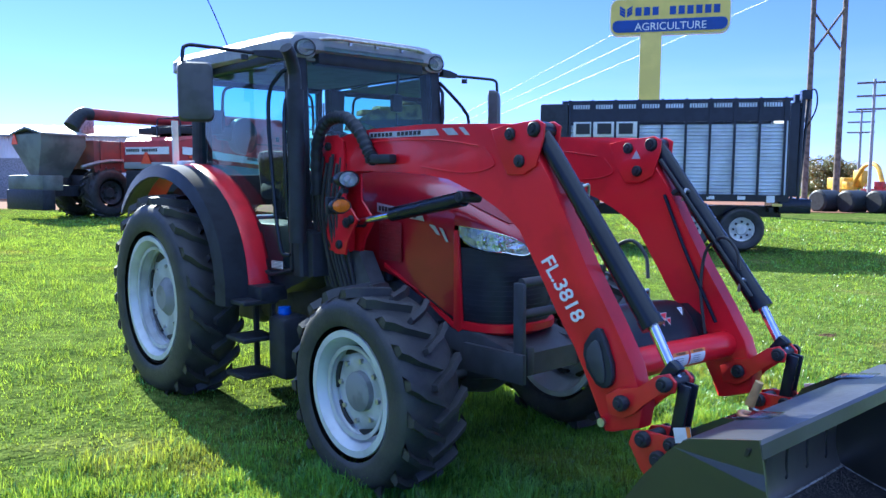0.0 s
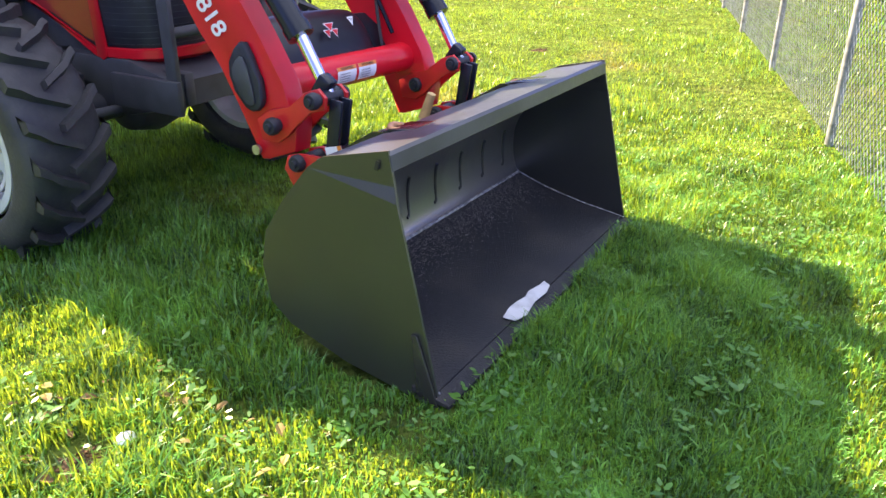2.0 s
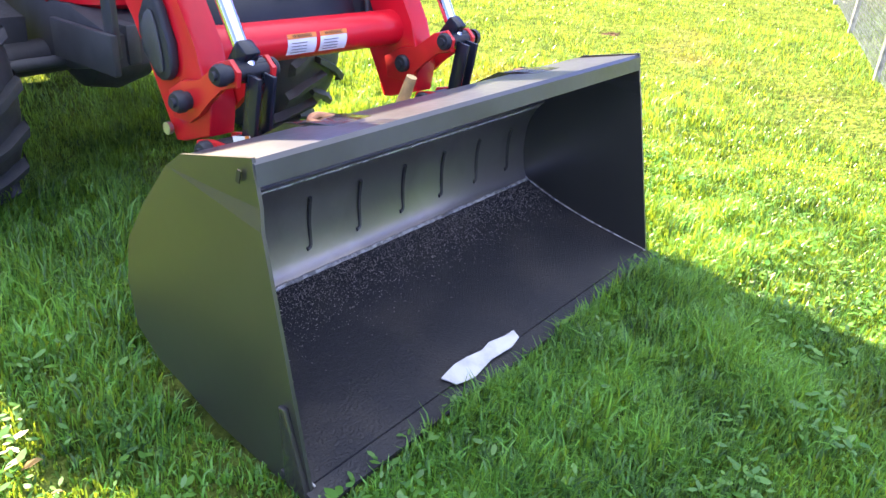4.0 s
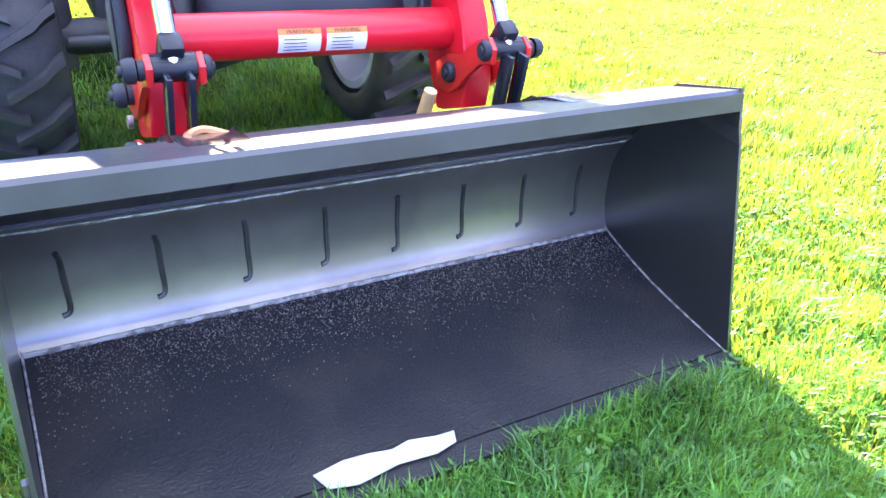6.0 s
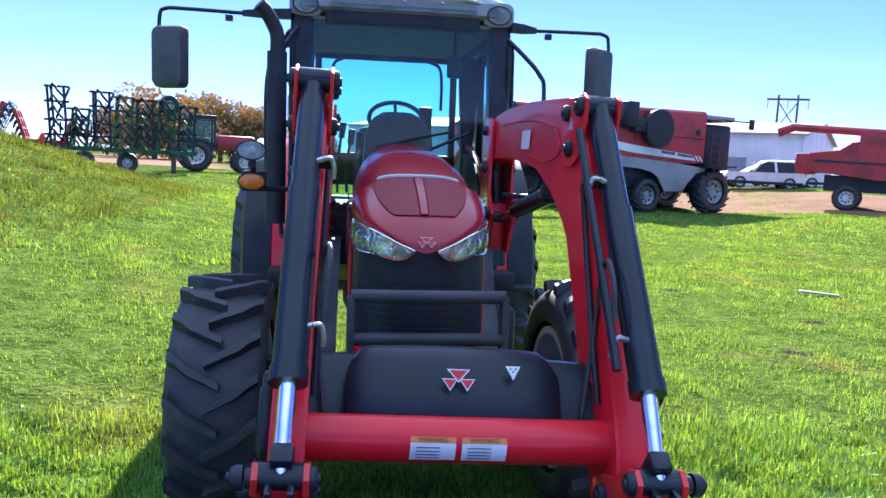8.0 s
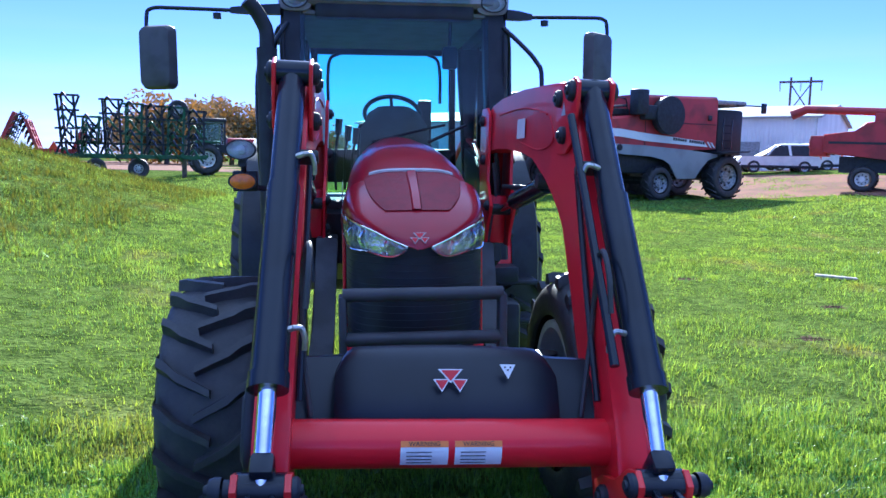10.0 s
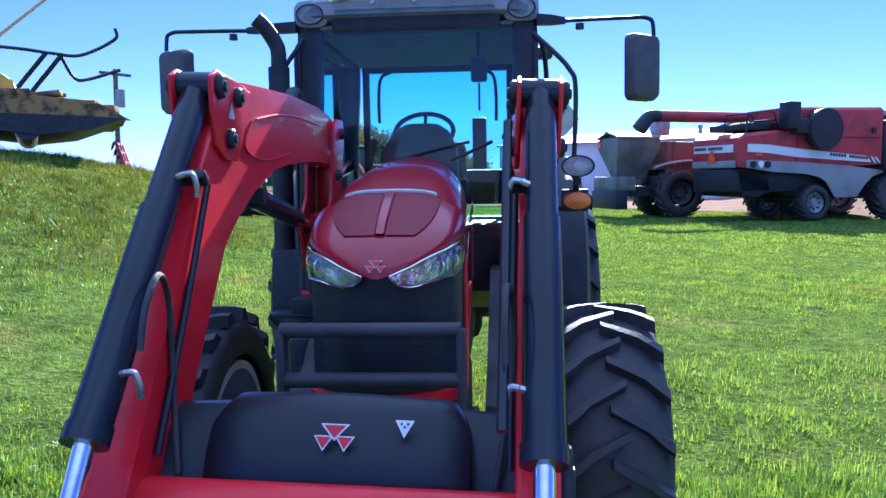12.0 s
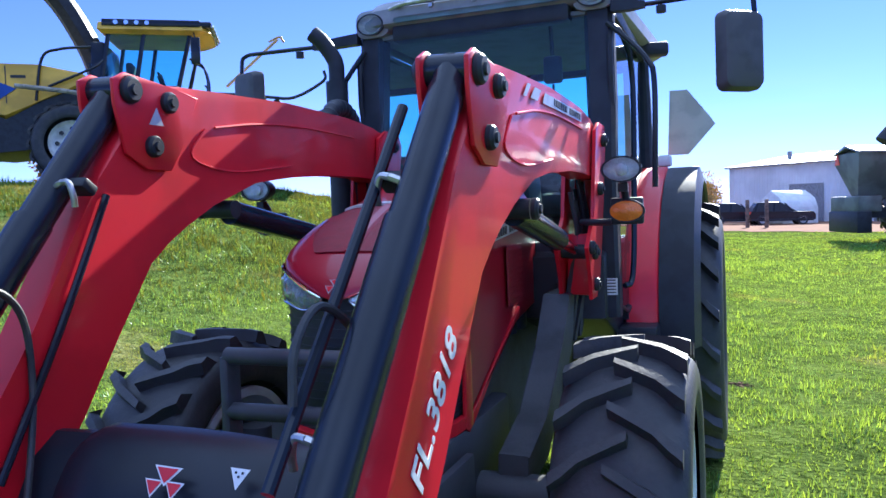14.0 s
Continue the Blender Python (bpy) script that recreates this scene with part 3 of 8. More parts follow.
def bare_soil(x, y, r, seed):
    """A small ragged crumbly patch of bare earth in the lawn."""
    rng = random.Random(seed)
    bm = B()
    rings = []
    lobes = [rng.uniform(0.45, 1.3) for _ in range(32)]
    for q in (0.02, 0.2, 0.4, 0.6, 0.8, 1.0):
        ring = []
        for k in range(32):
            a = k * math.tau / 32
            px, py = x + r * q * lobes[k] * math.cos(a), y + r * q * lobes[k] * math.sin(a) * 0.7
            ring.append(Vector((px, py, ground_z(px, py) + 0.010 - 0.016 * q + rng.uniform(-0.004, 0.005))))
        rings.append(ring)
    ring_skin(bm, rings, caps=False)
    for _ in range(26):
        a, d = rng.uniform(0, math.tau), r * rng.uniform(0, 0.8)
        px, py, q = x + d * math.cos(a), y + d * math.sin(a) * 0.7, rng.uniform(0.003, 0.010)
        box(bm, (px, py, ground_z(px, py) + 0.008), (q * 1.4, q, q * 0.8), pose(0, 0, 0, rng.uniform(0, 90), rng.uniform(0, 90), rng.uniform(0, 90)))
    tagged(part("bare_soil", bm, SOIL, None, flat=True), "ragged patch of bare brown soil in the lawn", "soil", kind="structure")


for k, (x, y, r) in enumerate(((4.0, 3.1, 0.24), (5.45, 0.0, 0.20), (-0.2, -2.83, 0.075), (-1.72, -1.70, 0.12), (1.15, 4.3, 0.17), (4.4, 6.6, 0.24), (6.2, 3.4, 0.24), (5.2, 4.6, 0.22))):
    bare_soil(x, y, r, 60 + k)


def fallen_leaves(count, region, seed):
    """Small curled dry leaves lying on the grass, in one mesh."""
    rng = random.Random(seed)
    verts, faces = [], []
    for _ in range(count):
        x, y = rng.uniform(region[0], region[1]), rng.uniform(region[2], region[3])
        c, a, q = Vector((x, y, ground_z(x, y) + rng.uniform(0.02, 0.05))), rng.uniform(0, math.tau), rng.uniform(0.012, 0.03)
        u, v = Vector((math.cos(a), math.sin(a), rng.uniform(-0.4, 0.4))) * q, Vector((-math.sin(a), math.cos(a), rng.uniform(-0.4, 0.4))) * q * 0.6
        i = len(verts)
        lift = Vector((0, 0, q * 0.3))
        verts += [tuple(p) for p in (c - u, c - u * 0.2 + v + lift, c + u * 0.6 + v * 0.7 + lift, c + u, c + u * 0.6 - v * 0.7 + lift, c - u * 0.2 - v + lift)]
        faces += [(i, i + 1, i + 2, i + 3), (i, i + 3, i + 4, i + 5)]
    me = bpy.data.meshes.new("fallen_leaves")
    me.from_pydata(verts, [], faces)
    me.materials.append(material("dry_leaf", (0.26, 0.20, 0.05), 0.8, vary=0.3, scale=9, second=(0.15, 0.09, 0.03)))
    tagged(new("fallen_leaves", me), "dry yellow and brown fallen leaves on the grass", "leaves", kind="stuff")


fallen_leaves(45, (-2.1, -1.25, -2.3, -1.3), 8)
bm = B()
bmesh.ops.create_icosphere(bm, subdivisions=2, radius=0.03, matrix=Matrix.Translation((-1.62, -1.78, 0.045)) @ Matrix.Diagonal((1.2, 0.9, 0.6, 1)))
rng = random.Random(5)
for v in bm.verts:
    v.co += Vector((rng.uniform(-1, 1), rng.uniform(-1, 1), rng.uniform(-1, 1))) * 0.003
tagged(part("pebble", bm, WHITE, None), "small white stone lying in the grass", "stone")
bm = B()
box(bm, (6.6, 6.6, ground_z(6.6, 6.6) + 0.04), (0.55, 0.10, 0.03), pose(0, 0, 0, 2, 3, -20), 0.006)
tagged(part("plank", bm, material("pale_plank", (0.45, 0.40, 0.33), 0.8, vary=0.2, scale=12, bump=0.2), None), "short pale weathered plank lying on the lawn", "plank")
# ---- tractor ----
RW, FW = (0.865, 2.42, 0.745), (0.83, -0.085, 0.53)


def tyre_mesh(radius, rim, width, lugs, height, tread, bars=True):
    """An agricultural tyre about the x axis with chevron bars."""
    bm = B()
    h, w = radius - height, width / 2
    prof = []
    for k in range(25):
        a = radians(-118 + k * 236 / 24)
        x = w * math.copysign(abs(math.sin(a)) ** 0.7, math.sin(a))
        mid, half = (h + rim) / 2, (h - rim) / 2
        y = mid + half * math.copysign(abs(math.cos(a)) ** 0.62, math.cos(a))
        prof.append((x, y))
    lathe(bm, prof, 56)
    if not bars:
        return bm
    for i in range(lugs):
        for side in (-1, 1):
            tread_bar(bm, radius, width, height, tread, side, (i + (0.5 if side > 0 else 0)) * math.tau / lugs)
    return bm


def tread_bar(bm, radius, width, height, tread, side, base):
    """One slanted bar of the tread, from the middle over the shoulder."""
    h, w = radius - height, width / 2
    rings = []
    for s in range(7):
        t = s / 6
        x = side * (-0.03 + (w + 0.012) * min(1.0, t * 1.22))
        r0 = h - 0.012 - max(0, t - 0.7) * 0.07 * radius
        r1 = radius - max(0, t - 0.80) * 0.34 * radius * 1.05 - 0.01 * t
        a = base + t * 0.235 * (1.2 if t > 0.5 else 1.0)
        wide0, wide1 = tread * 1.5 / radius * (0.8 + 0.5 * t), tread / radius * (0.8 + 0.4 * t)
        rings.append([(x, r * math.cos(a + q), r * math.sin(a + q)) for r, q in ((r0, -wide0 / 2), (r1, -wide1 / 2), (r1, wide1 / 2), (r0, wide0 / 2))])
    ring_skin(bm, rings)


def rim_mesh(r, width, dish):
    bm = B()
    w = width / 2
    lathe(bm, [(-w, r - 0.02), (-w, r + 0.015), (-w + 0.02, r + 0.018), (-w + 0.035, r - 0.02), (-w * 0.4, r - 0.05), (w * 0.4, r - 0.06), (w - 0.045, r - 0.02), (w - 0.02, r + 0.018), (w, r + 0.015), (w, r - 0.02), (w - 0.02, r - 0.028), (w * 0.45, r - 0.075), (-w * 0.4, r - 0.07), (-w, r - 0.02)], 56)
    return bm


def wheel(name, parent, at, side, R, rim, width, lugs, lug_h, tread, dish, label):
    """A wheel with its outer face to side (-1 right, 1 left)."""
    hub = part("wheel", tyre_mesh(R, rim, width, lugs, lug_h, tread, False), RUBBER, parent, label, angle=28)
    for q in (-1, 1):
        bm = B()
        tread_bar(bm, R, width, lug_h, tread, q, 0.0)
        bar = part("tread_bar", bm, RUBBER, hub)
        for i in range(lugs):
            ob = bar if i == 0 else new("tread_bar", bar.data)
            ob.parent = hub
            ob.matrix_basis = Matrix.Rotation((i + (0.5 if q > 0 else 0)) * math.tau / lugs, 4, "X")
    turn = 0 if side > 0 else 180
    hub.matrix_basis = pose(at[0] * side, at[1], at[2], 7 * side, 0, turn)
    part("rim", rim_mesh(rim, width * 0.86, dish), RIM, hub, "silver painted steel rim")
    bm = B()
    for q in (0.30, 0.12):
        lathe(bm, [(width * q - 0.012, rim - 0.075), (width * q - 0.008, rim - 0.092), (width * q + 0.008, rim - 0.092), (width * q + 0.012, rim - 0.07)], 48)
    scatter(part("rim_ring", bm, RIM_DISC, hub, "pressed ring inside the rim"))
    bm = B()
    x = dish
    lathe(bm, [(x - 0.02, rim - 0.055), (x, rim - 0.06), (x + 0.012, rim * 0.8), (x + 0.045, rim * 0.62), (x + 0.055, rim * 0.5), (x + 0.035, 0.06), (x + 0.035, 0.0)], 48)
    part("wheel_disc", bm, RIM_DISC, hub, "silver grey dished wheel disc")
    bm = B()
    for i in range(8):
        a = i * math.tau / 8
        m = Matrix.Rotation(a, 4, "X")
        p0 = m @ Vector((x + 0.03, 0, rim * 0.52))
        rod(bm, p0, p0 + Vector((0.04, 0, 0)), 0.016, 0.014, 6)
    scatter(part("wheel_nut", bm, STEEL, hub, "bright wheel nut"))
    bm = B()
    for i in range(6):
        m = Matrix.Rotation(i * math.tau / 6 + 0.4, 4, "X")
        lens = [(rim * 0.25 * math.cos(q * math.tau / 16), rim * (0.70 + 0.065 * math.sin(q * math.tau / 16) - 0.05 * math.cos(q * math.tau / 16) ** 2)) for q in range(16)]
        ring_skin(bm, [[m @ Vector((x + d - 0.18 * (w - rim * 0.62), v, w)) for v, w in lens] for d in (0.0, 0.052)])
    scatter(part("hand_hole", bm, DECAL_BLACK, hub, "dark oval hand hole"))
    return hub


tractor = thing("tractor", "red farm tractor with black cab and silver wheels on grass", "tractor", at=pose(0.006, 0, 0, 0, -0.9, 0))
for s in (-1, 1):
    wheel("wheel", tractor, FW, s, 0.568, 0.320, 0.39, 19, 0.042, 0.034, 0.035, "large black front tyre with chevron bars on silver rim")
    wheel("wheel", tractor, RW, s, 0.785, 0.458, 0.42, 21, 0.048, 0.042, 0.01, "tall black rear tyre with chevron bars on silver rim")
for s in (-1, 1):
    bm = B()
    lathe(bm, [(0, 0.0), (0.150, 0.0), (0.150, 0.085), (0.14, 0.105), (0.05, 0.118), (0.035, 0.15), (-0.02, 0.17)], 32, pose(0.80 * s, FW[1], FW[2], 0, 0, 0 if s > 0 else 180))
    part("hub", bm, HUB, tractor, "grey cast planetary front hub")
    bm = B()
    lathe(bm, [(0, 0.0), (0.10, 0.0), (0.10, 0.09), (0.085, 0.11), (0.05, 0.15), (0.05, 0.22), (0.0, 0.23)], 32, pose(0.87 * s, RW[1], RW[2], 0, 0, 0 if s > 0 else 180))
    part("hub", bm, HUB, tractor, "grey cast rear hub")

# drivetrain under the hood
bm = B()
box(bm, (0, 0.55, 0.78), (0.46, 1.5, 0.46), None, 0.05)
box(bm, (0, 1.75, 0.80), (0.52, 1.3, 0.55), None, 0.08)
box(bm, (0, 2.45, 0.78), (0.6, 0.6, 0.6), None, 0.08)
rod(bm, (-0.75, RW[1], RW[2]), (0.75, RW[1], RW[2]), 0.14)
part("transmission", bm, CAST, tractor, "dark grey cast transmission housing")
bm = B()
box(bm, (0, 0.35, 1.15), (0.40, 0.95, 0.42), None, 0.04)
for k in range(5):
    rod(bm, (-0.24, 0.05 + k * 0.16, 1.0), (-0.24, 0.05 + k * 0.16, 1.3), 0.035)
    rod(bm, (0.24, 0.05 + k * 0.16, 1.0), (0.24, 0.05 + k * 0.16, 1.3), 0.035)
part("engine", bm, PLASTIC, tractor, "black engine block")
bm = B()
rod(bm, (-0.66, FW[1], 0.54), (0.66, FW[1], 0.54), 0.075)
lathe(bm, [(-0.2, 0.08), (-0.14, 0.16), (0.0, 0.19), (0.14, 0.16), (0.2, 0.08)], 24, pose(0.0, FW[1], 0.54))
for s in (-1, 1):
    rod(bm, (0.62 * s, FW[1], 0.42), (0.62 * s, FW[1], 0.72), 0.06)
    rod(bm, (0.1 * s, FW[1] - 0.17, 0.55), (0.6 * s, FW[1] - 0.14, 0.55), 0.025)
    box(bm, (0.22 * s, -0.2, 0.68), (0.06, 0.95, 0.16), None, 0.015)
part("front_axle", bm, CAST, tractor, "grey cast front axle and frame rails")
bm = B()
prism(bm, [(0.30, 0.55), (0.30, 0.80), (-0.35, 0.80), (-0.66, 0.72), (-0.66, 0.60), (-0.30, 0.52)], -0.30, 0.30, 0.02)
part("front_frame", bm, PLASTIC_GREY, tractor, "dark grey front weight frame")

# hood
HOOD = [(0.92, 0.268, 1.728, 1.10), (0.5, 0.284, 1.695, 1.06), (0.15, 0.293, 1.635, 0.98), (-0.08, 0.296, 1.556, 0.88), (-0.15, 0.296, 1.530, 0.86), (-0.1501, 0.296, 1.530, 1.388), (-0.22, 0.291, 1.503, 1.385), (-0.30, 0.281, 1.468, 1.379), (-0.36, 0.268, 1.436, 1.372), (-0.41, 0.248, 1.406, 1.362), (-0.45, 0.214, 1.378, 1.346), (-0.48, 0.172, 1.352, 1.327), (-0.505, 0.118, 1.322, 1.302), (-0.52, 0.066, 1.296, 1.278), (-0.53, 0.004, 1.262, 1.258)]


def hood_at(y):
    rows = HOOD
    for a, b in zip(rows, rows[1:]):
        if a[0] >= y >= b[0]:
            t = (a[0] - y) / (a[0] - b[0])
            t2 = t
            return [p + (q - p) * t2 for p, q in zip(a, b)]
    return rows[0] if y > rows[0][0] else rows[-1]


def hood_edge(y):
    """How round the shoulder is: crisp at the nose, rounder towards the cab."""
    return 0.56 + 0.36 * min(1.0, max(0.0, y + 0.1))


def hood_point(y, s):
    """s runs from -1 (right edge of the crown) over 0 (crest) to 1."""
    _, w, zt, zb = hood_at(y)
    a = abs(s) * math.pi / 2
    drop = min(0.32, zt - zb)
    e = hood_edge(y)
    x = w * math.sin(a) ** e * (1 if s >= 0 else -1) if s else 0.0
    return Vector((x, y, zt - drop * (1 - math.cos(a) ** e) if abs(s) < 1 else zt - drop))


def hood_over(y, x, up=0.003):
    """The point of the hood's crown over x."""
    w = hood_at(y)[1]
    q = math.asin(min(1.0, abs(x) / w) ** (1 / hood_edge(y))) / (math.pi / 2)
    return hood_point(y, math.copysign(q, x)) + Vector((0, -up * 0.5, up))


ys = [0.92, 0.75, 0.5, 0.35, 0.15, 0.03, -0.08, -0.15, -0.1501, -0.18, -0.22, -0.26, -0.30, -0.33, -0.36, -0.41, -0.45, -0.48, -0.505, -0.52, -0.53]
bm = B()
rings = []
for y in ys:
    _, w, zt, zb = hood_at(y)
    rings.append([Vector((-w, y, zb))] + [hood_point(y, -1 + k / 12) for k in range(25)] + [Vector((w, y, zb))])
ring_skin(bm, rings, closed=False)
part("hood", bm, HOOD_RED, tractor, "glossy red one-piece hood", angle=50)
for s in (-1, 1):
    bm = B()
    prism(bm, [(-0.15, 1.36), (-0.15, 0.80), (-0.19, 0.78), (-0.225, 0.80), (-0.19, 1.36)], 0.288 * s, 0.303 * s, 0.004)
    prism(bm, [(0.5, 1.09), (0.2, 0.99), (-0.02, 0.86), (-0.15, 0.79), (-0.15, 0.83), (0.5, 1.12)], 0.285 * s, 0.300 * s, 0.003)
    part("side_panel", bm, RED, tractor, "red hood side edge")
    # recessed darker side vent
    bm = B()
    box(bm, (0.303 * s, 0.43, 1.26), (0.006, 0.22, 0.24), None, 0.002)
    for k in range(9):
        box(bm, (0.306 * s, 0.43, 1.16 + k * 0.025), (0.006, 0.20, 0.008))
    part("side_vent", bm, RED_DARK, tractor, "dark red louvred side vent")
# panels on the hood's crown
for s in (-1, 1):
    bm = B()
    rows = []
    for i in range(13):
        t = i / 12
        y = -0.10 - 0.315 * t
        inner, outer = 0.028 - 0.006 * t, 0.205 - 0.01 * t - 0.068 * t ** 4
        rows.append([hood_over(y, (inner + (outer - inner) * k / 8) * s, 0.0035) for k in range(9)])
    ring_skin(bm, rows, closed=False, caps=False)
    panel = part("hood_vent", bm, RED_DARK, tractor, "dark red mesh vent panel in the hood")
    bm = B()
    edge = rows[0] + [r[-1] for r in rows[1:]] + list(reversed(rows[-1][:-1]))
    tube(bm, [p + Vector((0, 0, 0.0005)) for p in edge], 0.0017, 5, 1, False)
    part("panel_seam", bm, RED_DARK, panel, "dark seam round the panel")
bm = B()
rows = []
for i in range(10):
    y = -0.10 - 0.315 * i / 9
    w = 0.024 - 0.004 * i / 9
    rows.append([hood_over(y, -w, 0.002), hood_over(y, -w * 0.7, 0.010), hood_over(y, w * 0.7, 0.010), hood_over(y, w, 0.002)])
ring_skin(bm, rows, closed=False, caps=False)
part("hood_ridge", bm, HOOD_RED, tractor, "raised red centre ridge of the hood")
bm = B()
rows = []
for y, up in ((-0.070, 0.003), (-0.076, 0.011), (-0.088, 0.010), (-0.092, 0.002)):
    rows.append([hood_over(y, -0.185 + k * 0.37 / 16, up) for k in range(17)])
ring_skin(bm, rows, closed=False, caps=False)
part("hood_trim", bm, DECAL_SILVER, tractor, "thin bright trim line across the hood")
# grille and lower nose
bm = B()
rings = []
OUT = [(0.288, -0.17), (0.282, -0.28), (0.262, -0.37), (0.21, -0.44), (0.12, -0.49), (0.0, -0.508)]
ol = OUT + [(-x, y) for x, y in reversed(OUT[:-1])]
for z in (0.83, 0.95, 1.1, 1.265):
    k = 0.97 if z < 0.9 else 1.0
    rings.append([Vector((x * k, y, z)) for x, y in ol])
ring_skin(bm, rings, closed=False)
part("grille", bm, PLASTIC, tractor, "black mesh front grille")
bm = B()
for z in np.arange(0.86, 1.24, 0.028):
    rings = [[Vector((x * q, y * q - 0.001 * (q > 1), z + dz)) for q, dz in ((1.0, -0.003), (1.007, -0.003), (1.007, 0.003), (1.0, 0.003))] for x, y in ol]
    ring_skin(bm, rings)
scatter(part("grille_slat", bm, PLASTIC, tractor, "fine black grille slat"))
bm = B()
ring_skin(bm, [[Vector((x * q, y * q, z)) for q, z in ((0.99, 0.845), (1.05, 0.84), (1.05, 0.80), (0.95, 0.775))] for x, y in ol], caps=True)
part("nose_lip", bm, RED, tractor, "red lower nose lip")
# headlights
for s in (-1, 1):
    run = [(0.048, -0.524, 1.262, 1.270), (0.080, -0.518, 1.238, 1.284), (0.12, -0.505, 1.230, 1.301), (0.165, -0.484, 1.238, 1.324), (0.205, -0.457, 1.248, 1.342), (0.238, -0.425, 1.250, 1.354), (0.264, -0.375, 1.252, 1.367), (0.281, -0.30, 1.266, 1.377), (0.290, -0.225, 1.298, 1.383), (0.293, -0.185, 1.335, 1.386)]
    for name, mat, off, lab in (("headlight_reflector", REFLECTOR, 0.002, "bright headlight reflector"), ("headlight_lens", LENS, 0.016, "clear headlight lens")):
        bm = B()
        rows = []
        for x, y, z0, z1 in run:
            d = Vector((x, y * 0.6, 0)).normalized() * off
            rows.append([Vector((x * s, y, z0 + (z1 - z0) * q / 4)) + Vector((d.x * s, d.y, 0)) * (1 if 0 < q < 4 else 0.4) for q in range(5)])
        ring_skin(bm, rows, closed=False, caps=False)
        ob = part(name, bm, mat, tractor, lab)
    bm = B()
    for x, y, z, r in ((0.116, -0.497, 1.266, 0.030), (0.200, -0.447, 1.296, 0.037), (0.252, -0.375, 1.310, 0.030)):
        d = Vector((x * s * 0.5, y, 0)).normalized()
        c = Vector((x * s, y, z))
        lathe(bm, [(-0.004, r), (0.008, r * 0.96), (0.010, r * 0.8), (0.002, r * 0.72), (-0.002, r * 0.45), (0.006, r * 0.4), (0.008, 0.0)], 22, Matrix.Translation(c) @ d.to_track_quat("X", "Z").to_matrix().to_4x4())
    scatter(part("headlight_bulb", bm, CHROME, tractor, "round headlight projector ring"))
    bm = B()
    for e in (2, 3):
        tube(bm, [(p[0] * s * 1.012, p[1] - 0.010, p[e]) for p in run], 0.0035, 6, 3)
    part("headlight_trim", bm, CHROME, tractor, "bright headlight edge trim")


def emblem(parent, m, size, mats):
    """Three triangles with light edges, one over two."""
    for k, (cx, cy, w, h) in enumerate(((0, 0.62, 0.72, 0.82), (-0.52, 0.04, 0.49, 0.75), (0.52, 0.04, 0.49, 0.75))):
        for name, mat, q, z in (("emblem_edge", mats[1], 1.0, 0.002 + 0.0004 * k), ("emblem", mats[0], 0.76, 0.004 + 0.0004 * k)):
            bm = B()
            mid = cy - h * 0.36
            pts = [(cx - w * q, mid + h * 0.36 * q), (cx + w * q, mid + h * 0.36 * q), (cx, mid - h * 0.64 * q)]
            bm.faces.new([bm.verts.new(m @ Vector((x * size, y * size, z))) for x, y in pts])
            part(name, bm, mat, parent, "triangle of the emblem", flat=True)


emblem(tractor, pose(0, -0.520, 1.304, 58, 0, 0), 0.037, (RED, DECAL_SILVER))

# side decals: stripes and bars for lettering
for s in (-1, 1):
    bm = B()
    prism(bm, [(0.56, 1.50), (0.56, 1.44), (0.10, 1.40), (0.13, 1.45)], 0.303 * s, 0.3045 * s)
    prism(bm, [(0.06, 1.385), (0.01, 1.38), (-0.04, 1.325), (-0.01, 1.33)], 0.303 * s, 0.3045 * s)
    prism(bm, [(-0.03, 1.37), (-0.06, 1.365), (-0.11, 1.29), (-0.09, 1.29)], 0.303 * s, 0.3045 * s)
    part("stripe_decal", bm, DECAL_SILVER, tractor, "silver stripe decal")
    bm = B()
    for k in range(12):
        if k == 6:
            continue
        y = 0.53 - k * 0.031
        box(bm, (0.3055 * s, y, 1.468 - (0.56 - y) * 0.10), (0.0015, 0.022, 0.032))
    scatter(part("lettering_bar", bm, DECAL_BLACK, tractor, "black lettering bar"))

# grille guard
guard = B()
for s in (-1, 1):
    box(guard, (0.30 * s, -0.66, 0.875), (0.03, 0.07, 0.47), None, 0.008)
    box(guard, (0.33 * s, -0.50, 0.66), (0.03, 0.45, 0.16), None, 0.008)
scatter(part("guard_upright", guard, PLASTIC_GREY, tractor, "dark grey guard upright"))
for z in (1.11, 0.942):
    bm = B()
    rod(bm, (-0.30, -0.67, z), (0.30, -0.67, z), 0.026)
    part("guard_bar", bm, PLASTIC_GREY, tractor, "round dark grey guard bar")

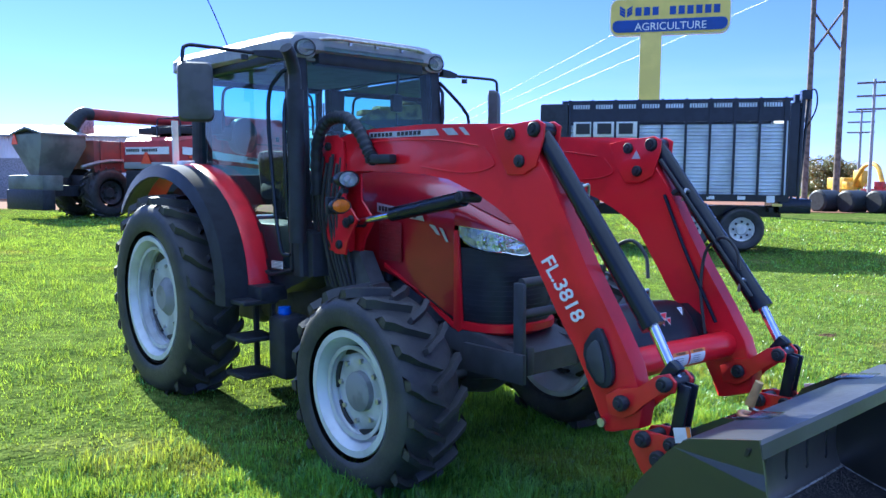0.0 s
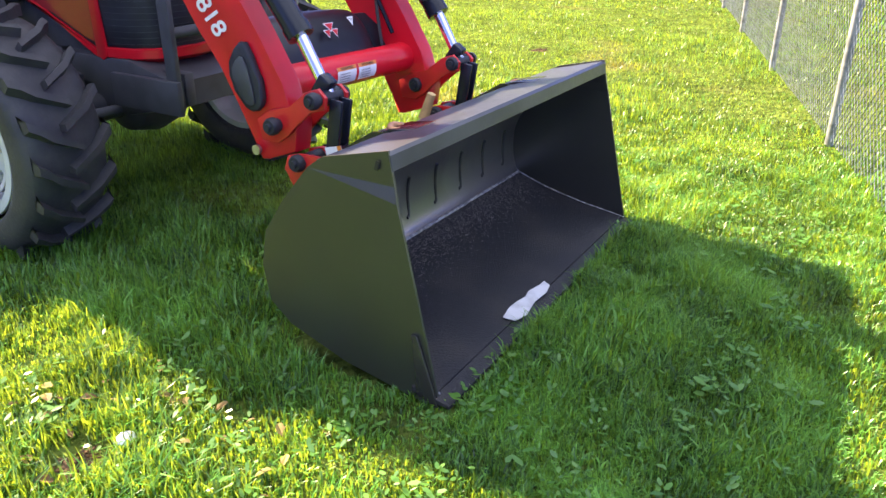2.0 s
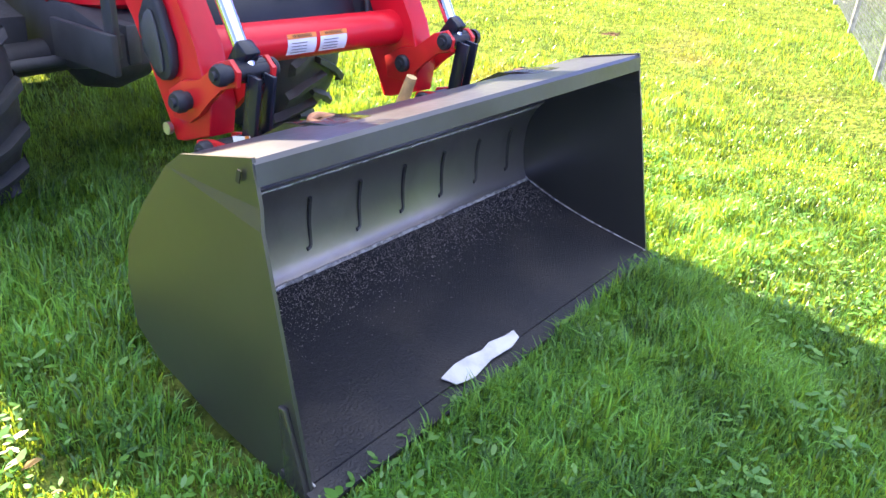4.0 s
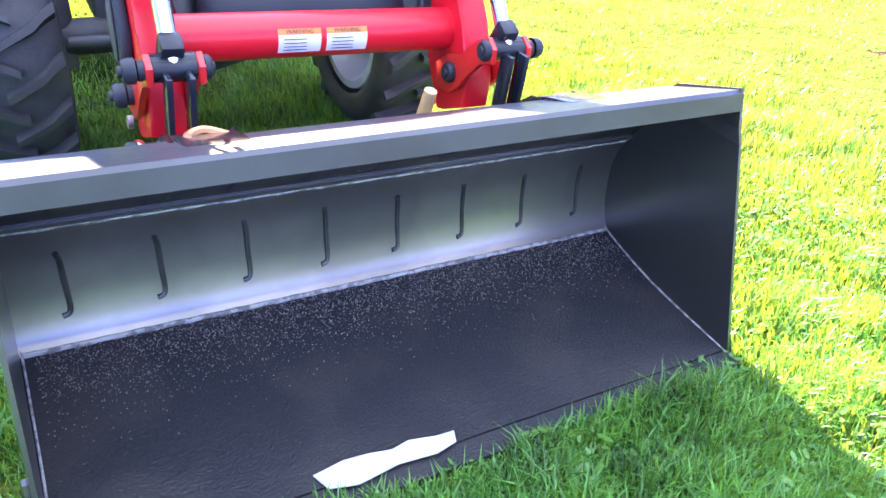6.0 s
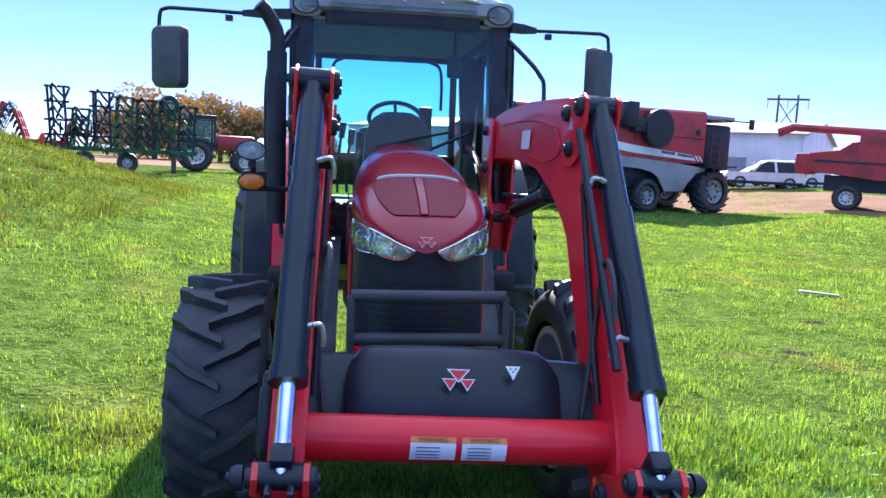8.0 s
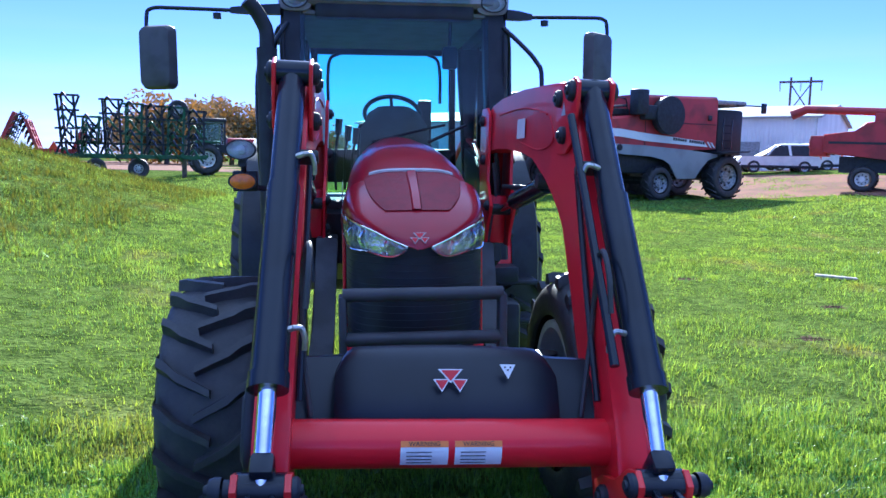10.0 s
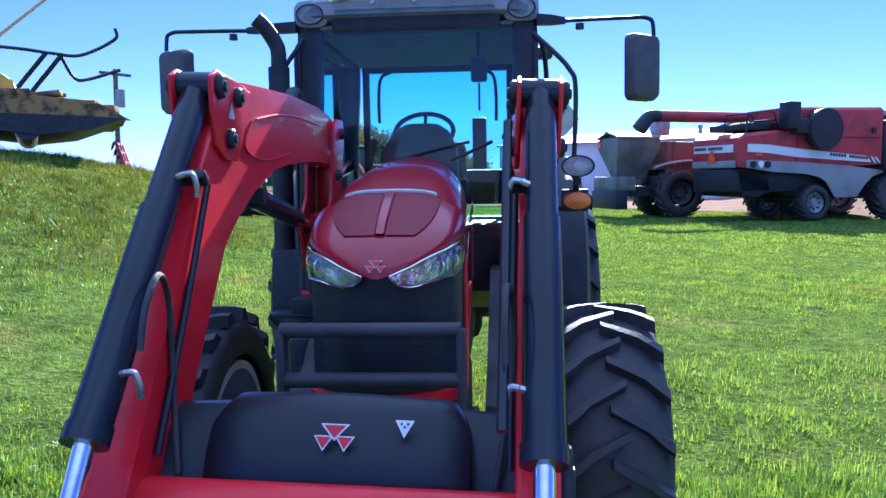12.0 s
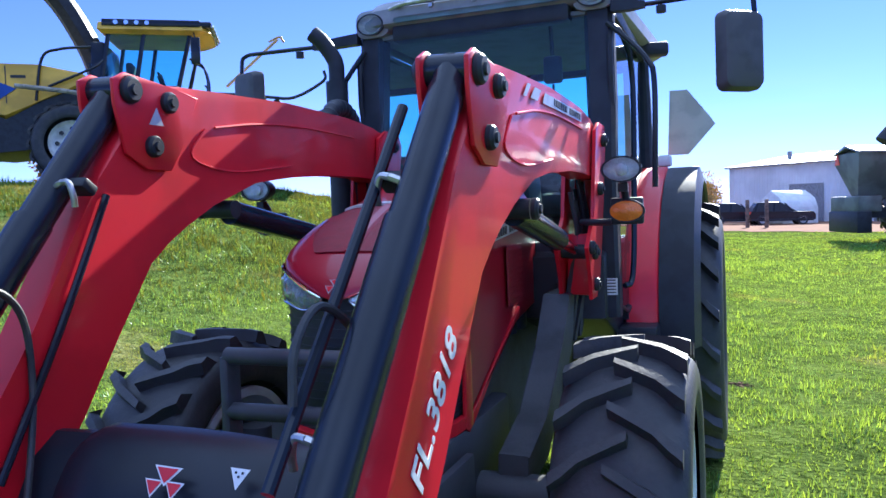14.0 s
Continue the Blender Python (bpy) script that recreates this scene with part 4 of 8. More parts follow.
# cab
bm = B()
prism(bm, [(0.86, 1.02), (0.86, 1.30), (0.98, 1.34), (2.55, 1.34), (2.60, 1.0), (1.3, 0.86)], -0.60, 0.60, 0.02)
part("cab_base", bm, PLASTIC, tractor, "black cab floor and firewall")
PILLARS = {"a": ((0.60, 0.96, 1.02), (0.575, 1.06, 2.46), 0.105, 0.10), "c": ((0.64, 2.42, 1.45), (0.60, 2.38, 2.50), 0.09, 0.10)}
for s in (-1, 1):
    for key, (lo, hi, w, d) in PILLARS.items():
        bm = B()
        rings = []
        for t in (0, 0.15, 0.4, 0.7, 1.0):
            c = Vector(lo).lerp(Vector(hi), t)
            k = 1.0 + (0.25 if t > 0.6 else 0)
            rings.append([Vector((s * (c.x + a * w * k / 2), c.y + b * d / 2, c.z)) for a, b in ((-1, -0.6), (-0.7, -1), (0.7, -1), (1, -0.6), (1, 0.8), (0.8, 1), (-0.8, 1), (-1, 0.8))])
        ring_skin(bm, rings)
        part("pillar", bm, PLASTIC, tractor, "black cab pillar")
    bm = B()
    box(bm, (0.61 * s, 1.75, 2.46), (0.07, 1.45, 0.10), None, 0.015)
    part("roof_rail", bm, PLASTIC, tractor, "black cab top rail")
    bm = B()
    tube(bm, [(0.632 * s, 1.06, 1.05), (0.632 * s, 1.45, 1.02), (0.632 * s, 1.95, 1.42), (0.632 * s, 2.36, 1.55), (0.632 * s, 2.44, 1.9), (0.632 * s, 2.42, 2.40), (0.632 * s, 1.08, 2.41), (0.632 * s, 1.04, 1.7), (0.632 * s, 1.06, 1.05)], 0.014, 8, 4)
    door = part("door_frame", bm, PLASTIC, tractor, "black cab door frame")
    bm = B()
    prism(bm, [(1.06, 1.05), (1.45, 1.02), (1.9, 1.38), (2.38, 1.56), (2.44, 1.9), (2.42, 2.40), (1.08, 2.41), (1.03, 1.7)], 0.630 * s, None)
    g = part("door_glass", bm, GLASS_SIDE, tractor, "tinted cab door glass", flat=True)
    g.visible_shadow = False
    bm = B()
    tube(bm, [(0.66 * s, 1.04, 1.15), (0.69 * s, 1.10, 1.20), (0.70 * s, 1.16, 1.6), (0.70 * s, 1.20, 2.15), (0.67 * s, 1.10, 2.32), (0.62 * s, 1.04, 2.36)], 0.014, 8, 5)
    part("grab_rail", bm, BLACK, tractor, "black tubular grab rail")
bm = B()
box(bm, (0, 1.03, 2.445), (0.90, 0.10, 0.11), None, 0.02)
part("windscreen_header", bm, PLASTIC, tractor, "black windscreen header")
bm = B()
box(bm, (0, 0.97, 1.32), (1.15, 0.08, 0.10), None, 0.02)
part("windscreen_sill", bm, PLASTIC, tractor, "black windscreen sill")
bm = B()
prism(bm, [(-0.56, 1.36), (0.56, 1.36), (0.53, 2.40), (-0.53, 2.40)], 0.987, None, axis="y")
g = part("windscreen", bm, GLASS, tractor, "green tinted windscreen", flat=True)
g.visible_shadow = False
bm = B()
for s in (-1, 1):
    box(bm, (0.52 * s, 2.48, 1.98), (0.05, 0.05, 0.95), None, 0.01)
box(bm, (0, 2.48, 2.44), (1.1, 0.05, 0.12), None, 0.01)
box(bm, (0, 2.48, 1.55), (1.1, 0.05, 0.25), None, 0.01)
rear = part("rear_window_frame", bm, PLASTIC, tractor, "black rear window frame")
bm = B()
prism(bm, [(-0.5, 1.66), (0.5, 1.66), (0.5, 2.39), (-0.5, 2.39)], 2.48, None, axis="y")
g = part("rear_glass", bm, GLASS, tractor, "tinted rear glass", flat=True)
g.visible_shadow = False
bm = B()
box(bm, (0, 1.72, 2.425), (1.1, 1.4, 0.02))
part("headliner", bm, material("grey_headliner", (0.28, 0.28, 0.27), 0.9, vary=0.08, scale=8), tractor, "light grey cab headliner")
# roof
bm = B()
rings = []
for z, k, o in ((2.455, 0.96, 0.03), (2.475, 1.0, 0.0), (2.545, 1.0, 0.0), (2.59, 0.95, 0.04), (2.612, 0.80, 0.12), (2.62, 0.5, 0.4)):
    w, y0, y1 = 0.64 * k, 0.96 + o, 2.76 - o
    c = 0.16
    pts = []
    for cx, cy, a0 in ((w - c, y1 - c, 0), (-w + c, y1 - c, 90), (-w + c, y0 + c, 180), (w - c, y0 + c, 270)):
        for q in range(6):
            a = radians(a0 + q * 18)
            pts.append((cx + c * math.cos(a), cy + c * math.sin(a), z + 0.02 * math.sin((cy - y0) / (y1 - y0) * math.pi)))
    rings.append([(px * (1 + 0.14 * (py - y0) / (y1 - y0)), py, pz) for px, py, pz in pts])
ring_skin(bm, rings)
part("roof", bm, POD, tractor, "rounded light grey cab roof")
bm = B()
tube(bm, [(-0.45, 0.97, 2.55), (-0.3, 0.935, 2.56), (0.3, 0.935, 2.56), (0.45, 0.97, 2.55)], 0.012, 8)
for x in (-0.22, 0.0, 0.22):
    box(bm, (x, 0.96, 2.545), (0.02, 0.04, 0.03))
part("roof_bar", bm, STEEL, tractor, "bright bar along the roof front")
bm = B()
box(bm, (0, 0.955, 2.49), (0.84, 0.03, 0.028), None, 0.008)
part("roof_light_strip", bm, clear("roof_strip", (0.75, 0.9, 0.92)), tractor, "glassy strip under the roof front")


def oval_lamp(parent, c, w, h, d, tilt=0, name="work_light", lens=LENS, lab="oval work light", yaw=0.0):
    m = pose(*c, 90 + tilt, 0, yaw)
    bm = B()
    rings = []
    for z, k in ((-d, 0.55), (-d * 0.6, 0.9), (0.0, 1.0), (0.012, 1.0), (0.012, 0.88)):
        rings.append([m @ Vector((math.cos(i * math.tau / 28) * w / 2 * k, math.sin(i * math.tau / 28) * h / 2 * k, z)) for i in range(28)])
    ring_skin(bm, rings, caps=False)
    body = part(name, bm, PLASTIC, parent, lab)
    bm = B()
    rings = []
    for k, z in ((0.90, 0.006), (0.7, -0.008), (0.4, -0.018), (0.05, -0.022)):
        rings.append([m @ Vector((math.cos(i * math.tau / 28) * w / 2 * k, math.sin(i * math.tau / 28) * h / 2 * k, z)) for i in range(28)])
    ring_skin(bm, rings, caps=False)
    part("reflector", bm, LAMP if lens is LENS else lens, body, "bright reflector")
    bm = B()
    rings = []
    for k, z in ((0.92, 0.010), (0.6, 0.018), (0.2, 0.022)):
        rings.append([m @ Vector((math.cos(i * math.tau / 28) * w / 2 * k, math.sin(i * math.tau / 28) * h / 2 * k, z)) for i in range(28)])
    vs = ring_skin(bm, rings, caps=False)
    bm.faces.new(vs[-1])
    part("lens", bm, lens, body, "ribbed lens")
    if lens is LENS and name == "work_light":
        bm = B()
        c2 = m @ Vector((0, 0, -0.005))
        lathe(bm, [(-0.01, h * 0.24), (0.008, h * 0.22), (0.012, h * 0.12), (0.012, 0)], 16, Matrix.Translation(c2) @ (m.to_3x3() @ Vector((0, 0, 1))).to_track_quat("X", "Z").to_matrix().to_4x4())
        part("bulb", bm, LAMP, body, "pale bulb cover")
    return body


for s in (-1, 1):
    bm = B()
    rings = []
    for y, w, h in ((0.985, 0.075, 0.055), (0.99, 0.092, 0.070), (1.06, 0.098, 0.074), (1.22, 0.095, 0.072), (1.42, 0.07, 0.06)):
        rings.append([Vector((0.558 * s + w * math.copysign(abs(math.cos(a)) ** 0.6, math.cos(a)), y, 2.495 + (y - 0.98) * 0.08 + h * math.copysign(abs(math.sin(a)) ** 0.6, math.sin(a)))) for a in [i * math.tau / 28 for i in range(28)]])
    ring_skin(bm, rings)
    part("lamp_pod", bm, POD, tractor, "light grey lamp pod at the roof corner")
    oval_lamp(tractor, (0.558 * s, 0.972, 2.488), 0.15, 0.108, 0.05, 4, "roof_light", LENS, "round roof work light in grey housing")
    oval_lamp(tractor, (0.77 * s, 0.215, 1.65), 0.145, 0.095, 0.08, 0, "work_light", LENS, "oval chrome-rimmed work light on a bracket")
    oval_lamp(tractor, (0.775 * s, 0.285, 1.50), 0.135, 0.085, 0.05, 0, "turn_signal", AMBER, "oval amber turn signal")
    bm = B()
    tube(bm, [(0.77 * s, 0.26, 1.60), (0.77 * s, 0.30, 1.56), (0.77 * s, 0.34, 1.5), (0.70 * s, 0.45, 1.46), (0.55 * s, 0.60, 1.46)], 0.014, 8)
    box(bm, (0.77 * s, 0.345, 1.50), (0.12, 0.03, 0.10), None, 0.008)
    box(bm, (0.77 * s, 0.25, 1.585), (0.035, 0.03, 0.03))
    part("lamp_bracket", bm, PLASTIC, tractor, "black lamp bracket")

# mirrors
for s, xo, yaw in ((-1, 1.31, -24), (1, 1.19, 38)):
    bm = B()
    rings = []
    for t, w, h in ((0.0, 0.05, 0.055), (0.5, 0.045, 0.05), (1.0, 0.028, 0.03)):
        c = Vector((0.64 + (xo - 0.40 - 0.64) * t, 1.0 - 0.0 * t, 2.43 - 0.01 * t))
        rings.append([Vector((s * c.x, c.y + a * w / 2, c.z + b * h / 2)) for a, b in ((-1, -1), (1, -1), (1, 1), (-1, 1))])
    ring_skin(bm, rings)
    arm = part("mirror_arm", bm, PLASTIC, tractor, "black mirror arm")
    bm = B()
    tube(bm, [(s * (xo - 0.42), 1.0, 2.42), (s * (xo - 0.1), 1.0, 2.425), (s * (xo + 0.02), 1.0, 2.42), (s * (xo + 0.05), 1.0, 2.37), (s * (xo + 0.05), 1.0, 2.18)], 0.011, 8, 5)
    part("mirror_tube", bm, BLACK, tractor, "bent black mirror tube")
    bm = B()
    rod(bm, (s * (xo - 0.33), 0.98, 2.40), (s * (xo - 0.33), 0.98, 2.37), 0.022)
    part("mirror_knob", bm, PLASTIC, tractor, "small black knob")
    bm = B()
    m = pose(s * (xo - 0.01), 0.975, 2.155 if s < 0 else 2.165, 90, 0, yaw)
    rings = []
    for z, k in ((-0.035, 0.95), (-0.03, 1.0), (0.01, 1.0), (0.035, 0.93), (0.045, 0.75)):
        w, h, c = 0.20 * k, 0.34 * k, 0.035
        pts = []
        for cx, cy, a0 in ((w / 2 - c, h / 2 - c, 0), (-w / 2 + c, h / 2 - c, 90), (-w / 2 + c, -h / 2 + c, 180), (w / 2 - c, -h / 2 + c, 270)):
            for q in range(5):
                a = radians(a0 + q * 22.5)
                pts.append(m @ Vector((cx + c * math.cos(a), cy + c * math.sin(a), z)))
        rings.append(pts)
    ring_skin(bm, rings)
    mir = part("mirror", bm, MIRROR_BACK, tractor, "dark rounded wing mirror housing")
    bm = B()
    plate(bm, m @ pose(0, 0, -0.038), 0.17, 0.31, 0.004, 0.03)
    part("mirror_glass", bm, CHROME, mir, "mirror glass")
    # diagonal handrail from the pillar
    bm = B()
    tube(bm, [(0.62 * s, 1.0, 2.36), (0.72 * s, 0.96, 2.26), (0.80 * s, 0.92, 2.16), (0.83 * s, 0.90, 2.05), (0.82 * s, 0.92, 1.6)] if s > 0 else [(-0.60, 0.98, 2.36), (-0.70, 0.93, 2.2), (-0.76, 0.9, 2.06), (-0.76, 0.9, 1.6), (-0.72, 0.92, 1.3)], 0.013, 8, 6)
    part("handrail", bm, BLACK, tractor, "bent black handrail")

# exhaust and intake
bm = B()
tube(bm, [(-0.705, 0.86, 1.25), (-0.705, 0.86, 2.20)], 0.055, 16, rounded=False)
tube(bm, [(-0.705, 0.86, 2.18), (-0.705, 0.86, 2.28), (-0.72, 0.85, 2.33), (-0.76, 0.82, 2.40), (-0.80, 0.80, 2.44)], 0.04, 14)
part("exhaust_pipe", bm, PLASTIC, tractor, "matt black exhaust pipe with bent tip")
bm = B()
tube(bm, [(-0.56, 0.86, 1.55), (-0.57, 0.83, 1.85), (-0.57, 0.72, 2.0), (-0.55, 0.55, 2.02), (-0.54, 0.42, 1.93), (-0.53, 0.33, 1.80), (-0.53, 0.28, 1.755)], lambda t: 0.038 + 0.0035 * math.sin(t * 150), 12, 14)
box(bm, (-0.535, 0.22, 1.765), (0.06, 0.24, 0.055), None, 0.015)
part("hose_sleeve", bm, PLASTIC, tractor, "sleeved black hose sleeve arching to the loader")
bm = B()
rng = random.Random(3)
for k in range(11):
    x = -0.50 - 0.012 * (k % 4)
    y = 0.62 + 0.035 * k * 0.8
    tube(bm, [(x, y, 1.72 + 0.1 * rng.random()), (x - 0.02, y + 0.03, 1.5), (x + 0.03 * rng.random(), y + 0.02, 1.2), (x + 0.05, y - 0.02, 0.95)], 0.011, 6, 4)
    tube(bm, [(-x, y, 1.55 + 0.1 * rng.random()), (-x + 0.02, y + 0.03, 1.4), (-x - 0.03 * rng.random(), y + 0.02, 1.2), (-x - 0.05, y - 0.02, 0.95)], 0.011, 6, 4)
scatter(part("hydraulic_hose", bm, RUBBER, tractor, "black hydraulic hose"))

# rear fenders
for s in (-1, 1):
    arc = []
    for k in range(17):
        a = radians(-4 + k * 148 / 16)
        arc.append((RW[1] + 0.03 - 1.06 * math.cos(a) * (1.0 if a < 1.57 else 0.92), 0.86 + 0.895 * math.sin(a) ** 0.9 if a > 0 else 0.86 - 0.06))
    for name, mat, x0, x1, lab, lift in (("fender_band", RED, 0.615, 0.775, "red inner fender band", 0.01), ("fender", PLASTIC, 0.775, 0.975, "black outer fender", 0.0)):
        bm = B()
        rings = []
        for y, z in arc:
            d = Vector((0, y - RW[1], z - 0.8)).normalized()
            p = Vector((0, y, z)) + d * lift
            outer = 0.07 if name == "fender" else 0.0
            ring = [Vector((x0 * s, p.y, p.z)), Vector((x1 * 0.97 * s, p.y, p.z)), Vector((x1 * s, p.y, p.z)) - d * (0.02 + outer), Vector((x1 * 0.985 * s, p.y, p.z)) - d * (0.03 + outer), Vector((x0 * s, p.y, p.z)) - d * 0.03]
            rings.append(ring)
        ring_skin(bm, rings)
        part(name, bm, mat, tractor, lab, angle=50)
    bm = B()
    prism(bm, [(1.35, 0.95), (1.50, 1.32), (1.85, 1.62), (2.45, 1.70), (2.9, 1.55), (3.1, 1.1), (2.6, 0.9)], 0.60 * s, 0.63 * s)
    part("fender_side", bm, PLASTIC, tractor, "black inner fender wall")

# right side: steps, tank, plate
for s in (-1, 1):
    bm = B()
    for z, y in ((0.33, 1.36), (0.58, 1.35), (0.83, 1.34)):
        box(bm, (0.78 * s, y, z), (0.26, 0.26, 0.03), None, 0.008)
    for y in (1.24, 1.47):
        box(bm, (0.68 * s, y, 0.60), (0.03, 0.03, 0.56))
    box(bm, (0.68 * s, 1.36, 0.88), (0.2, 0.30, 0.1), None, 0.01)
    part("step", bm, PLASTIC, tractor, "black steel cab steps")
    bm = B()
    box(bm, (0.64 * s, 1.09, 0.54), (0.22, 0.22, 0.42), None, 0.04)
    tank = part("tank", bm, PLASTIC, tractor, "black plastic tank")
bm = B()
rod(bm, (-0.66, 1.12, 0.72), (-0.66, 1.12, 0.76), 0.038)
rod(bm, (-0.66, 1.12, 0.76), (-0.66, 1.12, 0.80), 0.046, 0.04)
part("filler_cap", bm, CAP_BLUE, tractor, "bright blue filler cap")
for s in (-1, 1):
    bm = B()
    box(bm, (0.60 * s, 0.905, 1.16) if s > 0 else (-0.638, 1.24, 1.07), (0.09, 0.004, 0.075) if s > 0 else (0.004, 0.14, 0.05))
    pl = part("data_plate", bm, DECAL_WHITE, tractor, "small pale data plate")
    bm = B()
    for k in range(5):
        box(bm, (0.60 * s, 0.902, 1.19 - k * 0.014) if s > 0 else (-0.641, 1.24, 1.09 - k * 0.01), (0.075, 0.002, 0.005) if s > 0 else (0.002, 0.12, 0.004))
    part("print_bar", bm, DECAL_BLACK, pl, "rows of small print bars")

# inside the cab
bm = B()
rings = []
for k in range(28):
    a = k * math.tau / 28
    c = Vector((0.19 * math.cos(a), 0.19 * math.sin(a), 0))
    d = c.normalized()
    rings.append([c + d * 0.016 * math.cos(q * math.tau / 8) + Vector((0, 0, 0.016 * math.sin(q * math.tau / 8))) for q in range(8)])
rings.append(rings[0])
ring_skin(bm, rings, caps=False)
for a in (90, 210, 330):
    rod(bm, (0, 0, -0.03), (0.19 * math.cos(radians(a)), 0.19 * math.sin(radians(a)), 0), 0.012)
rod(bm, (0, 0, -0.06), (0, 0, 0.0), 0.05)
bmesh.ops.transform(bm, matrix=pose(0, 1.38, 1.885, 42, 0, 0) @ Matrix.Scale(0.9, 4), verts=bm.verts)
part("steering_wheel", bm, PLASTIC, tractor, "black steering wheel")
bm = B()
ring_skin(bm, [[Vector((x, y, z)) for x, y in ((-w, y0), (-w * 0.5, y0 - 0.06), (w * 0.5, y0 - 0.06), (w, y0), (w, y1), (-w, y1))] for z, w, y0, y1 in ((1.3, 0.22, 1.03, 1.35), (1.6, 0.21, 1.06, 1.32), (1.78, 0.2, 1.10, 1.32), (1.88, 0.15, 1.18, 1.36), (1.92, 0.09, 1.25, 1.38))])
part("dashboard", bm, PLASTIC_GREY, tractor, "dark grey dashboard cowl")
bm = B()
box(bm, (0, 1.98, 1.55), (0.48, 0.45, 0.14), None, 0.05)
box(bm, (0, 2.22, 1.70), (0.42, 0.12, 0.34), pose(0, 0, 0, -8), 0.05)
box(bm, (0, 2.0, 1.40), (0.3, 0.3, 0.2), None, 0.02)
part("seat", bm, SEATCLOTH, tractor, "dark fabric operator seat")
bm = B()
for x, y, z in ((-0.36, 1.6, 1.78), (-0.30, 1.65, 1.74), (-0.25, 1.55, 1.72)):
    tube(bm, [(x, y + 0.1, 1.4), (x, y + 0.03, 1.6), (x + 0.02, y, z)], 0.009, 6)
    rod(bm, (x + 0.02, y, z - 0.02), (x + 0.03, y - 0.01, z + 0.08), 0.02, 0.024)
part("lever", bm, PLASTIC, tractor, "black control levers")
bm = B()
box(bm, (0.33, 1.15, 2.2), (0.09, 0.05, 0.13), None, 0.015)
rod(bm, (0.33, 1.15, 2.27), (0.33, 1.12, 2.42), 0.01)
rod(bm, (0.33, 1.15, 2.13), (0.33, 1.15, 1.98), 0.006)
box(bm, (0.30, 2.40, 1.86), (0.10, 0.06, 0.36), None, 0.01)
part("camera_mount", bm, PLASTIC, tractor, "black box hanging on a stalk")
for s in (-1, 1):
    bm = B()
    tube(bm, [(0.33 * s, 2.42, 2.38), (0.40 * s, 2.42, 2.34), (0.42 * s, 2.42, 2.22), (0.42 * s, 2.42, 2.02)], 0.012, 8)
    part("inner_rail", bm, PLASTIC, tractor, "black grab handle by the rear glass")
bm = B()
tube(bm, [(0.28, 0.955, 1.80), (0.10, 0.955, 1.76), (-0.14, 0.955, 1.70)], 0.008, 6)
tube(bm, [(0.18, 0.93, 1.70), (0.40, 0.95, 1.80)], 0.01, 6, rounded=False)
part("wiper", bm, BLACK, tractor, "black windscreen wiper")
bm = B()
tube(bm, [(-0.30, 2.5, 2.66), (-0.36, 2.62, 2.95), (-0.40, 2.70, 3.12)], 0.005, 6)
part("antenna", bm, BLACK, tractor, "thin black roof antenna")
for s in (1, -1):
    bm = B()
    box(bm, (0.72 * s, 2.15, 2.44), (0.16, 0.09, 0.08), pose(0, 0, 0, 0, 0, 10 * s), 0.02)
    part("rear_light", bm, PLASTIC, tractor, "black rear work light housing")
# slow vehicle board seen from behind
bm = B()
pts = [(-0.06, -0.17), (0.07, -0.17), (0.24, 0.02), (0.20, 0.08), (0.07, 0.25), (-0.04, 0.25)]
m = pose(0.80, 2.70, 2.02, 90, 0, 8)
ring_skin(bm, [[m @ Vector((x * 1.0, y, z)) for x, y in pts] for z in (-0.003, 0.003)])
part("vehicle_board", bm, SMV_BACK, tractor, "pale back of a slow vehicle board", flat=True)
bm = B()
plate(bm, pose(-0.73, 2.62, 1.93, 90, 0, 20), 0.06, 0.34, 0.01)
box(bm, (-0.72, 2.45, 1.75), (0.12, 0.10, 0.07), None, 0.015)
box(bm, (0.72, 2.45, 1.80), (0.12, 0.10, 0.07), None, 0.015)
scatter(part("marker_board", bm, DECAL_WHITE, tractor, "white marker board on the fender"))
# ---- front loader ----
loader = thing("front_loader", "red front loader with black cylinders mounted on the tractor", "front loader", at=pose(-0.014, 0, 0, 0, 1.3, 0))
ARM = [(0.84, 1.86), (0.60, 1.905), (0.36, 1.925), (-0.12, 1.93), (-0.50, 1.915), (-0.70, 1.905), (-0.80, 1.90), (-0.86, 1.83), (-0.945, 1.75), (-1.03, 1.625), (-1.145, 1.43), (-1.265, 1.225), (-1.405, 1.02), (-1.51, 0.85), (-1.575, 0.69), (-1.56, 0.585), (-1.42, 0.535), (-1.385, 0.53), (-1.30, 0.735), (-1.205, 0.875), (-1.10, 1.01), (-0.985, 1.185), (-0.855, 1.395), (-0.775, 1.455), (-0.69, 1.490), (-0.56, 1.565), (-0.33, 1.642), (-0.14, 1.655), (0.20, 1.675), (0.46, 1.69), (0.60, 1.66), (0.80, 1.66)]
AX0, AX1 = 0.445, 0.545
CYL = 0.498


def soft_outline(pts, rounds=2):
    """Cuts the corners of a polygon to round it."""
    for _ in range(rounds):
        out = []
        for (a, b), (c, d) in zip(pts, pts[1:] + pts[:1]):
            out += [(a * 0.75 + c * 0.25, b * 0.75 + d * 0.25), (a * 0.25 + c * 0.75, b * 0.25 + d * 0.75)]
        pts = out
    return pts


def pin_head(bm, x, y, z, s, r=0.035, d=0.035):
    """A dark domed pin cap with a bolt, facing outward to s."""
    lathe(bm, [(0, r), (d * 0.6, r), (d, r * 0.8), (d, r * 0.45), (d * 1.35, r * 0.4), (d * 1.35, 0)], 18, pose(x, y, z, 0, 0, 0 if s > 0 else 180))


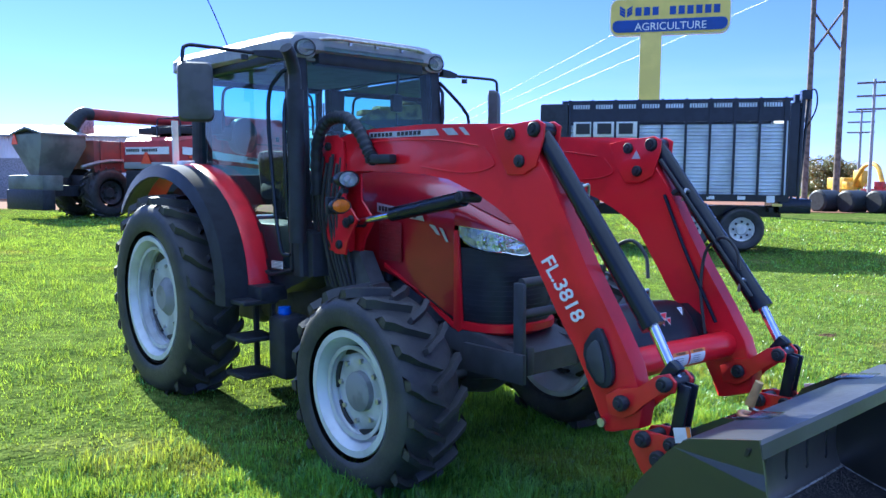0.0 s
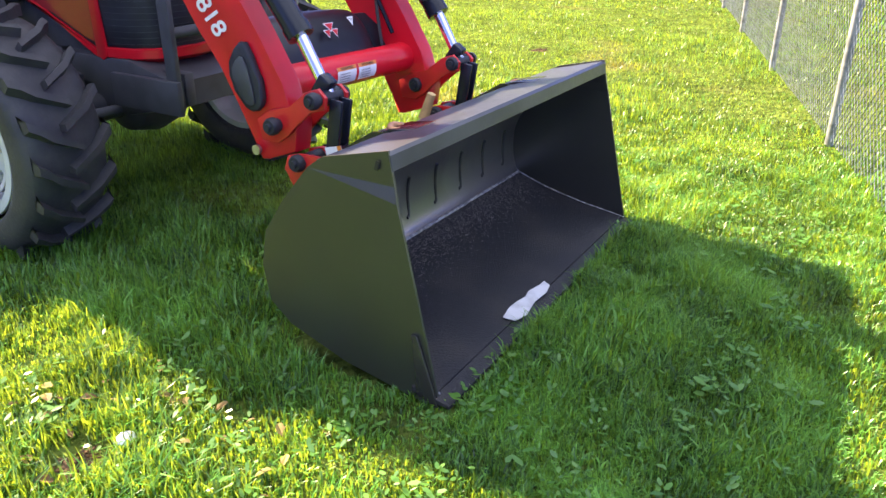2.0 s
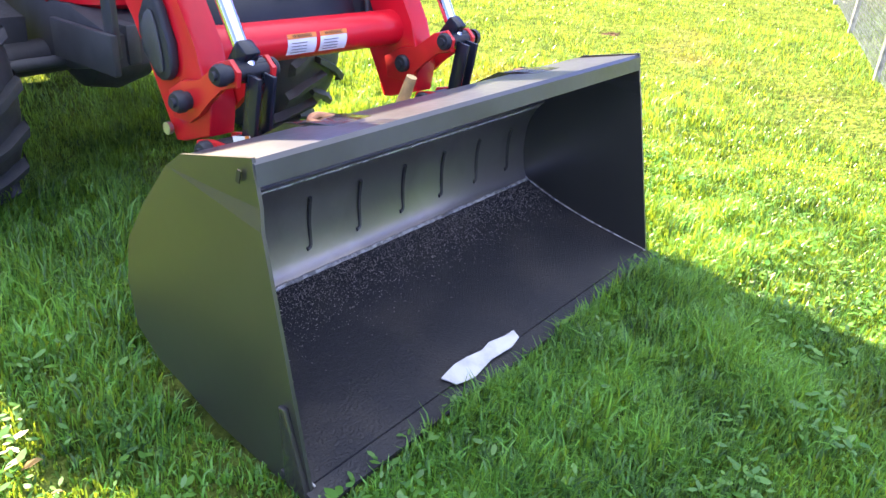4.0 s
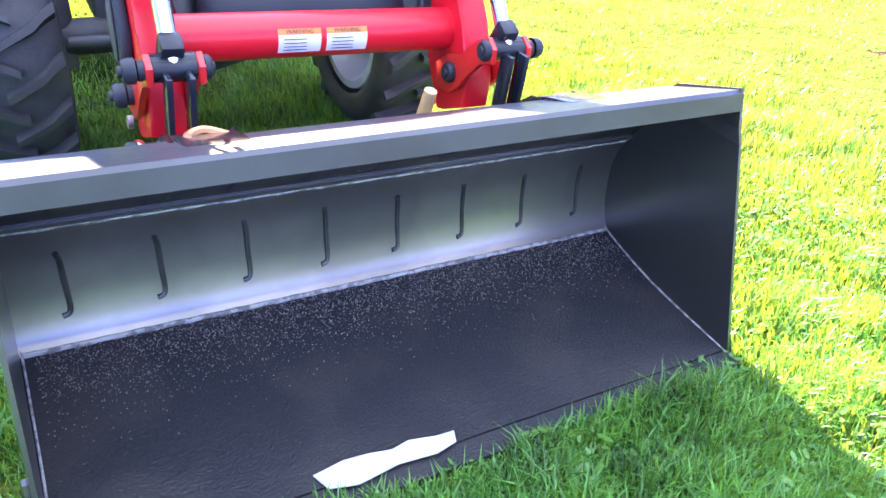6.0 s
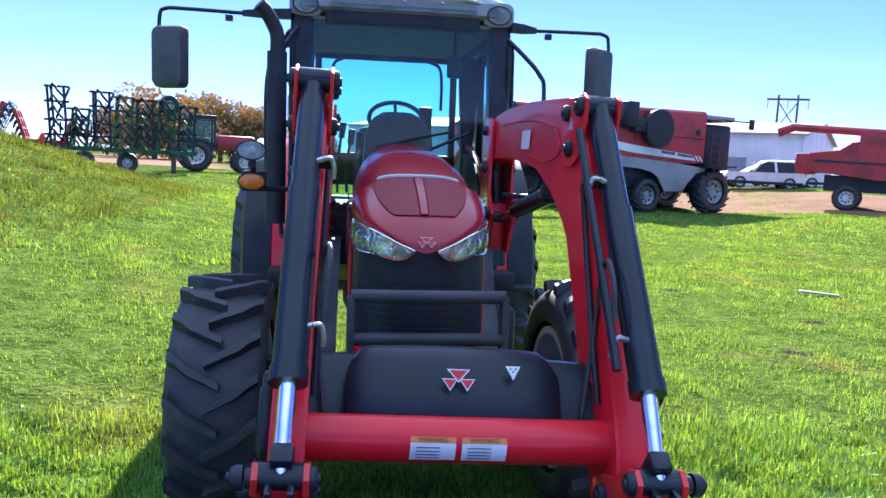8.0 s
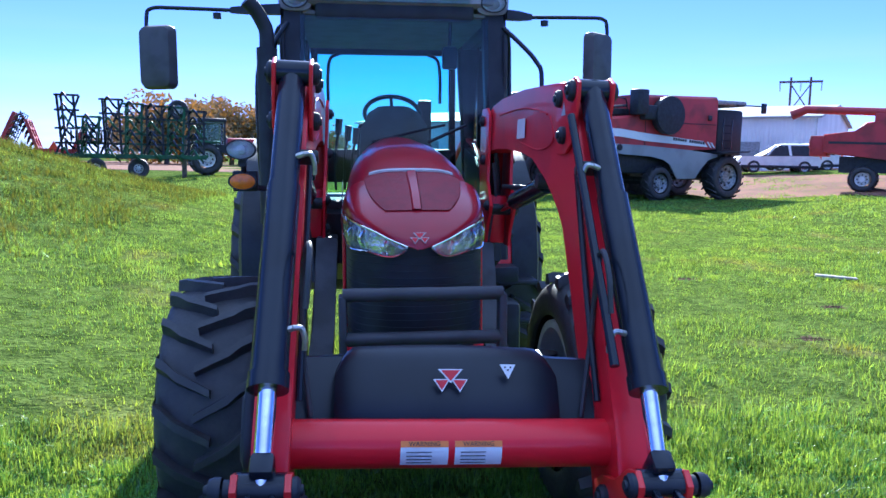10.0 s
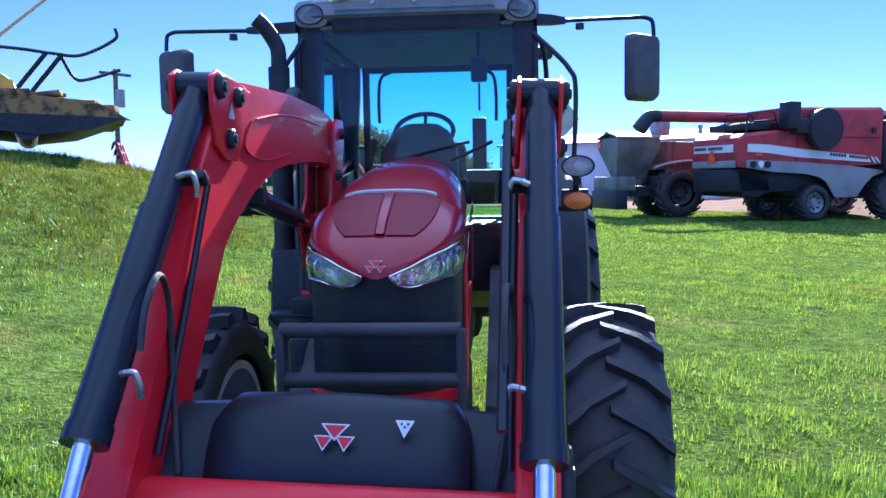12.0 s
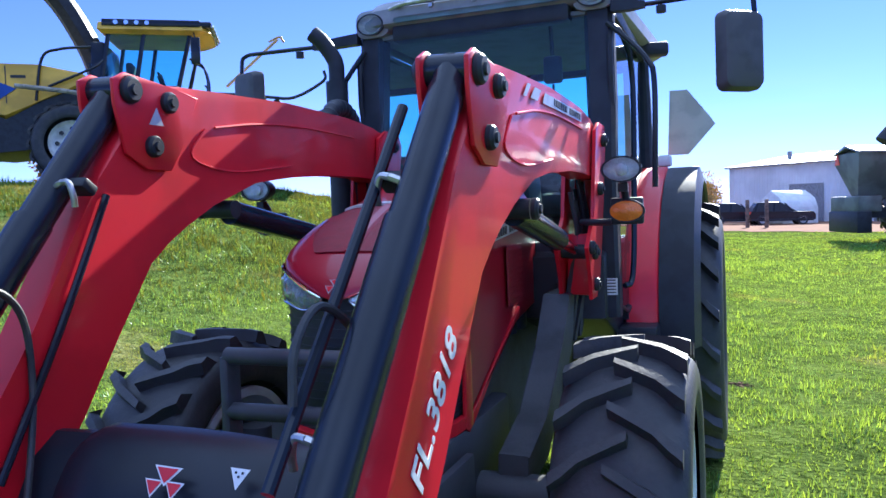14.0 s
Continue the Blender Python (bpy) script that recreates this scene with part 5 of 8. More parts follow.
for s in (-1, 1):
    bm = B()
    prism(bm, ARM, AX0 * s, AX1 * s, 0.012)
    arm = part("loader_arm", bm, RED, loader, "red boxed loader arm with a bent knee", angle=40)
    # pressed line along the boom on both faces
    bm = B()
    for x in (AX0 - 0.003, AX1 + 0.003):
        line = [(0.40, 1.845), (0.0, 1.85), (-0.30, 1.835), (-0.55, 1.80)]
        tube(bm, [(x * s, y, z) for y, z in line], 0.004, 6)
        tube(bm, [(x * s, -0.60, 1.79), (x * s, -0.66, 1.70), (x * s, -0.45, 1.665), (x * s, -0.1, 1.70)], 0.0035, 6)
    part("pressed_rib", bm, RED, arm, "pressed rib along the arm")
    # knee plates
    ky, kz = (-0.045, -0.006) if s < 0 else (-0.040, -0.014)
    for x0, x1 in ((AX0 - 0.014, AX0 - 0.002), (AX1 + 0.002, AX1 + 0.014)):
        bm = B()
        prism(bm, [(-0.60, 1.885), (-0.70, 1.90), (-0.90, 1.918), (-0.945, 1.895), (-0.94, 1.83), (-0.90, 1.70), (-0.82, 1.66), (-0.72, 1.66), (-0.66, 1.75)], x0 * s, x1 * s, 0.003)
        bmesh.ops.translate(bm, vec=(0, ky, kz), verts=bm.verts)
        part("knee_plate", bm, RED, arm, "red knee plate")
    bm = B()
    for y, z, r in ((-0.885, 1.872, 0.042), (-0.735, 1.855, 0.036), (-0.80, 1.725, 0.036)):
        pin_head(bm, (AX1 + 0.014) * s, y + ky, z + kz, s, r * 0.86, 0.02)
        pin_head(bm, (AX0 - 0.014) * s, y + ky, z + kz, -s, r * 0.86, 0.02)
    scatter(part("pin_cap", bm, PLASTIC, arm, "round black pin cap"))
    bm = B()
    rod(bm, ((AX0 - 0.014) * s, -0.885 + ky, 1.872 + kz), ((AX1 + 0.014) * s, -0.885 + ky, 1.872 + kz), 0.04)
    part("knee_pin", bm, BLACK, arm, "black cross pin")
    # small hazard triangle on the inner knee
    bm = B()
    bm.faces.new([bm.verts.new(((AX0 - 0.0165) * s, y, z)) for y, z in ((-0.83, 1.83), (-0.86, 1.78), (-0.80, 1.78))])
    part("hazard_decal", bm, DECAL_SILVER, arm, "small pale hazard triangle", flat=True)
    if s > 0:
        bm = B()
        box(bm, ((AX0 - 0.0075) * s, -0.12, 1.76), (0.002, 0.15, 0.085))
        part("warning_label", bm, DECAL_WHITE, arm, "pale warning label")
    # rear stripe decal with bars
    bm = B()
    x = AX1 + 0.0035
    prism(bm, [(0.38, 1.905), (-0.22, 1.90), (-0.25, 1.865), (0.38, 1.87)], x * s, (x + 0.0015) * s)
    prism(bm, [(-0.27, 1.90), (-0.35, 1.90), (-0.40, 1.862), (-0.32, 1.863)], x * s, (x + 0.0015) * s)
    prism(bm, [(-0.40, 1.90), (-0.435, 1.90), (-0.485, 1.858), (-0.45, 1.86)], x * s, (x + 0.0015) * s)
    part("stripe_decal", bm, DECAL_SILVER, arm, "silver stripe decal")
    bm = B()
    for k in range(13):
        if k != 6:
            box(bm, ((x + 0.0025) * s, 0.35 - k * 0.036, 1.886), (0.0015, 0.026, 0.022))
    scatter(part("lettering_bar", bm, DECAL_BLACK, arm, "black lettering bar"))
    # model number down the leg
    d = Vector((0, -1.162 + 0.95, 1.004 - 1.276)).normalized()
    mid = Vector(((AX1 + 0.004) * s, -1.165 if s > 0 else -1.12, 1.138))
    xa = d
    za = Vector((s, 0, 0))
    ya = za.cross(xa)
    m = Matrix((xa, ya, za)).transposed().to_4x4()
    if s > 0:
        m = m @ pose(0, 0, 0, 0, 0, 180)
    words("model_number", "FL.3818", 0.108, DECAL_WHITE, arm, Matrix.Translation(mid) @ m, 0.001, "white model number", 0.15, 0.0016)
    # front leg edge strip and service block
    bm = B()
    prism(bm, soft_outline([(-1.375, 0.985), (-1.325, 0.985), (-1.262, 0.88), (-1.315, 0.775), (-1.365, 0.722), (-1.425, 0.735), (-1.445, 0.80)], 1), (AX1 + 0.002) * s, (AX1 + 0.035) * s, 0.012)
    cover = part("arm_cover", bm, PLASTIC, arm, "black rounded plastic cover plate")
    bm = B()
    prism(bm, soft_outline([(-1.37, 0.93), (-1.335, 0.935), (-1.292, 0.87), (-1.335, 0.785), (-1.375, 0.745), (-1.415, 0.765)], 1), (AX1 + 0.036) * s, (AX1 + 0.042) * s, 0.004)
    part("cover_boss", bm, PLASTIC_GREY, cover, "smooth raised boss")
    # tilt cylinder
    a, b, c = Vector((CYL * s, -0.90, 1.870)), Vector((CYL * s, -1.545, 1.02)), Vector((CYL * s, -1.685, 0.815))
    dirn = (b - a).normalized()
    off = Vector((0, -0.03, 0.0))
    bm = B()
    rod(bm, a + off * 0.3, b + off, 0.043, 0.043, 24)
    rod(bm, a.lerp(b, 0.42) + off * 0.7, b + off, 0.048, 0.048, 24)
    rod(bm, b + off - dirn * 0.04, b + off + dirn * 0.004, 0.053, 0.053, 24)
    cyl = part("tilt_cylinder", bm, BLACK, loader, "long glossy black hydraulic cylinder")
    bm = B()
    rod(bm, b + off, c + off * 0.4, 0.024, 0.024, 20)
    part("cylinder_rod", bm, CHROME, cyl, "polished chrome rod")
    bm = B()
    rod(bm, (CYL * s - 0.06, c.y, c.z - 0.005), (CYL * s + 0.06, c.y, c.z - 0.005), 0.036)
    box(bm, c + Vector((0, 0.01, 0.03)), (0.06, 0.06, 0.09), pose(0, 0, 0, 35), 0.012)
    part("rod_eye", bm, BLACK, cyl, "black rod end eye")
    bm = B()
    for k in (0.33, 0.86):
        p = a.lerp(b, k) + off
        q = p + Vector((-0.055 * s, -0.01, 0.02))
        rod(bm, p, q, 0.009, 0.009, 6)
        tube(bm, [q, q + Vector((-0.02 * s, 0, 0.0)), q + Vector((-0.03 * s, 0.005, -0.03)), q + Vector((-0.03 * s, 0.01, -0.06))], 0.008, 8)
    scatter(part("hose_fitting", bm, STEEL, cyl, "bright hose fitting"))
    bm = B()
    p = a.lerp(b, 0.86) + off + Vector((-0.085 * s, 0, -0.05))
    q = a.lerp(b, 0.33) + off + Vector((-0.085 * s, 0, -0.05))
    tube(bm, [p + Vector((0, 0, 0.12)), p + Vector((-0.005 * s, 0.02, 0.22)), p + Vector((0.0, 0.10, 0.28)), p + Vector((0.02 * s, 0.2, 0.2)), p + Vector((0.02 * s, 0.22, 0.0)), (0.40 * s, -1.32, 0.86)], 0.0085, 8)
    part("hose", bm, RUBBER, cyl, "black hydraulic hose")
    bm = B()
    if s > 0:
        rod(bm, a + Vector((-0.09, -0.10, -0.10)), b + Vector((-0.09, -0.01, 0.06)), 0.013, None, 10)
    tube(bm, [(0.433 * s, -1.02, 1.58), (0.433 * s, -1.18, 1.25), (0.433 * s, -1.36, 0.92)], 0.010, 8)
    part("steel_line", bm, BLACK, loader, "black steel oil line along the arm")
    bm = B()
    box(bm, (CYL * s - 0.045 * s, -1.10, 1.60), (0.10, 0.05, 0.03), pose(0, 0, 0, -35), 0.008)
    part("hose_clamp", bm, PLASTIC, loader, "black clamp on the cylinder")
    # lift cylinder
    bm = B()
    rod(bm, (0.50 * s, -0.40, 1.53), (0.50 * s, 0.20, 1.425), 0.042, 0.042, 22)
    lift = part("lift_cylinder", bm, BLACK, loader, "black lift cylinder under the boom")
    bm = B()
    rod(bm, (0.50 * s, 0.20, 1.425), (0.50 * s, 0.52, 1.37), 0.022, 0.022, 18)
    part("cylinder_rod", bm, CHROME, lift, "polished chrome rod")
    bm = B()
    for y, z in ((-0.45, 1.54), (0.56, 1.36)):
        rod(bm, (0.44 * s, y, z), (0.565 * s, y, z), 0.03)
        pin_head(bm, 0.57 * s, y, z, s, 0.032, 0.02)
    scatter(part("pivot_pin", bm, PLASTIC, lift, "black pivot pin"))
    # mounting tower
    for x0, x1 in ((0.425, 0.44), (0.55, 0.565)):
        bm = B()
        prism(bm, [(0.56, 1.25), (0.46, 1.38), (0.60, 1.50), (0.62, 1.86), (0.70, 1.90), (0.84, 1.90), (0.88, 1.84), (0.84, 1.55), (0.78, 1.25), (0.70, 1.16), (0.58, 1.16)], x0 * s, x1 * s, 0.003)
        part("tower_plate", bm, RED, loader, "red loader mounting tower plate")
    bm = B()
    box(bm, (0.495 * s, 0.72, 1.30), (0.10, 0.16, 0.26), None, 0.01)
    box(bm, (0.495 * s, 0.80, 1.60), (0.10, 0.03, 0.5), None, 0.005)
    part("tower_core", bm, RED, loader, "red boxed tower core")
    bm = B()
    for y, z in ((0.78, 1.83), (0.70, 1.62), (0.52, 1.38), (0.64, 1.22)):
        pin_head(bm, 0.565 * s, y, z, s, 0.028, 0.02)
        pin_head(bm, 0.425 * s, y, z, -s, 0.028, 0.02)
    scatter(part("tower_bolt", bm, PLASTIC, loader, "black tower bolt"))
    bm = B()
    prism(bm, [(0.56, 1.18), (0.78, 1.18), (0.62, 0.92), (0.20, 0.60), (-0.10, 0.56), (-0.10, 0.70), (0.18, 0.76), (0.44, 0.98)], 0.36 * s, 0.47 * s, 0.01)
    part("subframe", bm, CAST, loader, "grey loader subframe beam")
    # lower link plates
    for k, (x0, x1) in enumerate(((0.425, 0.443), (0.552, 0.570))):
        bm = B()
        prism(bm, [(-1.40, 0.70), (-1.47, 0.745), (-1.56, 0.76), (-1.64, 0.83), (-1.70, 0.85), (-1.735, 0.82), (-1.73, 0.775), (-1.66, 0.76), (-1.60, 0.71), (-1.56, 0.66), (-1.50, 0.62), (-1.42, 0.62)], x0 * s, x1 * s, 0.004)
        part("link_lever", bm, RED_ORANGE, loader, "orange-red tilt lever")
        bm = B()
        prism(bm, [(-1.56, 0.585), (-1.62, 0.60), (-1.78, 0.60), (-1.93, 0.665), (-2.04, 0.69), (-2.06, 0.66), (-1.93, 0.60), (-1.84, 0.54), (-1.74, 0.44), (-1.67, 0.36), (-1.60, 0.44), (-1.54, 0.53)], (x0 + 0.02) * s, (x1 + 0.02) * s, 0.004)
        part("carrier_plate", bm, RED_ORANGE, loader, "orange-red quick coupler plate")
    bm = B()
    for y, z, r in ((-1.70, 0.81, 0.032), (-1.50, 0.69, 0.034), (-1.615, 0.565, 0.034), (-1.745, 0.575, 0.03), (-1.69, 0.50, 0.036)):
        rod(bm, (0.43 * s, y, z), (0.585 * s, y, z), r * 0.8)
        pin_head(bm, 0.59 * s, y, z, s, r, 0.03)
        pin_head(bm, 0.425 * s, y, z, -s, r, 0.02)
    scatter(part("coupler_pin", bm, PLASTIC, loader, "black coupler pin"))
    bm = B()
    rod(bm, (0.56 * s, -1.385, 0.575), (0.575 * s, -1.385, 0.575), 0.02)
    part("grease_point", bm, STEEL, loader, "bright grease nipple")
    bm = B()
    for x in (0.47, 0.525):
        box(bm, (x * s, -1.735, 0.68), (0.016, 0.055, 0.26), pose(0, 0, 0, 8), 0.004)
    box(bm, (CYL * s, -1.74, 0.62), (0.05, 0.04, 0.03))
    scatter(part("tilt_link", bm, BLACK, loader, "black tilt link bar"))
    bm = B()
    box(bm, (0.608 * s, -1.80, 0.63), (0.003, 0.075, 0.06), pose(0, 0, 0, -14))
    lab = part("label", bm, DECAL_WHITE, loader, "white and orange coupler label", flat=True)
    bm = B()
    box(bm, (0.611 * s, -1.828, 0.638), (0.002, 0.016, 0.06), pose(0, 0, 0, -14))
    part("label_band", bm, DECAL_ORANGE, lab, "orange label band", flat=True)
    bm = B()
    tube(bm, [(0.44 * s, -2.00, 0.73), (0.50 * s, -1.98, 0.745), (0.54 * s, -2.0, 0.74), (0.54 * s, -2.05, 0.74)], 0.012, 8)
    part("latch_handle", bm, material("copper_latch", (0.6, 0.28, 0.12), 0.35, metal=0.6), loader, "copper coloured latch handle")
bm = B()
rod(bm, (-0.46, -1.405, 0.812), (0.46, -1.405, 0.812), 0.068, 0.068, 28)
part("torque_tube", bm, RED, loader, "round red torque tube")
bm = B()
rod(bm, (-0.46, -1.66, 0.45), (0.46, -1.66, 0.45), 0.025)
part("coupler_bar", bm, RED, loader, "red coupler cross bar")
bm = B()
tube(bm, [(-0.46 + 0.004 * k, -1.75 + 0.014 * math.cos(k * 1.2), 0.60 + 0.014 * math.sin(k * 1.2)) for k in range(70)], 0.003, 5, 1, False)
part("spring", bm, BLACK, loader, "coiled black spring")
bm = B()
rod(bm, (0.235, -1.66, 0.58), (0.24, -1.70, 0.70), 0.024, 0.02, 14)
grip = part("grip", bm, TAN, loader, "tan plastic lever grip")
bm = B()
tube(bm, [(0.30, -1.80, 0.56), (0.27, -1.74, 0.54), (0.235, -1.66, 0.57)], 0.010, 8)
part("grip_rod", bm, STEEL, grip, "bright lever rod")
# bumper cover with emblem
bm = B()
rings = []
for x in np.linspace(-1, 1, 29):
    x = float(math.sin(x * math.pi / 2))
    zb, zt = 0.802 + 0.046 * abs(x) ** 2.2 + 0.03 * max(0, abs(x) - 0.9), 1.036 - 0.012 * abs(x) ** 2 - 0.060 * max(0, abs(x) - 0.82) ** 2 / 0.0324
    front, back = [], []
    for q in range(10):
        z = zb + (zt - zb) * q / 9
        g = (z - 0.80) / 0.235
        y = -1.368 + 0.145 * g - 0.03 * math.sin(min(1, max(0, g)) * math.pi) + (0.018 * max(0, g - 0.86) / 0.14) + (0.012 * (1 - g / 0.18) if g < 0.18 else 0)
        front.append(Vector((x * 0.335, y + 0.035 * abs(x) ** 6, z)))
        back.append(Vector((x * 0.335, y + 0.05 + 0.035 * abs(x) ** 6, z)))
    rings.append(front + back[::-1])
ring_skin(bm, rings)
bumper = part("front_cover", bm, COVER, loader, "black moulded front cover", angle=50)
for s in (-1, 1):
    bm = B()
    ring_skin(bm, [[Vector((x * s, y, z)) for x, y in ((0.31, -1.30 + k * 0.13), (0.445, -1.34 + k * 0.15), (0.445, -1.32 + k * 0.15), (0.31, -1.27 + k * 0.13))] for k, z in ((0, 0.80), (0.5, 0.95), (1, 1.0))])
    part("cover_wing", bm, COVER, loader, "black side wing of the front cover")
emblem(bumper, Matrix.Translation((0, -1.3225, 0.972)) @ pose(0, 0, 0, 62), 0.051, (DECAL_RED, DECAL_WHITE))
bm = B()
m = Matrix.Translation((0.172, -1.307, 0.995)) @ pose(0, 0, 0, 62)
bm.faces.new([bm.verts.new(m @ Vector(p)) for p in ((-0.024, 0.020, 0.001), (0.024, 0.020, 0.001), (0, -0.024, 0.001))])
part("triangle_decal", bm, DECAL_WHITE, bumper, "white triangle decal", flat=True)
bm = B()
for q in range(3):
    box(bm, m @ Vector((-0.008 + 0.008 * q, 0.011 - 0.008 * (q == 1), 0.002)), (0.005, 0.005, 0.001), m.to_3x3().to_4x4())
scatter(part("decal_dot", bm, DECAL_BLACK, bumper, "small dark mark", flat=True))
bm = B()
for x, z in ((-0.29, 0.90), (0.0, 0.825), (0.29, 0.895)):
    pin_head(bm, 0, 0, 0, 1, 0.008, 0.006)
    vs = [v for v in bm.verts][-18 * 6:]
    bmesh.ops.transform(bm, matrix=Matrix.Translation((x, -1.36 + 0.16 * (z - 0.8) / 0.265, z)) @ pose(0, 0, 0, 0, 0, -90), verts=vs)
scatter(part("cover_bolt", bm, STEEL, bumper, "small bright bolt"))
# warning labels on the tube
for x in (-0.085, 0.065):
    m = Matrix.Translation((x, -1.405 - 0.0645, 0.80)) @ pose(0, 0, 0, 70)
    bm = B()
    rings = []
    for k in range(7):
        a = radians(-35 + k * 10)
        c = Vector((0, -1.405 - 0.0695 * math.cos(a), 0.812 + 0.0695 * math.sin(a)))
        rings.append([c + Vector((x - 0.066, 0, 0)), c + Vector((x + 0.066, 0, 0))])
    ring_skin(bm, rings, closed=False, caps=False)
    lab = part("warning_label", bm, DECAL_WHITE, loader, "white warning label with orange heading")
    bm = B()
    rings = []
    for k in range(3):
        a = radians(12 + k * 7)
        c = Vector((0, -1.405 - 0.0705 * math.cos(a), 0.812 + 0.0705 * math.sin(a)))
        rings.append([c + Vector((x - 0.066, 0, 0)), c + Vector((x + 0.066, 0, 0))])
    ring_skin(bm, rings, closed=False, caps=False)
    part("label_heading", bm, DECAL_ORANGE, lab, "orange heading band")
    a = radians(19)
    words("heading_word", "WARNING", 0.018, DECAL_BLACK, lab, Matrix.Translation((x, -1.405 - 0.0715 * math.cos(a), 0.812 + 0.0715 * math.sin(a))) @ pose(0, 0, 0, 71), 0.0003, "black heading word")
    bm = B()
    for k in range(4):
        a = radians(-26 + k * 9)
        c = Vector((x - 0.015, -1.405 - 0.0708 * math.cos(a), 0.812 + 0.0708 * math.sin(a)))
        box(bm, c, (0.070, 0.001, 0.0022), pose(0, 0, 0, -math.degrees(a)))
    part("print_bar", bm, DECAL_BLACK, lab, "rows of small print bars", flat=True)

# ---- bucket ----
bucket = thing("loader_bucket", "wide black steel loader bucket resting on the grass", "bucket", at=pose(-0.006, 0, 0, 0, 0.6, 0))
BX0, BX1 = -0.955, 0.912
INNER = [(-2.44, 0.025), (-2.10, 0.085), (-1.845, 0.165), (-1.80, 0.21), (-1.785, 0.30), (-1.80, 0.42), (-1.86, 0.535)]


def sheet(name, line, mat, label, x0=BX0, x1=BX1, t=0.012, nx=24):
    """A bent plate across the bucket along a line of (y, z)."""
    bm = B()
    pts = smooth_line([(0, y, z) for y, z in line], 4) if len(line) > 2 else [Vector((0, y, z)) for y, z in line]
    n = len(pts)
    nrm = []
    for i in range(n):
        d = (pts[min(i + 1, n - 1)] - pts[max(i - 1, 0)]).normalized()
        nrm.append(Vector((0, -d.z, d.y)))
    rings = []
    for k in range(nx + 1):
        x = x0 + (x1 - x0) * k / nx
        rings.append([Vector((x, p.y, p.z)) for p in pts] + [Vector((x, p.y, p.z)) + q * t for p, q in reversed(list(zip(pts, nrm)))])
    ring_skin(bm, rings)
    return part(name, bm, mat, bucket, label)


FLOOR_MAT = material("gritty_worn_steel", (0.018, 0.019, 0.023), 0.42, vary=0.3, scale=4, second=(0.030, 0.029, 0.030), bump=0.5, bump_scale=130, spec=0.3)
BACK_MAT = material("satin_dark_steel", (0.24, 0.225, 0.205), 0.33, metal=0.85, vary=0.10, scale=3, second=(0.30, 0.28, 0.25), bump=0.05, bump_scale=60)
sheet("floor_plate", [(-2.44, 0.03), (-2.10, 0.085), (-1.85, 0.165)], FLOOR_MAT, "gritty worn floor plate")
sheet("back_plate", [(-1.845, 0.168), (-1.822, 0.20), (-1.806, 0.26), (-1.799, 0.33), (-1.806, 0.42), (-1.84, 0.50), (-1.88, 0.545)], BACK_MAT, "satin black curved back plate")
sheet("upper_plate", [(-1.875, 0.548), (-1.93, 0.605), (-2.0, 0.648), (-2.06, 0.675)], BUCKET, "black upper back plate")
bm = B()
prism(bm, [(-2.262, 0.806), (-2.275, 0.798), (-2.282, 0.750), (-2.270, 0.747), (-2.255, 0.785), (-2.02, 0.732), (-1.99, 0.66), (-1.975, 0.665), (-2.0, 0.742)], BX0, BX1, 0.002)
part("top_lip", bm, BUCKET_TOP, bucket, "scuffed grey folded top lip")
bm = B()
prism(bm, [(-2.50, 0.010), (-2.50, 0.022), (-2.36, 0.052), (-2.36, 0.030)], BX0 - 0.02, BX1 + 0.02, 0.002)
part("cutting_edge", bm, FLOOR_MAT, bucket, "thick black cutting edge")
SIDE = [(-2.268, 0.812), (-2.03, 0.758), (-1.97, 0.715), (-1.86, 0.585), (-1.775, 0.46), (-1.75, 0.33), (-1.775, 0.20), (-1.86, 0.13), (-2.10, 0.05), (-2.46, -0.015), (-2.448, 0.05), (-2.30, 0.66), (-2.292, 0.715)]
for x, name in ((BX0, "r"), (BX1, "l")):
    bm = B()
    sgn = -1 if x < 0 else 1
    low = [(y, z, 0) for y, z in SIDE[2:11]] + [(-2.315, 0.600, 0), (-2.302, 0.655, 0)]
    fold, tip = [(-2.302, 0.655, 0), (-2.291, 0.705, -0.007), (-2.03, 0.690, -0.001), (-1.97, 0.715, 0)], [(-2.291, 0.705, -0.007), (-2.268, 0.812, -0.007), (-2.03, 0.758, -0.001), (-1.97, 0.715, 0), (-2.03, 0.690, -0.001)]
    for piece in (low, fold, tip):
        ring_skin(bm, [[Vector((x + sgn * (off + d), y, z)) for y, z, off in piece] for d in (0.0, 0.010)])
    side = part("side_plate", bm, BUCKET_SIDE, bucket, "black flat side plate with a bent front edge")
    bm = B()
    prism(bm, [(-2.46, 0.0), (-2.44, 0.06), (-2.38, 0.24), (-2.36, 0.24), (-2.38, 0.03)], x + sgn * 0.010, x + sgn * 0.024, 0.002)
    part("wear_strip", bm, BUCKET, side, "black wear strip")
    bm = B()
    box(bm, (x + sgn * 0.0115, -2.235, 0.765), (0.003, 0.012, 0.03), pose(0, 0, 0, 15))
    part("slot", bm, DECAL_BLACK, side, "dark punched slot")
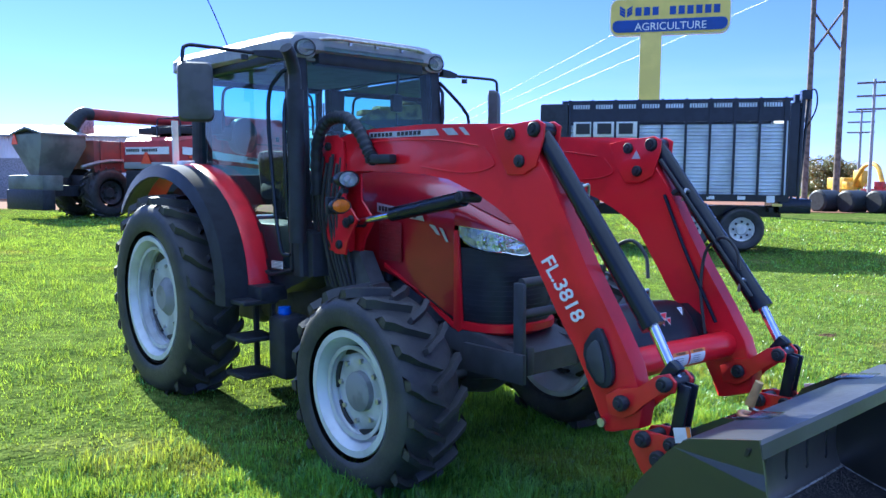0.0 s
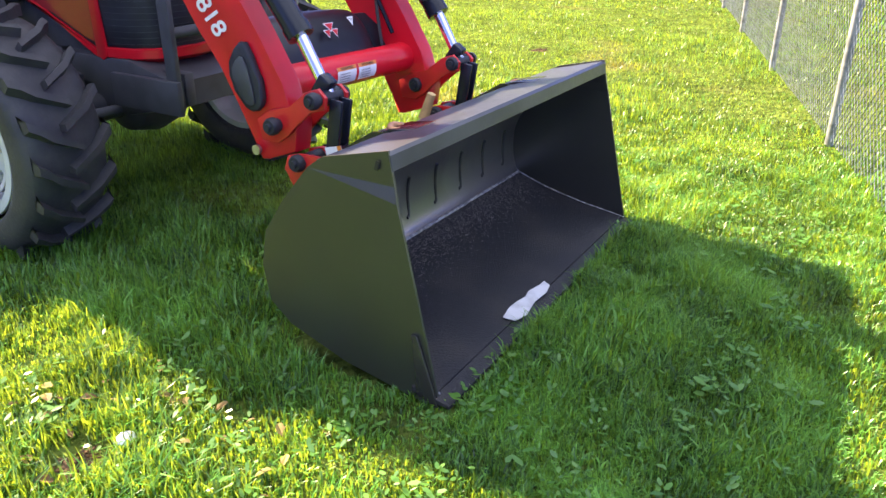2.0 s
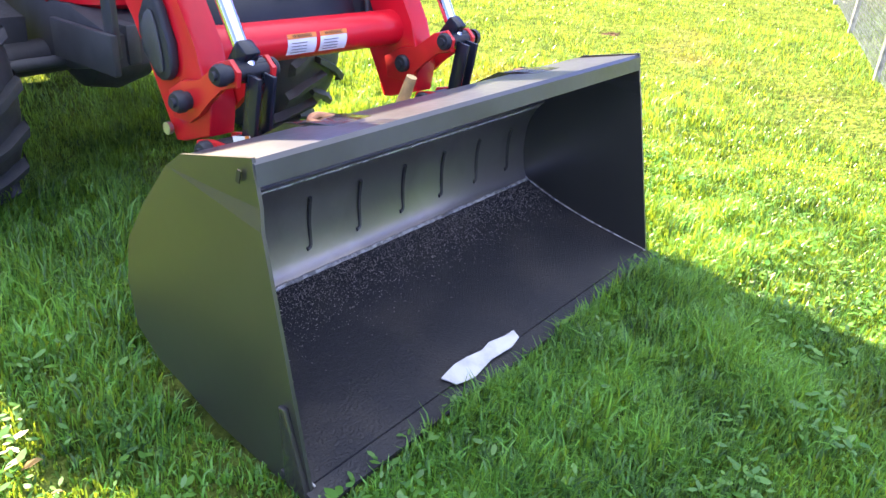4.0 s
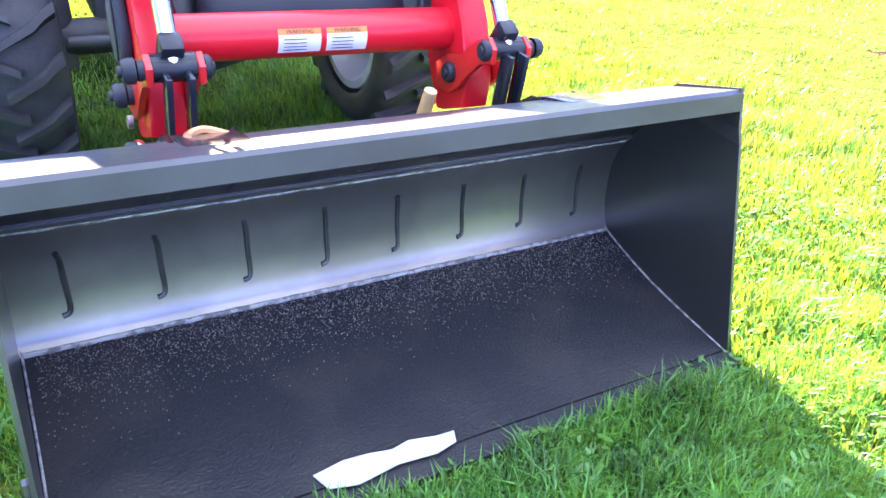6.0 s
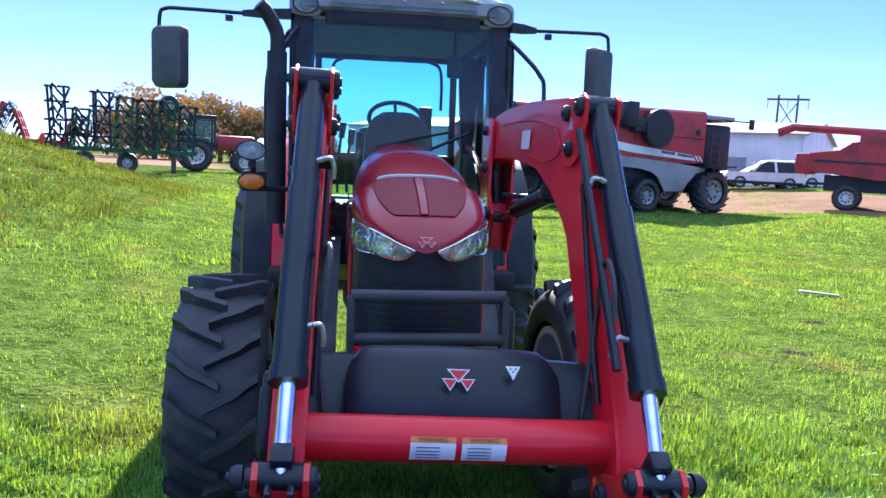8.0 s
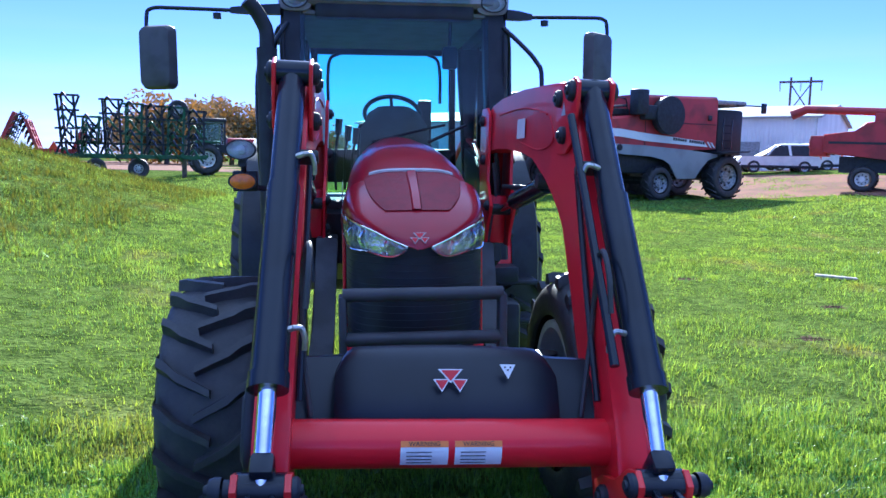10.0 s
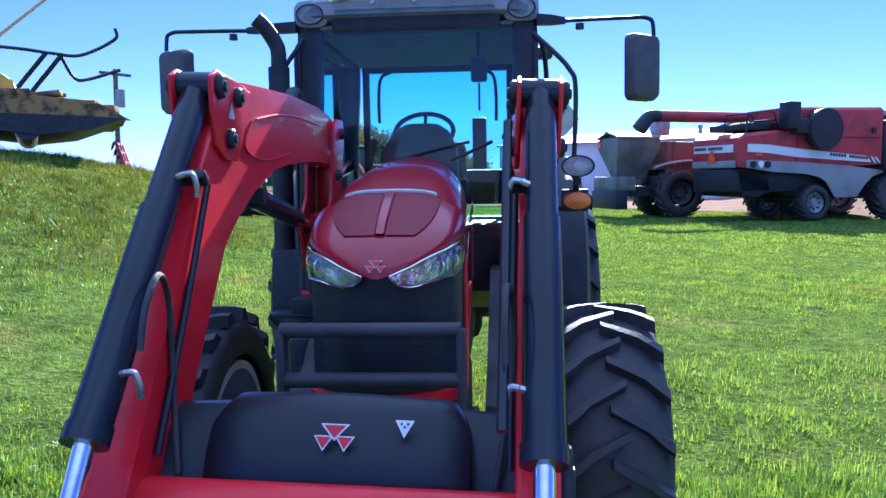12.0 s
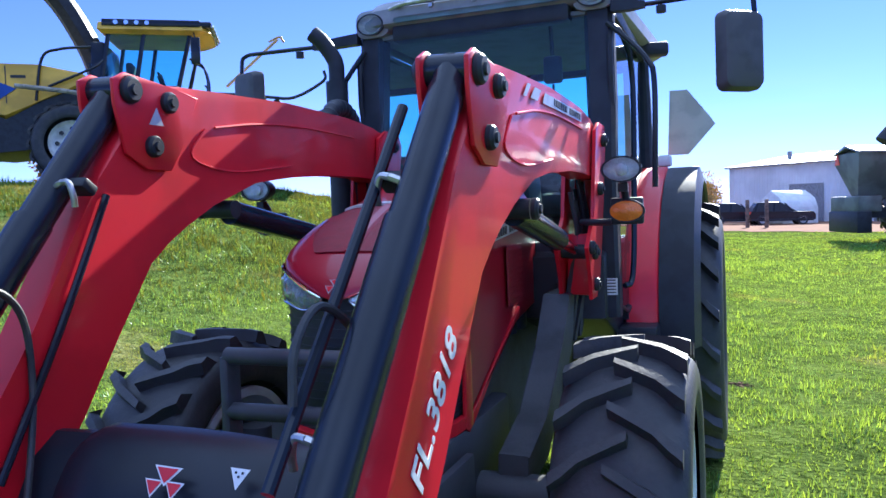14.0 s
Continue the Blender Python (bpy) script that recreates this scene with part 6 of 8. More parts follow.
# weld beads
bm = B()
for line in ([(-1.852, 0.178), (-1.852, 0.178)],):
    tube(bm, [(BX0 + 0.01 + (BX1 - BX0 - 0.02) * k / 60, -1.855 + 0.002 * math.sin(k * 2.3), 0.180) for k in range(61)], 0.007, 6, 1, False)
    tube(bm, [(BX0 + 0.01 + (BX1 - BX0 - 0.02) * k / 60, -1.868, 0.518 + 0.0015 * math.sin(k * 1.7)) for k in range(61)], 0.0055, 6, 1, False)
for x in (BX0 + 0.006, BX1 - 0.006):
    tube(bm, [(x, y - 0.012, z + 0.014) for y, z in INNER], 0.0032, 6, 3)
scatter(part("weld_bead", bm, material("weld_grey", (0.46, 0.45, 0.44), 0.5, metal=0.2, vary=0.3, scale=40, bump=0.4, bump_scale=300), bucket, "dull grey weld bead"))
bm = B()
for k in range(8):
    x = -0.832 + k * 0.2285
    tube(bm, [(x - 0.004, -1.828, 0.43), (x + 0.003, -1.817, 0.40), (x + 0.006, -1.812, 0.34), (x + 0.009, -1.815, 0.275), (x + 0.004, -1.819, 0.255), (x - 0.012, -1.822, 0.25)], 0.0075, 6, 3)
scatter(part("stitch_weld", bm, material("dark_satin_rib", (0.085, 0.082, 0.078), 0.35, metal=0.6, vary=0.15, scale=20, bump=0.2, bump_scale=120), bucket, "short vertical rib on the back"))
bm = B()
rng = random.Random(7)
for k in range(7500):
    t = abs(rng.gauss(0, 0.22))
    if t > 1:
        continue
    x, y = rng.uniform(BX0 + 0.03, BX1 - 0.03), -1.86 - t * 0.45
    z = 0.165 + (y + 1.85) * 0.235 + 0.014
    s = rng.uniform(0.001, 0.0036)
    q = pose(0, 0, 0, rng.uniform(0, 360), rng.uniform(0, 360), rng.uniform(0, 360))
    box(bm, (x, y, z), (s, s * 0.8, s * 0.6), q)
tagged(part("grit", bm, material("grey_grit", (0.22, 0.20, 0.18), 0.9, vary=0.3, scale=60), bucket, "scattered grey grit on the bucket floor", flat=True), kind="stuff")
for s in (-1, 1):
    bm = B()
    prism(bm, [(-1.98, 0.70), (-2.03, 0.742), (-2.12, 0.764), (-2.12, 0.772), (-2.02, 0.755), (-1.96, 0.74)], (0.50 - 0.07) * s, (0.50 + 0.07) * s, 0.003)
    part("hook_plate", bm, BUCKET, bucket, "black coupler hook plate")
    for dx in (-0.06, 0.09):
        bm = B()
        prism(bm, [(-1.86, 0.60), (-2.0, 0.72), (-2.03, 0.75), (-1.95, 0.74), (-1.82, 0.66), (-1.70, 0.42), (-1.72, 0.24), (-1.77, 0.22)], (0.49 + dx) * s - 0.006, (0.49 + dx) * s + 0.006)
        part("coupler_ear", bm, BUCKET, bucket, "black coupler ear")
# torn paper on the edge
bm = B()
rng = random.Random(11)
vs = []
pts = [(-0.42, -2.412), (-0.34, -2.40), (-0.28, -2.404), (-0.22, -2.414), (-0.17, -2.405), (-0.10, -2.418), (-0.05, -2.42), (-0.06, -2.45), (-0.12, -2.462), (-0.22, -2.455), (-0.33, -2.47), (-0.40, -2.455)]
ring_skin(bm, [[Vector((x, y, 0.062 + (y + 2.4) * 0.25 + z)) for x, y in pts] for z in (0, 0.003)])
tagged(part("paper_scrap", bm, PAPER, None, flat=True), "torn pale grey paper scrap lying on the bucket edge", "paper")
# ---- machines and buildings round the lawn ----
def far_wheel(parent, c, r, w, m, rim=RIM_WHITE, hub=0.55, lugs=0, label="black tyre on pale rim"):
    """A plain wheel with axis along m's x; c in m's frame."""
    mm = m @ Matrix.Translation(c)
    bm = B()
    if lugs:
        bm.free()
        bm = tyre_mesh(r, r * hub, w, lugs, r * 0.06, r * 0.055, False)
        bmesh.ops.transform(bm, matrix=mm, verts=bm.verts)
    else:
        lathe(bm, [(-w * 0.35, r * hub), (-w / 2, r * 0.72), (-w / 2, r * 0.88), (-w * 0.4, r * 0.97), (-w * 0.2, r), (w * 0.2, r), (w * 0.4, r * 0.97), (w / 2, r * 0.88), (w / 2, r * 0.72), (w * 0.35, r * hub)], 36, mm)
    tyre = part("wheel", bm, RUBBER, parent, label)
    for q in (-1, 1) if lugs else ():
        bm = B()
        tread_bar(bm, r, w, r * 0.06, r * 0.055, q, 0.0)
        bar = part("tread_bar", bm, RUBBER, tyre)
        for i in range(lugs):
            ob = bar if i == 0 else new("tread_bar", bar.data)
            ob.parent = tyre
            ob.matrix_basis = mm @ Matrix.Rotation((i + (0.5 if q > 0 else 0)) * math.tau / lugs, 4, "X")
    bm = B()
    for q in (-1, 1):
        lathe(bm, [(q * w * 0.36, r * hub * 1.03), (q * w * 0.42, r * hub), (q * w * 0.30, r * hub * 0.9), (q * w * 0.18, r * hub * 0.5), (q * w * 0.3, r * hub * 0.4), (q * w * 0.3, 0)], 28, mm)
    part("rim", bm, rim, tyre, "painted wheel rim")
    bm = B()
    for q in (-1, 1):
        for k in range(8):
            a = k * math.tau / 8
            p = mm @ Vector((q * w * 0.22, r * hub * 0.66 * math.cos(a), r * hub * 0.66 * math.sin(a)))
            d = (mm.to_3x3() @ Vector((q, 0, 0))).normalized()
            rod(bm, p - d * 0.01, p + d * 0.05, 0.03 * r / 0.5, None, 6)
    scatter(part("rim_bolt", bm, DECAL_BLACK, tyre, "dark rim bolt"))
    return tyre


def mpart(name, mat, parent, label, build, m, flat=False):
    """A part built in a local frame and moved to m."""
    bm = B()
    build(bm)
    bmesh.ops.transform(bm, matrix=m, verts=bm.verts)
    return part(name, bm, mat, parent, label, flat)


def frame_at(x, y, heading, dz=0.0):
    """Local frame on the ground: x to the machine's side, y along its heading (degrees from +x)."""
    return pose(x, y, ground_z(x, y) + dz, 0, 0, heading - 90)


# --- forage trailer: local y runs along its length, x across; near side at x = 0
T0, T1 = Vector((14.95, 4.75, 0)), Vector((11.75, 9.65, 0))
tm = pose(T0.x, T0.y, 0.08, 0, 0, math.degrees(math.atan2(T1.y - T0.y, T1.x - T0.x)) - 90)
TL = (T1 - T0).length
trailer = thing("forage_trailer", "silver corrugated forage trailer with black frame on grass", "trailer")
TZ0, TZ1, TZ2 = 1.32, 3.08, 3.58
def build_wall(side):
    def f(bm):
        n = int((TZ1 - TZ0) / 0.085)
        pts = []
        for k in range(n):
            z = TZ0 + k * 0.085
            pts += [(0.0, z), (0.022, z + 0.02), (0.022, z + 0.06), (0.0, z + 0.08)]
        ring_skin(bm, [[Vector((side + a * (1 if side > 0 else -1) * -1, y, z)) for a, z in pts] for y in (0.1, TL - 0.75)], closed=False, caps=False)
    return f
mpart("side_panel", ALU, trailer, "silver corrugated side panel", build_wall(0.0), tm, True)
mpart("side_panel", ALU, trailer, "silver corrugated side panel", build_wall(2.35), tm, True)
for side in (0.0, 2.35):
    o = -0.05 if side == 0 else 0.05
    for k in range(10):
        mpart("post", BLACK, trailer, "black upright post", lambda bm, k=k: box(bm, (side + o, 0.1 + k * (TL - 0.85) / 9, (TZ0 + TZ2) / 2), (0.07, 0.055, TZ2 - TZ0 + 0.1)), tm)
    mpart("bottom_rail", BLACK, trailer, "black bottom rail", lambda bm: box(bm, (side, TL / 2 - 0.3, TZ0 - 0.06), (0.12, TL - 0.5, 0.16)), tm)
    mpart("top_rail", BLACK, trailer, "black top rail", lambda bm: box(bm, (side, TL / 2 - 0.3, TZ2), (0.08, TL - 0.5, 0.07)), tm)
    mpart("mid_rail", BLACK, trailer, "black upper band", lambda bm: box(bm, (side + o * 0.2, TL / 2 - 0.35, TZ1 + 0.23), (0.03, TL - 0.7, 0.46)), tm)
    for k in range(9):
        mpart("vent_panel", ALU, trailer, "pale slotted vent panel", lambda bm, k=k: [box(bm, (side + o * 0.6, 0.1 + (k + 0.5) * (TL - 0.85) / 9 + q * 0.06, TZ2 - 0.12), (0.02, 0.04, 0.10)) for q in range(-3, 4)], tm, True)
mpart("front_wall", PLASTIC, trailer, "dark front hood", lambda bm: box(bm, (1.17, TL - 0.36, 2.55), (2.5, 0.72, 2.0), None, 0.06), tm)
mpart("floor", PLASTIC, trailer, "dark trailer floor", lambda bm: box(bm, (1.17, TL / 2, TZ0 - 0.10), (2.3, TL, 0.1)), tm)
mpart("rear_gate", ALU, trailer, "silver rear gate", lambda bm: box(bm, (1.17, 0.05, 2.35), (2.3, 0.06, 2.1)), tm)
scatter(mpart("chassis", BLACK, trailer, "black steel chassis", lambda bm: [box(bm, (x, TL / 2, 0.92), (0.12, TL, 0.26)) for x in (0.7, 1.65)] + [box(bm, (1.17, y, 0.98), (2.1, 0.1, 0.12)) for y in (0.3, 1.6, 3.0, 4.4, 5.3)], tm))
for x in (0.1, 1.0):
    mpart("gate_cylinder", BLACK, trailer, "black folding gate arm with hoses", lambda bm: [rod(bm, (x, -0.25, 1.3), (x, -0.30, 3.6), 0.05), rod(bm, (x + 0.16, -0.3, 1.2), (x + 0.16, -0.45, 3.75), 0.035), box(bm, (x + 0.08, -0.36, 3.68), (0.3, 0.22, 0.22)), tube(bm, [(x, -0.3, 3.7), (x + 0.05, -0.55, 3.8), (x + 0.1, -0.6, 3.4), (x + 0.1, -0.4, 2.9)], 0.02, 6), box(bm, (x, -0.12, 2.4), (0.08, 0.2, 2.2))], tm)
mpart("rear_bumper", BLACK, trailer, "black rear conveyor frame", lambda bm: box(bm, (1.17, -0.2, 1.08), (2.4, 0.7, 0.35), None, 0.03), tm)
for y, lab in ((0.95, 0), (2.15, 0), (4.95, 0)):
    for x in (0.18, 2.17):
        far_wheel(trailer, (x, y, 0.5), 0.52, 0.38, tm, label="black flotation tyre on white rim")
mpart("lettering_panel", DECAL_WHITE, trailer, "pale panel behind the lettering", lambda bm: box(bm, (-0.065, TL - 1.62, TZ1 - 0.17), (0.01, 1.55, 0.36)), tm, True)
for k in range(3):
    mpart("lettering_bar", DECAL_BLACK, trailer, "solid black block in place of lettering", lambda bm: box(bm, (-0.09, TL - 1.08 - k * 0.52, TZ1 - 0.16), (0.02, 0.34, 0.26)), tm, True)
mpart("reflector", SIGN_YELLOW, trailer, "small yellow reflectors", lambda bm: [box(bm, (-0.07, y, TZ0 - 0.22), (0.01, 0.22, 0.06)) for y in (0.2,)], tm, True)
scatter(mpart("sticker", DECAL_WHITE, trailer, "white stickers on the rail", lambda bm: [box(bm, (-0.07, y, z), (0.01, 0.18, h)) for y, z, h in ((0.35, TZ0 - 0.08, 0.16), (1.0, TZ0 - 0.06, 0.08), (1.7, TZ0 - 0.06, 0.08), (2.4, TZ0 - 0.06, 0.08))], tm, True))

# --- roadside sign
sm = pose(-3.29 + 36 * math.sin(radians(58.0)), -3.35 + 36 * math.cos(radians(58.0)), 0, 0, 0, -58.0 + 1)
sign = thing("roadside_sign", "tall yellow roadside sign board on a square pole", "sign")
mpart("pole", SIGN_YELLOW, sign, "pale yellow square pole", lambda bm: box(bm, (-0.75, 0, 4.15), (0.92, 0.5, 8.3), None, 0.02), sm)
def sign_board(bm, w, z0, z1, y0, y1, r=0.35):
    pts = []
    for cx, cz, a0 in ((w / 2 - r, z1 - r, 0), (-w / 2 + r, z1 - r, 90), (-w / 2 + r, z0 + r, 180), (w / 2 - r, z0 + r, 270)):
        for k in range(6):
            a = radians(a0 + k * 18)
            x = cx + r * math.cos(a)
            pts.append((x, cz + r * math.sin(a) + 0.10 * (2 * x / w) ** 2 * (1 if cz > (z0 + z1) / 2 else 1)))
    ring_skin(bm, [[Vector((x, y, z)) for x, z in pts] for y in (y0, y1)])
mpart("board", SIGN_YELLOW, sign, "yellow rounded sign board", lambda bm: sign_board(bm, 5.0, 8.2, 9.7, -0.2, 0.2), sm, True)
mpart("board_band", BLUE, sign, "blue lower band", lambda bm: sign_board(bm, 4.84, 8.27, 8.80, -0.225, -0.20, 0.24), sm, True)
mpart("board_edge", DECAL_WHITE, sign, "pale edge of the board", lambda bm: sign_board(bm, 5.1, 8.14, 9.76, -0.12, 0.12, 0.37), sm, True)
scatter(mpart("lettering_bar", BLUE, sign, "dark blue bars in place of the name", lambda bm: [box(bm, (-1.32 + k * 0.365, -0.215, 9.24), (0.26, 0.02, 0.36)) for k in range(10) if k != 3], sm, True))
words("sign_word", "AGRICULTURE", 0.46, DECAL_WHITE, sign, sm @ pose(0.05, -0.235, 8.56, 90, 0, 0), 0.004, "white lower lettering")
mpart("leaf_mark", BLUE, sign, "dark blue leaf shape", lambda bm: [prism(bm, [(-1.85 + s * 0.04, 9.0 + k * 0.13), (-1.85 + s * 0.27, 9.14 + k * 0.13), (-1.85 + s * 0.27, 9.25 + k * 0.13), (-1.85 + s * 0.04, 9.11 + k * 0.13)], -0.222, -0.205, axis="y") for s in (-1, 1) for k in range(3)], sm, True)

# --- power poles
def h_frame(at, heading, h, gap, name_label):
    p = thing("power_pole", name_label, "power pole")
    m = pose(*at, 0, 0, heading)
    for x in (-gap / 2, gap / 2):
        mpart("pole", WOOD, p, "weathered wooden pole", lambda bm, x=x: rod(bm, (x, 0, -0.3), (x, 0, h), 0.20 if h > 14 else 0.16, 0.13, 12), m)
    mpart("brace", WOOD, p, "crossed timber braces", lambda bm: [rod(bm, (q * gap / 2, 0.1 * q, h * 0.515), (-q * gap / 2, 0.1 * q, h * 0.655), 0.07) for q in (-1, 1)] if h > 14 else [rod(bm, (-gap / 2, 0.1, h * 0.66), (gap / 2, 0.1, h * 0.93), 0.07), rod(bm, (gap / 2, -0.1, h * 0.66), (-gap / 2, -0.1, h * 0.93), 0.07)], m)
    mpart("crossarm", WOOD, p, "timber crossarm", lambda bm: box(bm, (0, 0, h * 0.955), (gap * 2.2, 0.2, 0.25)), m)
    for x in (-gap * 1.05, 0, gap * 1.05):
        mpart("insulator", GALV, p, "hanging insulator string", lambda bm, x=x: [rod(bm, (x, 0, h * 0.95 - k * 0.16), (x, 0, h * 0.95 - k * 0.16 - 0.1), 0.11, 0.05, 8) for k in range(7)], m)
    return p


h_frame((-3.29 + 52 * math.sin(radians(68.1)), -3.35 + 52 * math.cos(radians(68.1)), 0), -68, 18.5, 1.70, "tall wooden double pole with crossed braces")
h_frame((-0.2 + 105 * math.sin(radians(31.3)), -3.4 + 105 * math.cos(radians(31.3)), 0), -31, 12.2, 2.2, "distant wooden double pole with crossarm")
for az, d, h, x0, y0 in ((-26.2, 45, 7.0, 0, -3.3),):
    p = thing("utility_pole", "wooden utility pole with a transformer", "utility pole")
    m = frame_at(x0 + d * math.sin(radians(az)), y0 + d * math.cos(radians(az)), 60)
    mpart("pole", WOOD, p, "weathered wooden pole", lambda bm: rod(bm, (0, 0, -0.3), (0, 0, h), 0.16, 0.12, 12), m)
    mpart("crossarm", WOOD, p, "short timber crossarm", lambda bm: box(bm, (0, 0, h - 0.25), (0.14, 1.8, 0.14)), m)
    mpart("transformer", GALV, p, "grey can transformer", lambda bm: rod(bm, (0.35, 0, h - 2.0), (0.35, 0, h - 1.1), 0.26, 0.26, 16), m)
for az, d, h in ((70.95, 75, 10.7), (70.3, 95, 10.0)):
    p = thing("utility_pole", "distant pole with several crossarms", "utility pole")
    m = pose(-3.33 + d * math.sin(radians(az)), -3.36 + d * math.cos(radians(az)), 0, 0, 0, -az)
    mpart("pole", GALV, p, "grey pole", lambda bm: rod(bm, (0, 0, -0.3), (0, 0, h), 0.17, 0.12, 12), m)
    for k in range(3):
        mpart("crossarm", WOOD, p, "timber crossarm", lambda bm: box(bm, (0, 0, h - 0.3 - k * 1.1), (2.6, 0.15, 0.15)), m)
cable = thing("overhead_cables", "thin pale overhead cables crossing the sky", "cables")
for k in range(3):
    bm = B()
    a, b = Vector((25.2, 2.0, 10.6 + 1.15 * k)), Vector((177.8, 236.9, 10.6 + 1.15 * k))
    tube(bm, [a.lerp(b, t) - Vector((0, 0, 1.3 * math.sin(t * math.pi))) for t in np.linspace(0, 1, 9)], 0.014, 5, 2)
    part("cable", bm, GALV, cable, "sagging cable")

# --- chain link fence
F0, FD = Vector((3.02, -3.21, 0)), Vector((0.959, 0.284, 0)).normalized()
fence = thing("chain_link_fence", "grey chain link fence with steel posts and barbed wire", "fence")
FH = 1.85


def fence_foot(s):
    p = F0 + FD * s
    return Vector((p.x, p.y, ground_z(p.x, p.y)))


for k in range(-1, 16):
    p = fence_foot(2.75 * k)
    bm = B()
    rod(bm, p - Vector((0, 0, 0.1)), p + Vector((0, 0, FH + 0.02)), 0.030, None, 12)
    rod(bm, p + Vector((0, 0, FH)), p + Vector((0.12, -0.22, FH + 0.28)), 0.018, None, 8)
    part("post", bm, GALV, fence, "round steel fence post")
s0, s1 = -2.75, 2.75 * 15
bm = B()
tube(bm, [fence_foot(2.75 * k) + Vector((0, 0, FH)) for k in range(-1, 16)], 0.020, 8, 1, False)
part("top_rail", bm, GALV, fence, "steel top rail")
nrm = Vector((FD.y, -FD.x, 0))
def wire_mesh(name, a, b, pitch, thick):
    """Woven wires from a to b metres along the fence, as crossing slanted strips."""
    verts, faces = [], []
    h = FH - 0.06
    n = int((b - a) / pitch)
    for k in range(-int(h / pitch), n):
        for sgn in (1, -1):
            u0 = a + k * pitch
            u1 = u0 + h
            z0, z1 = (0.04, 0.04 + h) if sgn > 0 else (0.04 + h, 0.04)
            if u0 < a:
                z0 += (a - u0) * sgn
                u0 = a
            if u1 > b:
                z1 -= (u1 - b) * sgn
                u1 = b
            for off in ((nrm * thick, Vector((0, 0, 0))), (Vector((0, 0, thick)), Vector((0, 0, 0)))):
                i = len(verts)
                p0, p1 = fence_foot(u0) + Vector((0, 0, z0)), fence_foot(u1) + Vector((0, 0, z1))
                verts += [p0 - off[0] / 2, p0 + off[0] / 2, p1 + off[0] / 2, p1 - off[0] / 2]
                faces.append((i, i + 1, i + 2, i + 3))
    me = bpy.data.meshes.new(name)
    me.from_pydata([tuple(v) for v in verts], [], faces)
    me.materials.append(GALV)
    ob = new(name, me)
    ob.parent = fence
    return tagged(ob, "woven grey wire mesh", kind="stuff")
wire_mesh("wire_mesh", s0, 14.0, 0.075, 0.0042)
wire_mesh("wire_mesh", 14.0, s1, 0.14, 0.008)
for k in range(3):
    bm = B()
    q = Vector((0.04 * (k + 1), -0.073 * (k + 1), FH + 0.093 * (k + 1)))
    tube(bm, [fence_foot(2.75 * i) + q for i in range(-1, 16)], 0.004, 5, 1, False)
    part("barbed_wire", bm, GALV, fence, "thin barbed wire strand")

# --- red combine harvester: rear wheel at (12.4, 27.1), front wheel at (15.8, 28.7)
cm = frame_at(12.74, 27.72, 21.95) @ Matrix.Scale(1.08, 4)
combine = thing("combine_harvester", "red and grey combine harvester parked on the lawn edge", "combine")
CG = material("grey_body_panel", (0.30, 0.31, 0.32), 0.5, vary=0.1, scale=1.0)
# local: y forward from the rear axle, near side at x = 0, far side at x = -2.9
def combine_shell(bm):
    """Rear hood with rounded corners, stepping up to the grain tank."""
    rings = []
    for y, z0, z1, inset in ((-3.36, 2.05, 2.75, 0.30), (-3.30, 1.95, 2.95, 0.16), (-3.10, 1.90, 3.07, 0.04), (-2.7, 1.90, 3.13, 0.0), (-1.40, 1.85, 3.26, 0.0), (-1.39, 1.85, 4.02, 0.02), (2.90, 2.05, 4.14, 0.02), (2.95, 2.08, 4.12, 0.05)):
        r = 0.10
        rings.append([Vector((x, y, z)) for x, z in ((-2.9 + inset, z0), (-2.9 + inset, z1 - r), (-2.9 + inset + r, z1), (-inset - r, z1), (-inset, z1 - r), (-inset, z0))])
    ring_skin(bm, rings)
mpart("body", RED_OLD, combine, "faded red upper body and grain tank", combine_shell, cm)
for x0, x1 in ((0.0, 0.05), (-2.95, -2.9)):
    mpart("lower_panel", CG, combine, "grey moulded lower side panel", lambda bm: prism(bm, [(-3.10, 2.16), (-1.0, 2.12), (1.5, 1.98), (2.95, 1.84), (3.0, 1.74), (2.45, 1.62), (2.05, 1.25), (1.8, 0.86), (0.78, 0.84), (0.60, 1.10), (0.36, 1.44), (0.05, 1.60), (-0.6, 1.70), (-2.0, 1.76), (-3.10, 1.90)], x0, x1, 0.02), cm)
mpart("rear_panel", CG, combine, "grey lower rear panel", lambda bm: box(bm, (-1.45, -3.33, 2.03), (2.4, 0.12, 0.26), None, 0.04), cm)
mpart("stripe", DECAL_WHITE, combine, "pale side stripe", lambda bm: prism(bm, [(-3.06, 2.72), (-2.2, 2.71), (-0.9, 2.58), (2.2, 2.35), (2.42, 2.12), (-0.9, 2.28), (-2.2, 2.42), (-3.06, 2.45)], 0.004, 0.022), cm, True)
mpart("stripe", DECAL_WHITE, combine, "pale rear stripe", lambda bm: box(bm, (-1.45, -3.37, 2.58), (2.2, 0.03, 0.27)), cm, True)
for k in range(2):
    mpart("stripe_tip", DECAL_WHITE, combine, "pale slanted stripe", lambda bm: prism(bm, [(2.36 + k * 0.2, 2.34 - k * 0.02), (2.46 + k * 0.2, 2.33 - k * 0.02), (2.66 + k * 0.2, 2.10), (2.56 + k * 0.2, 2.11)], 0.004, 0.022), cm, True)
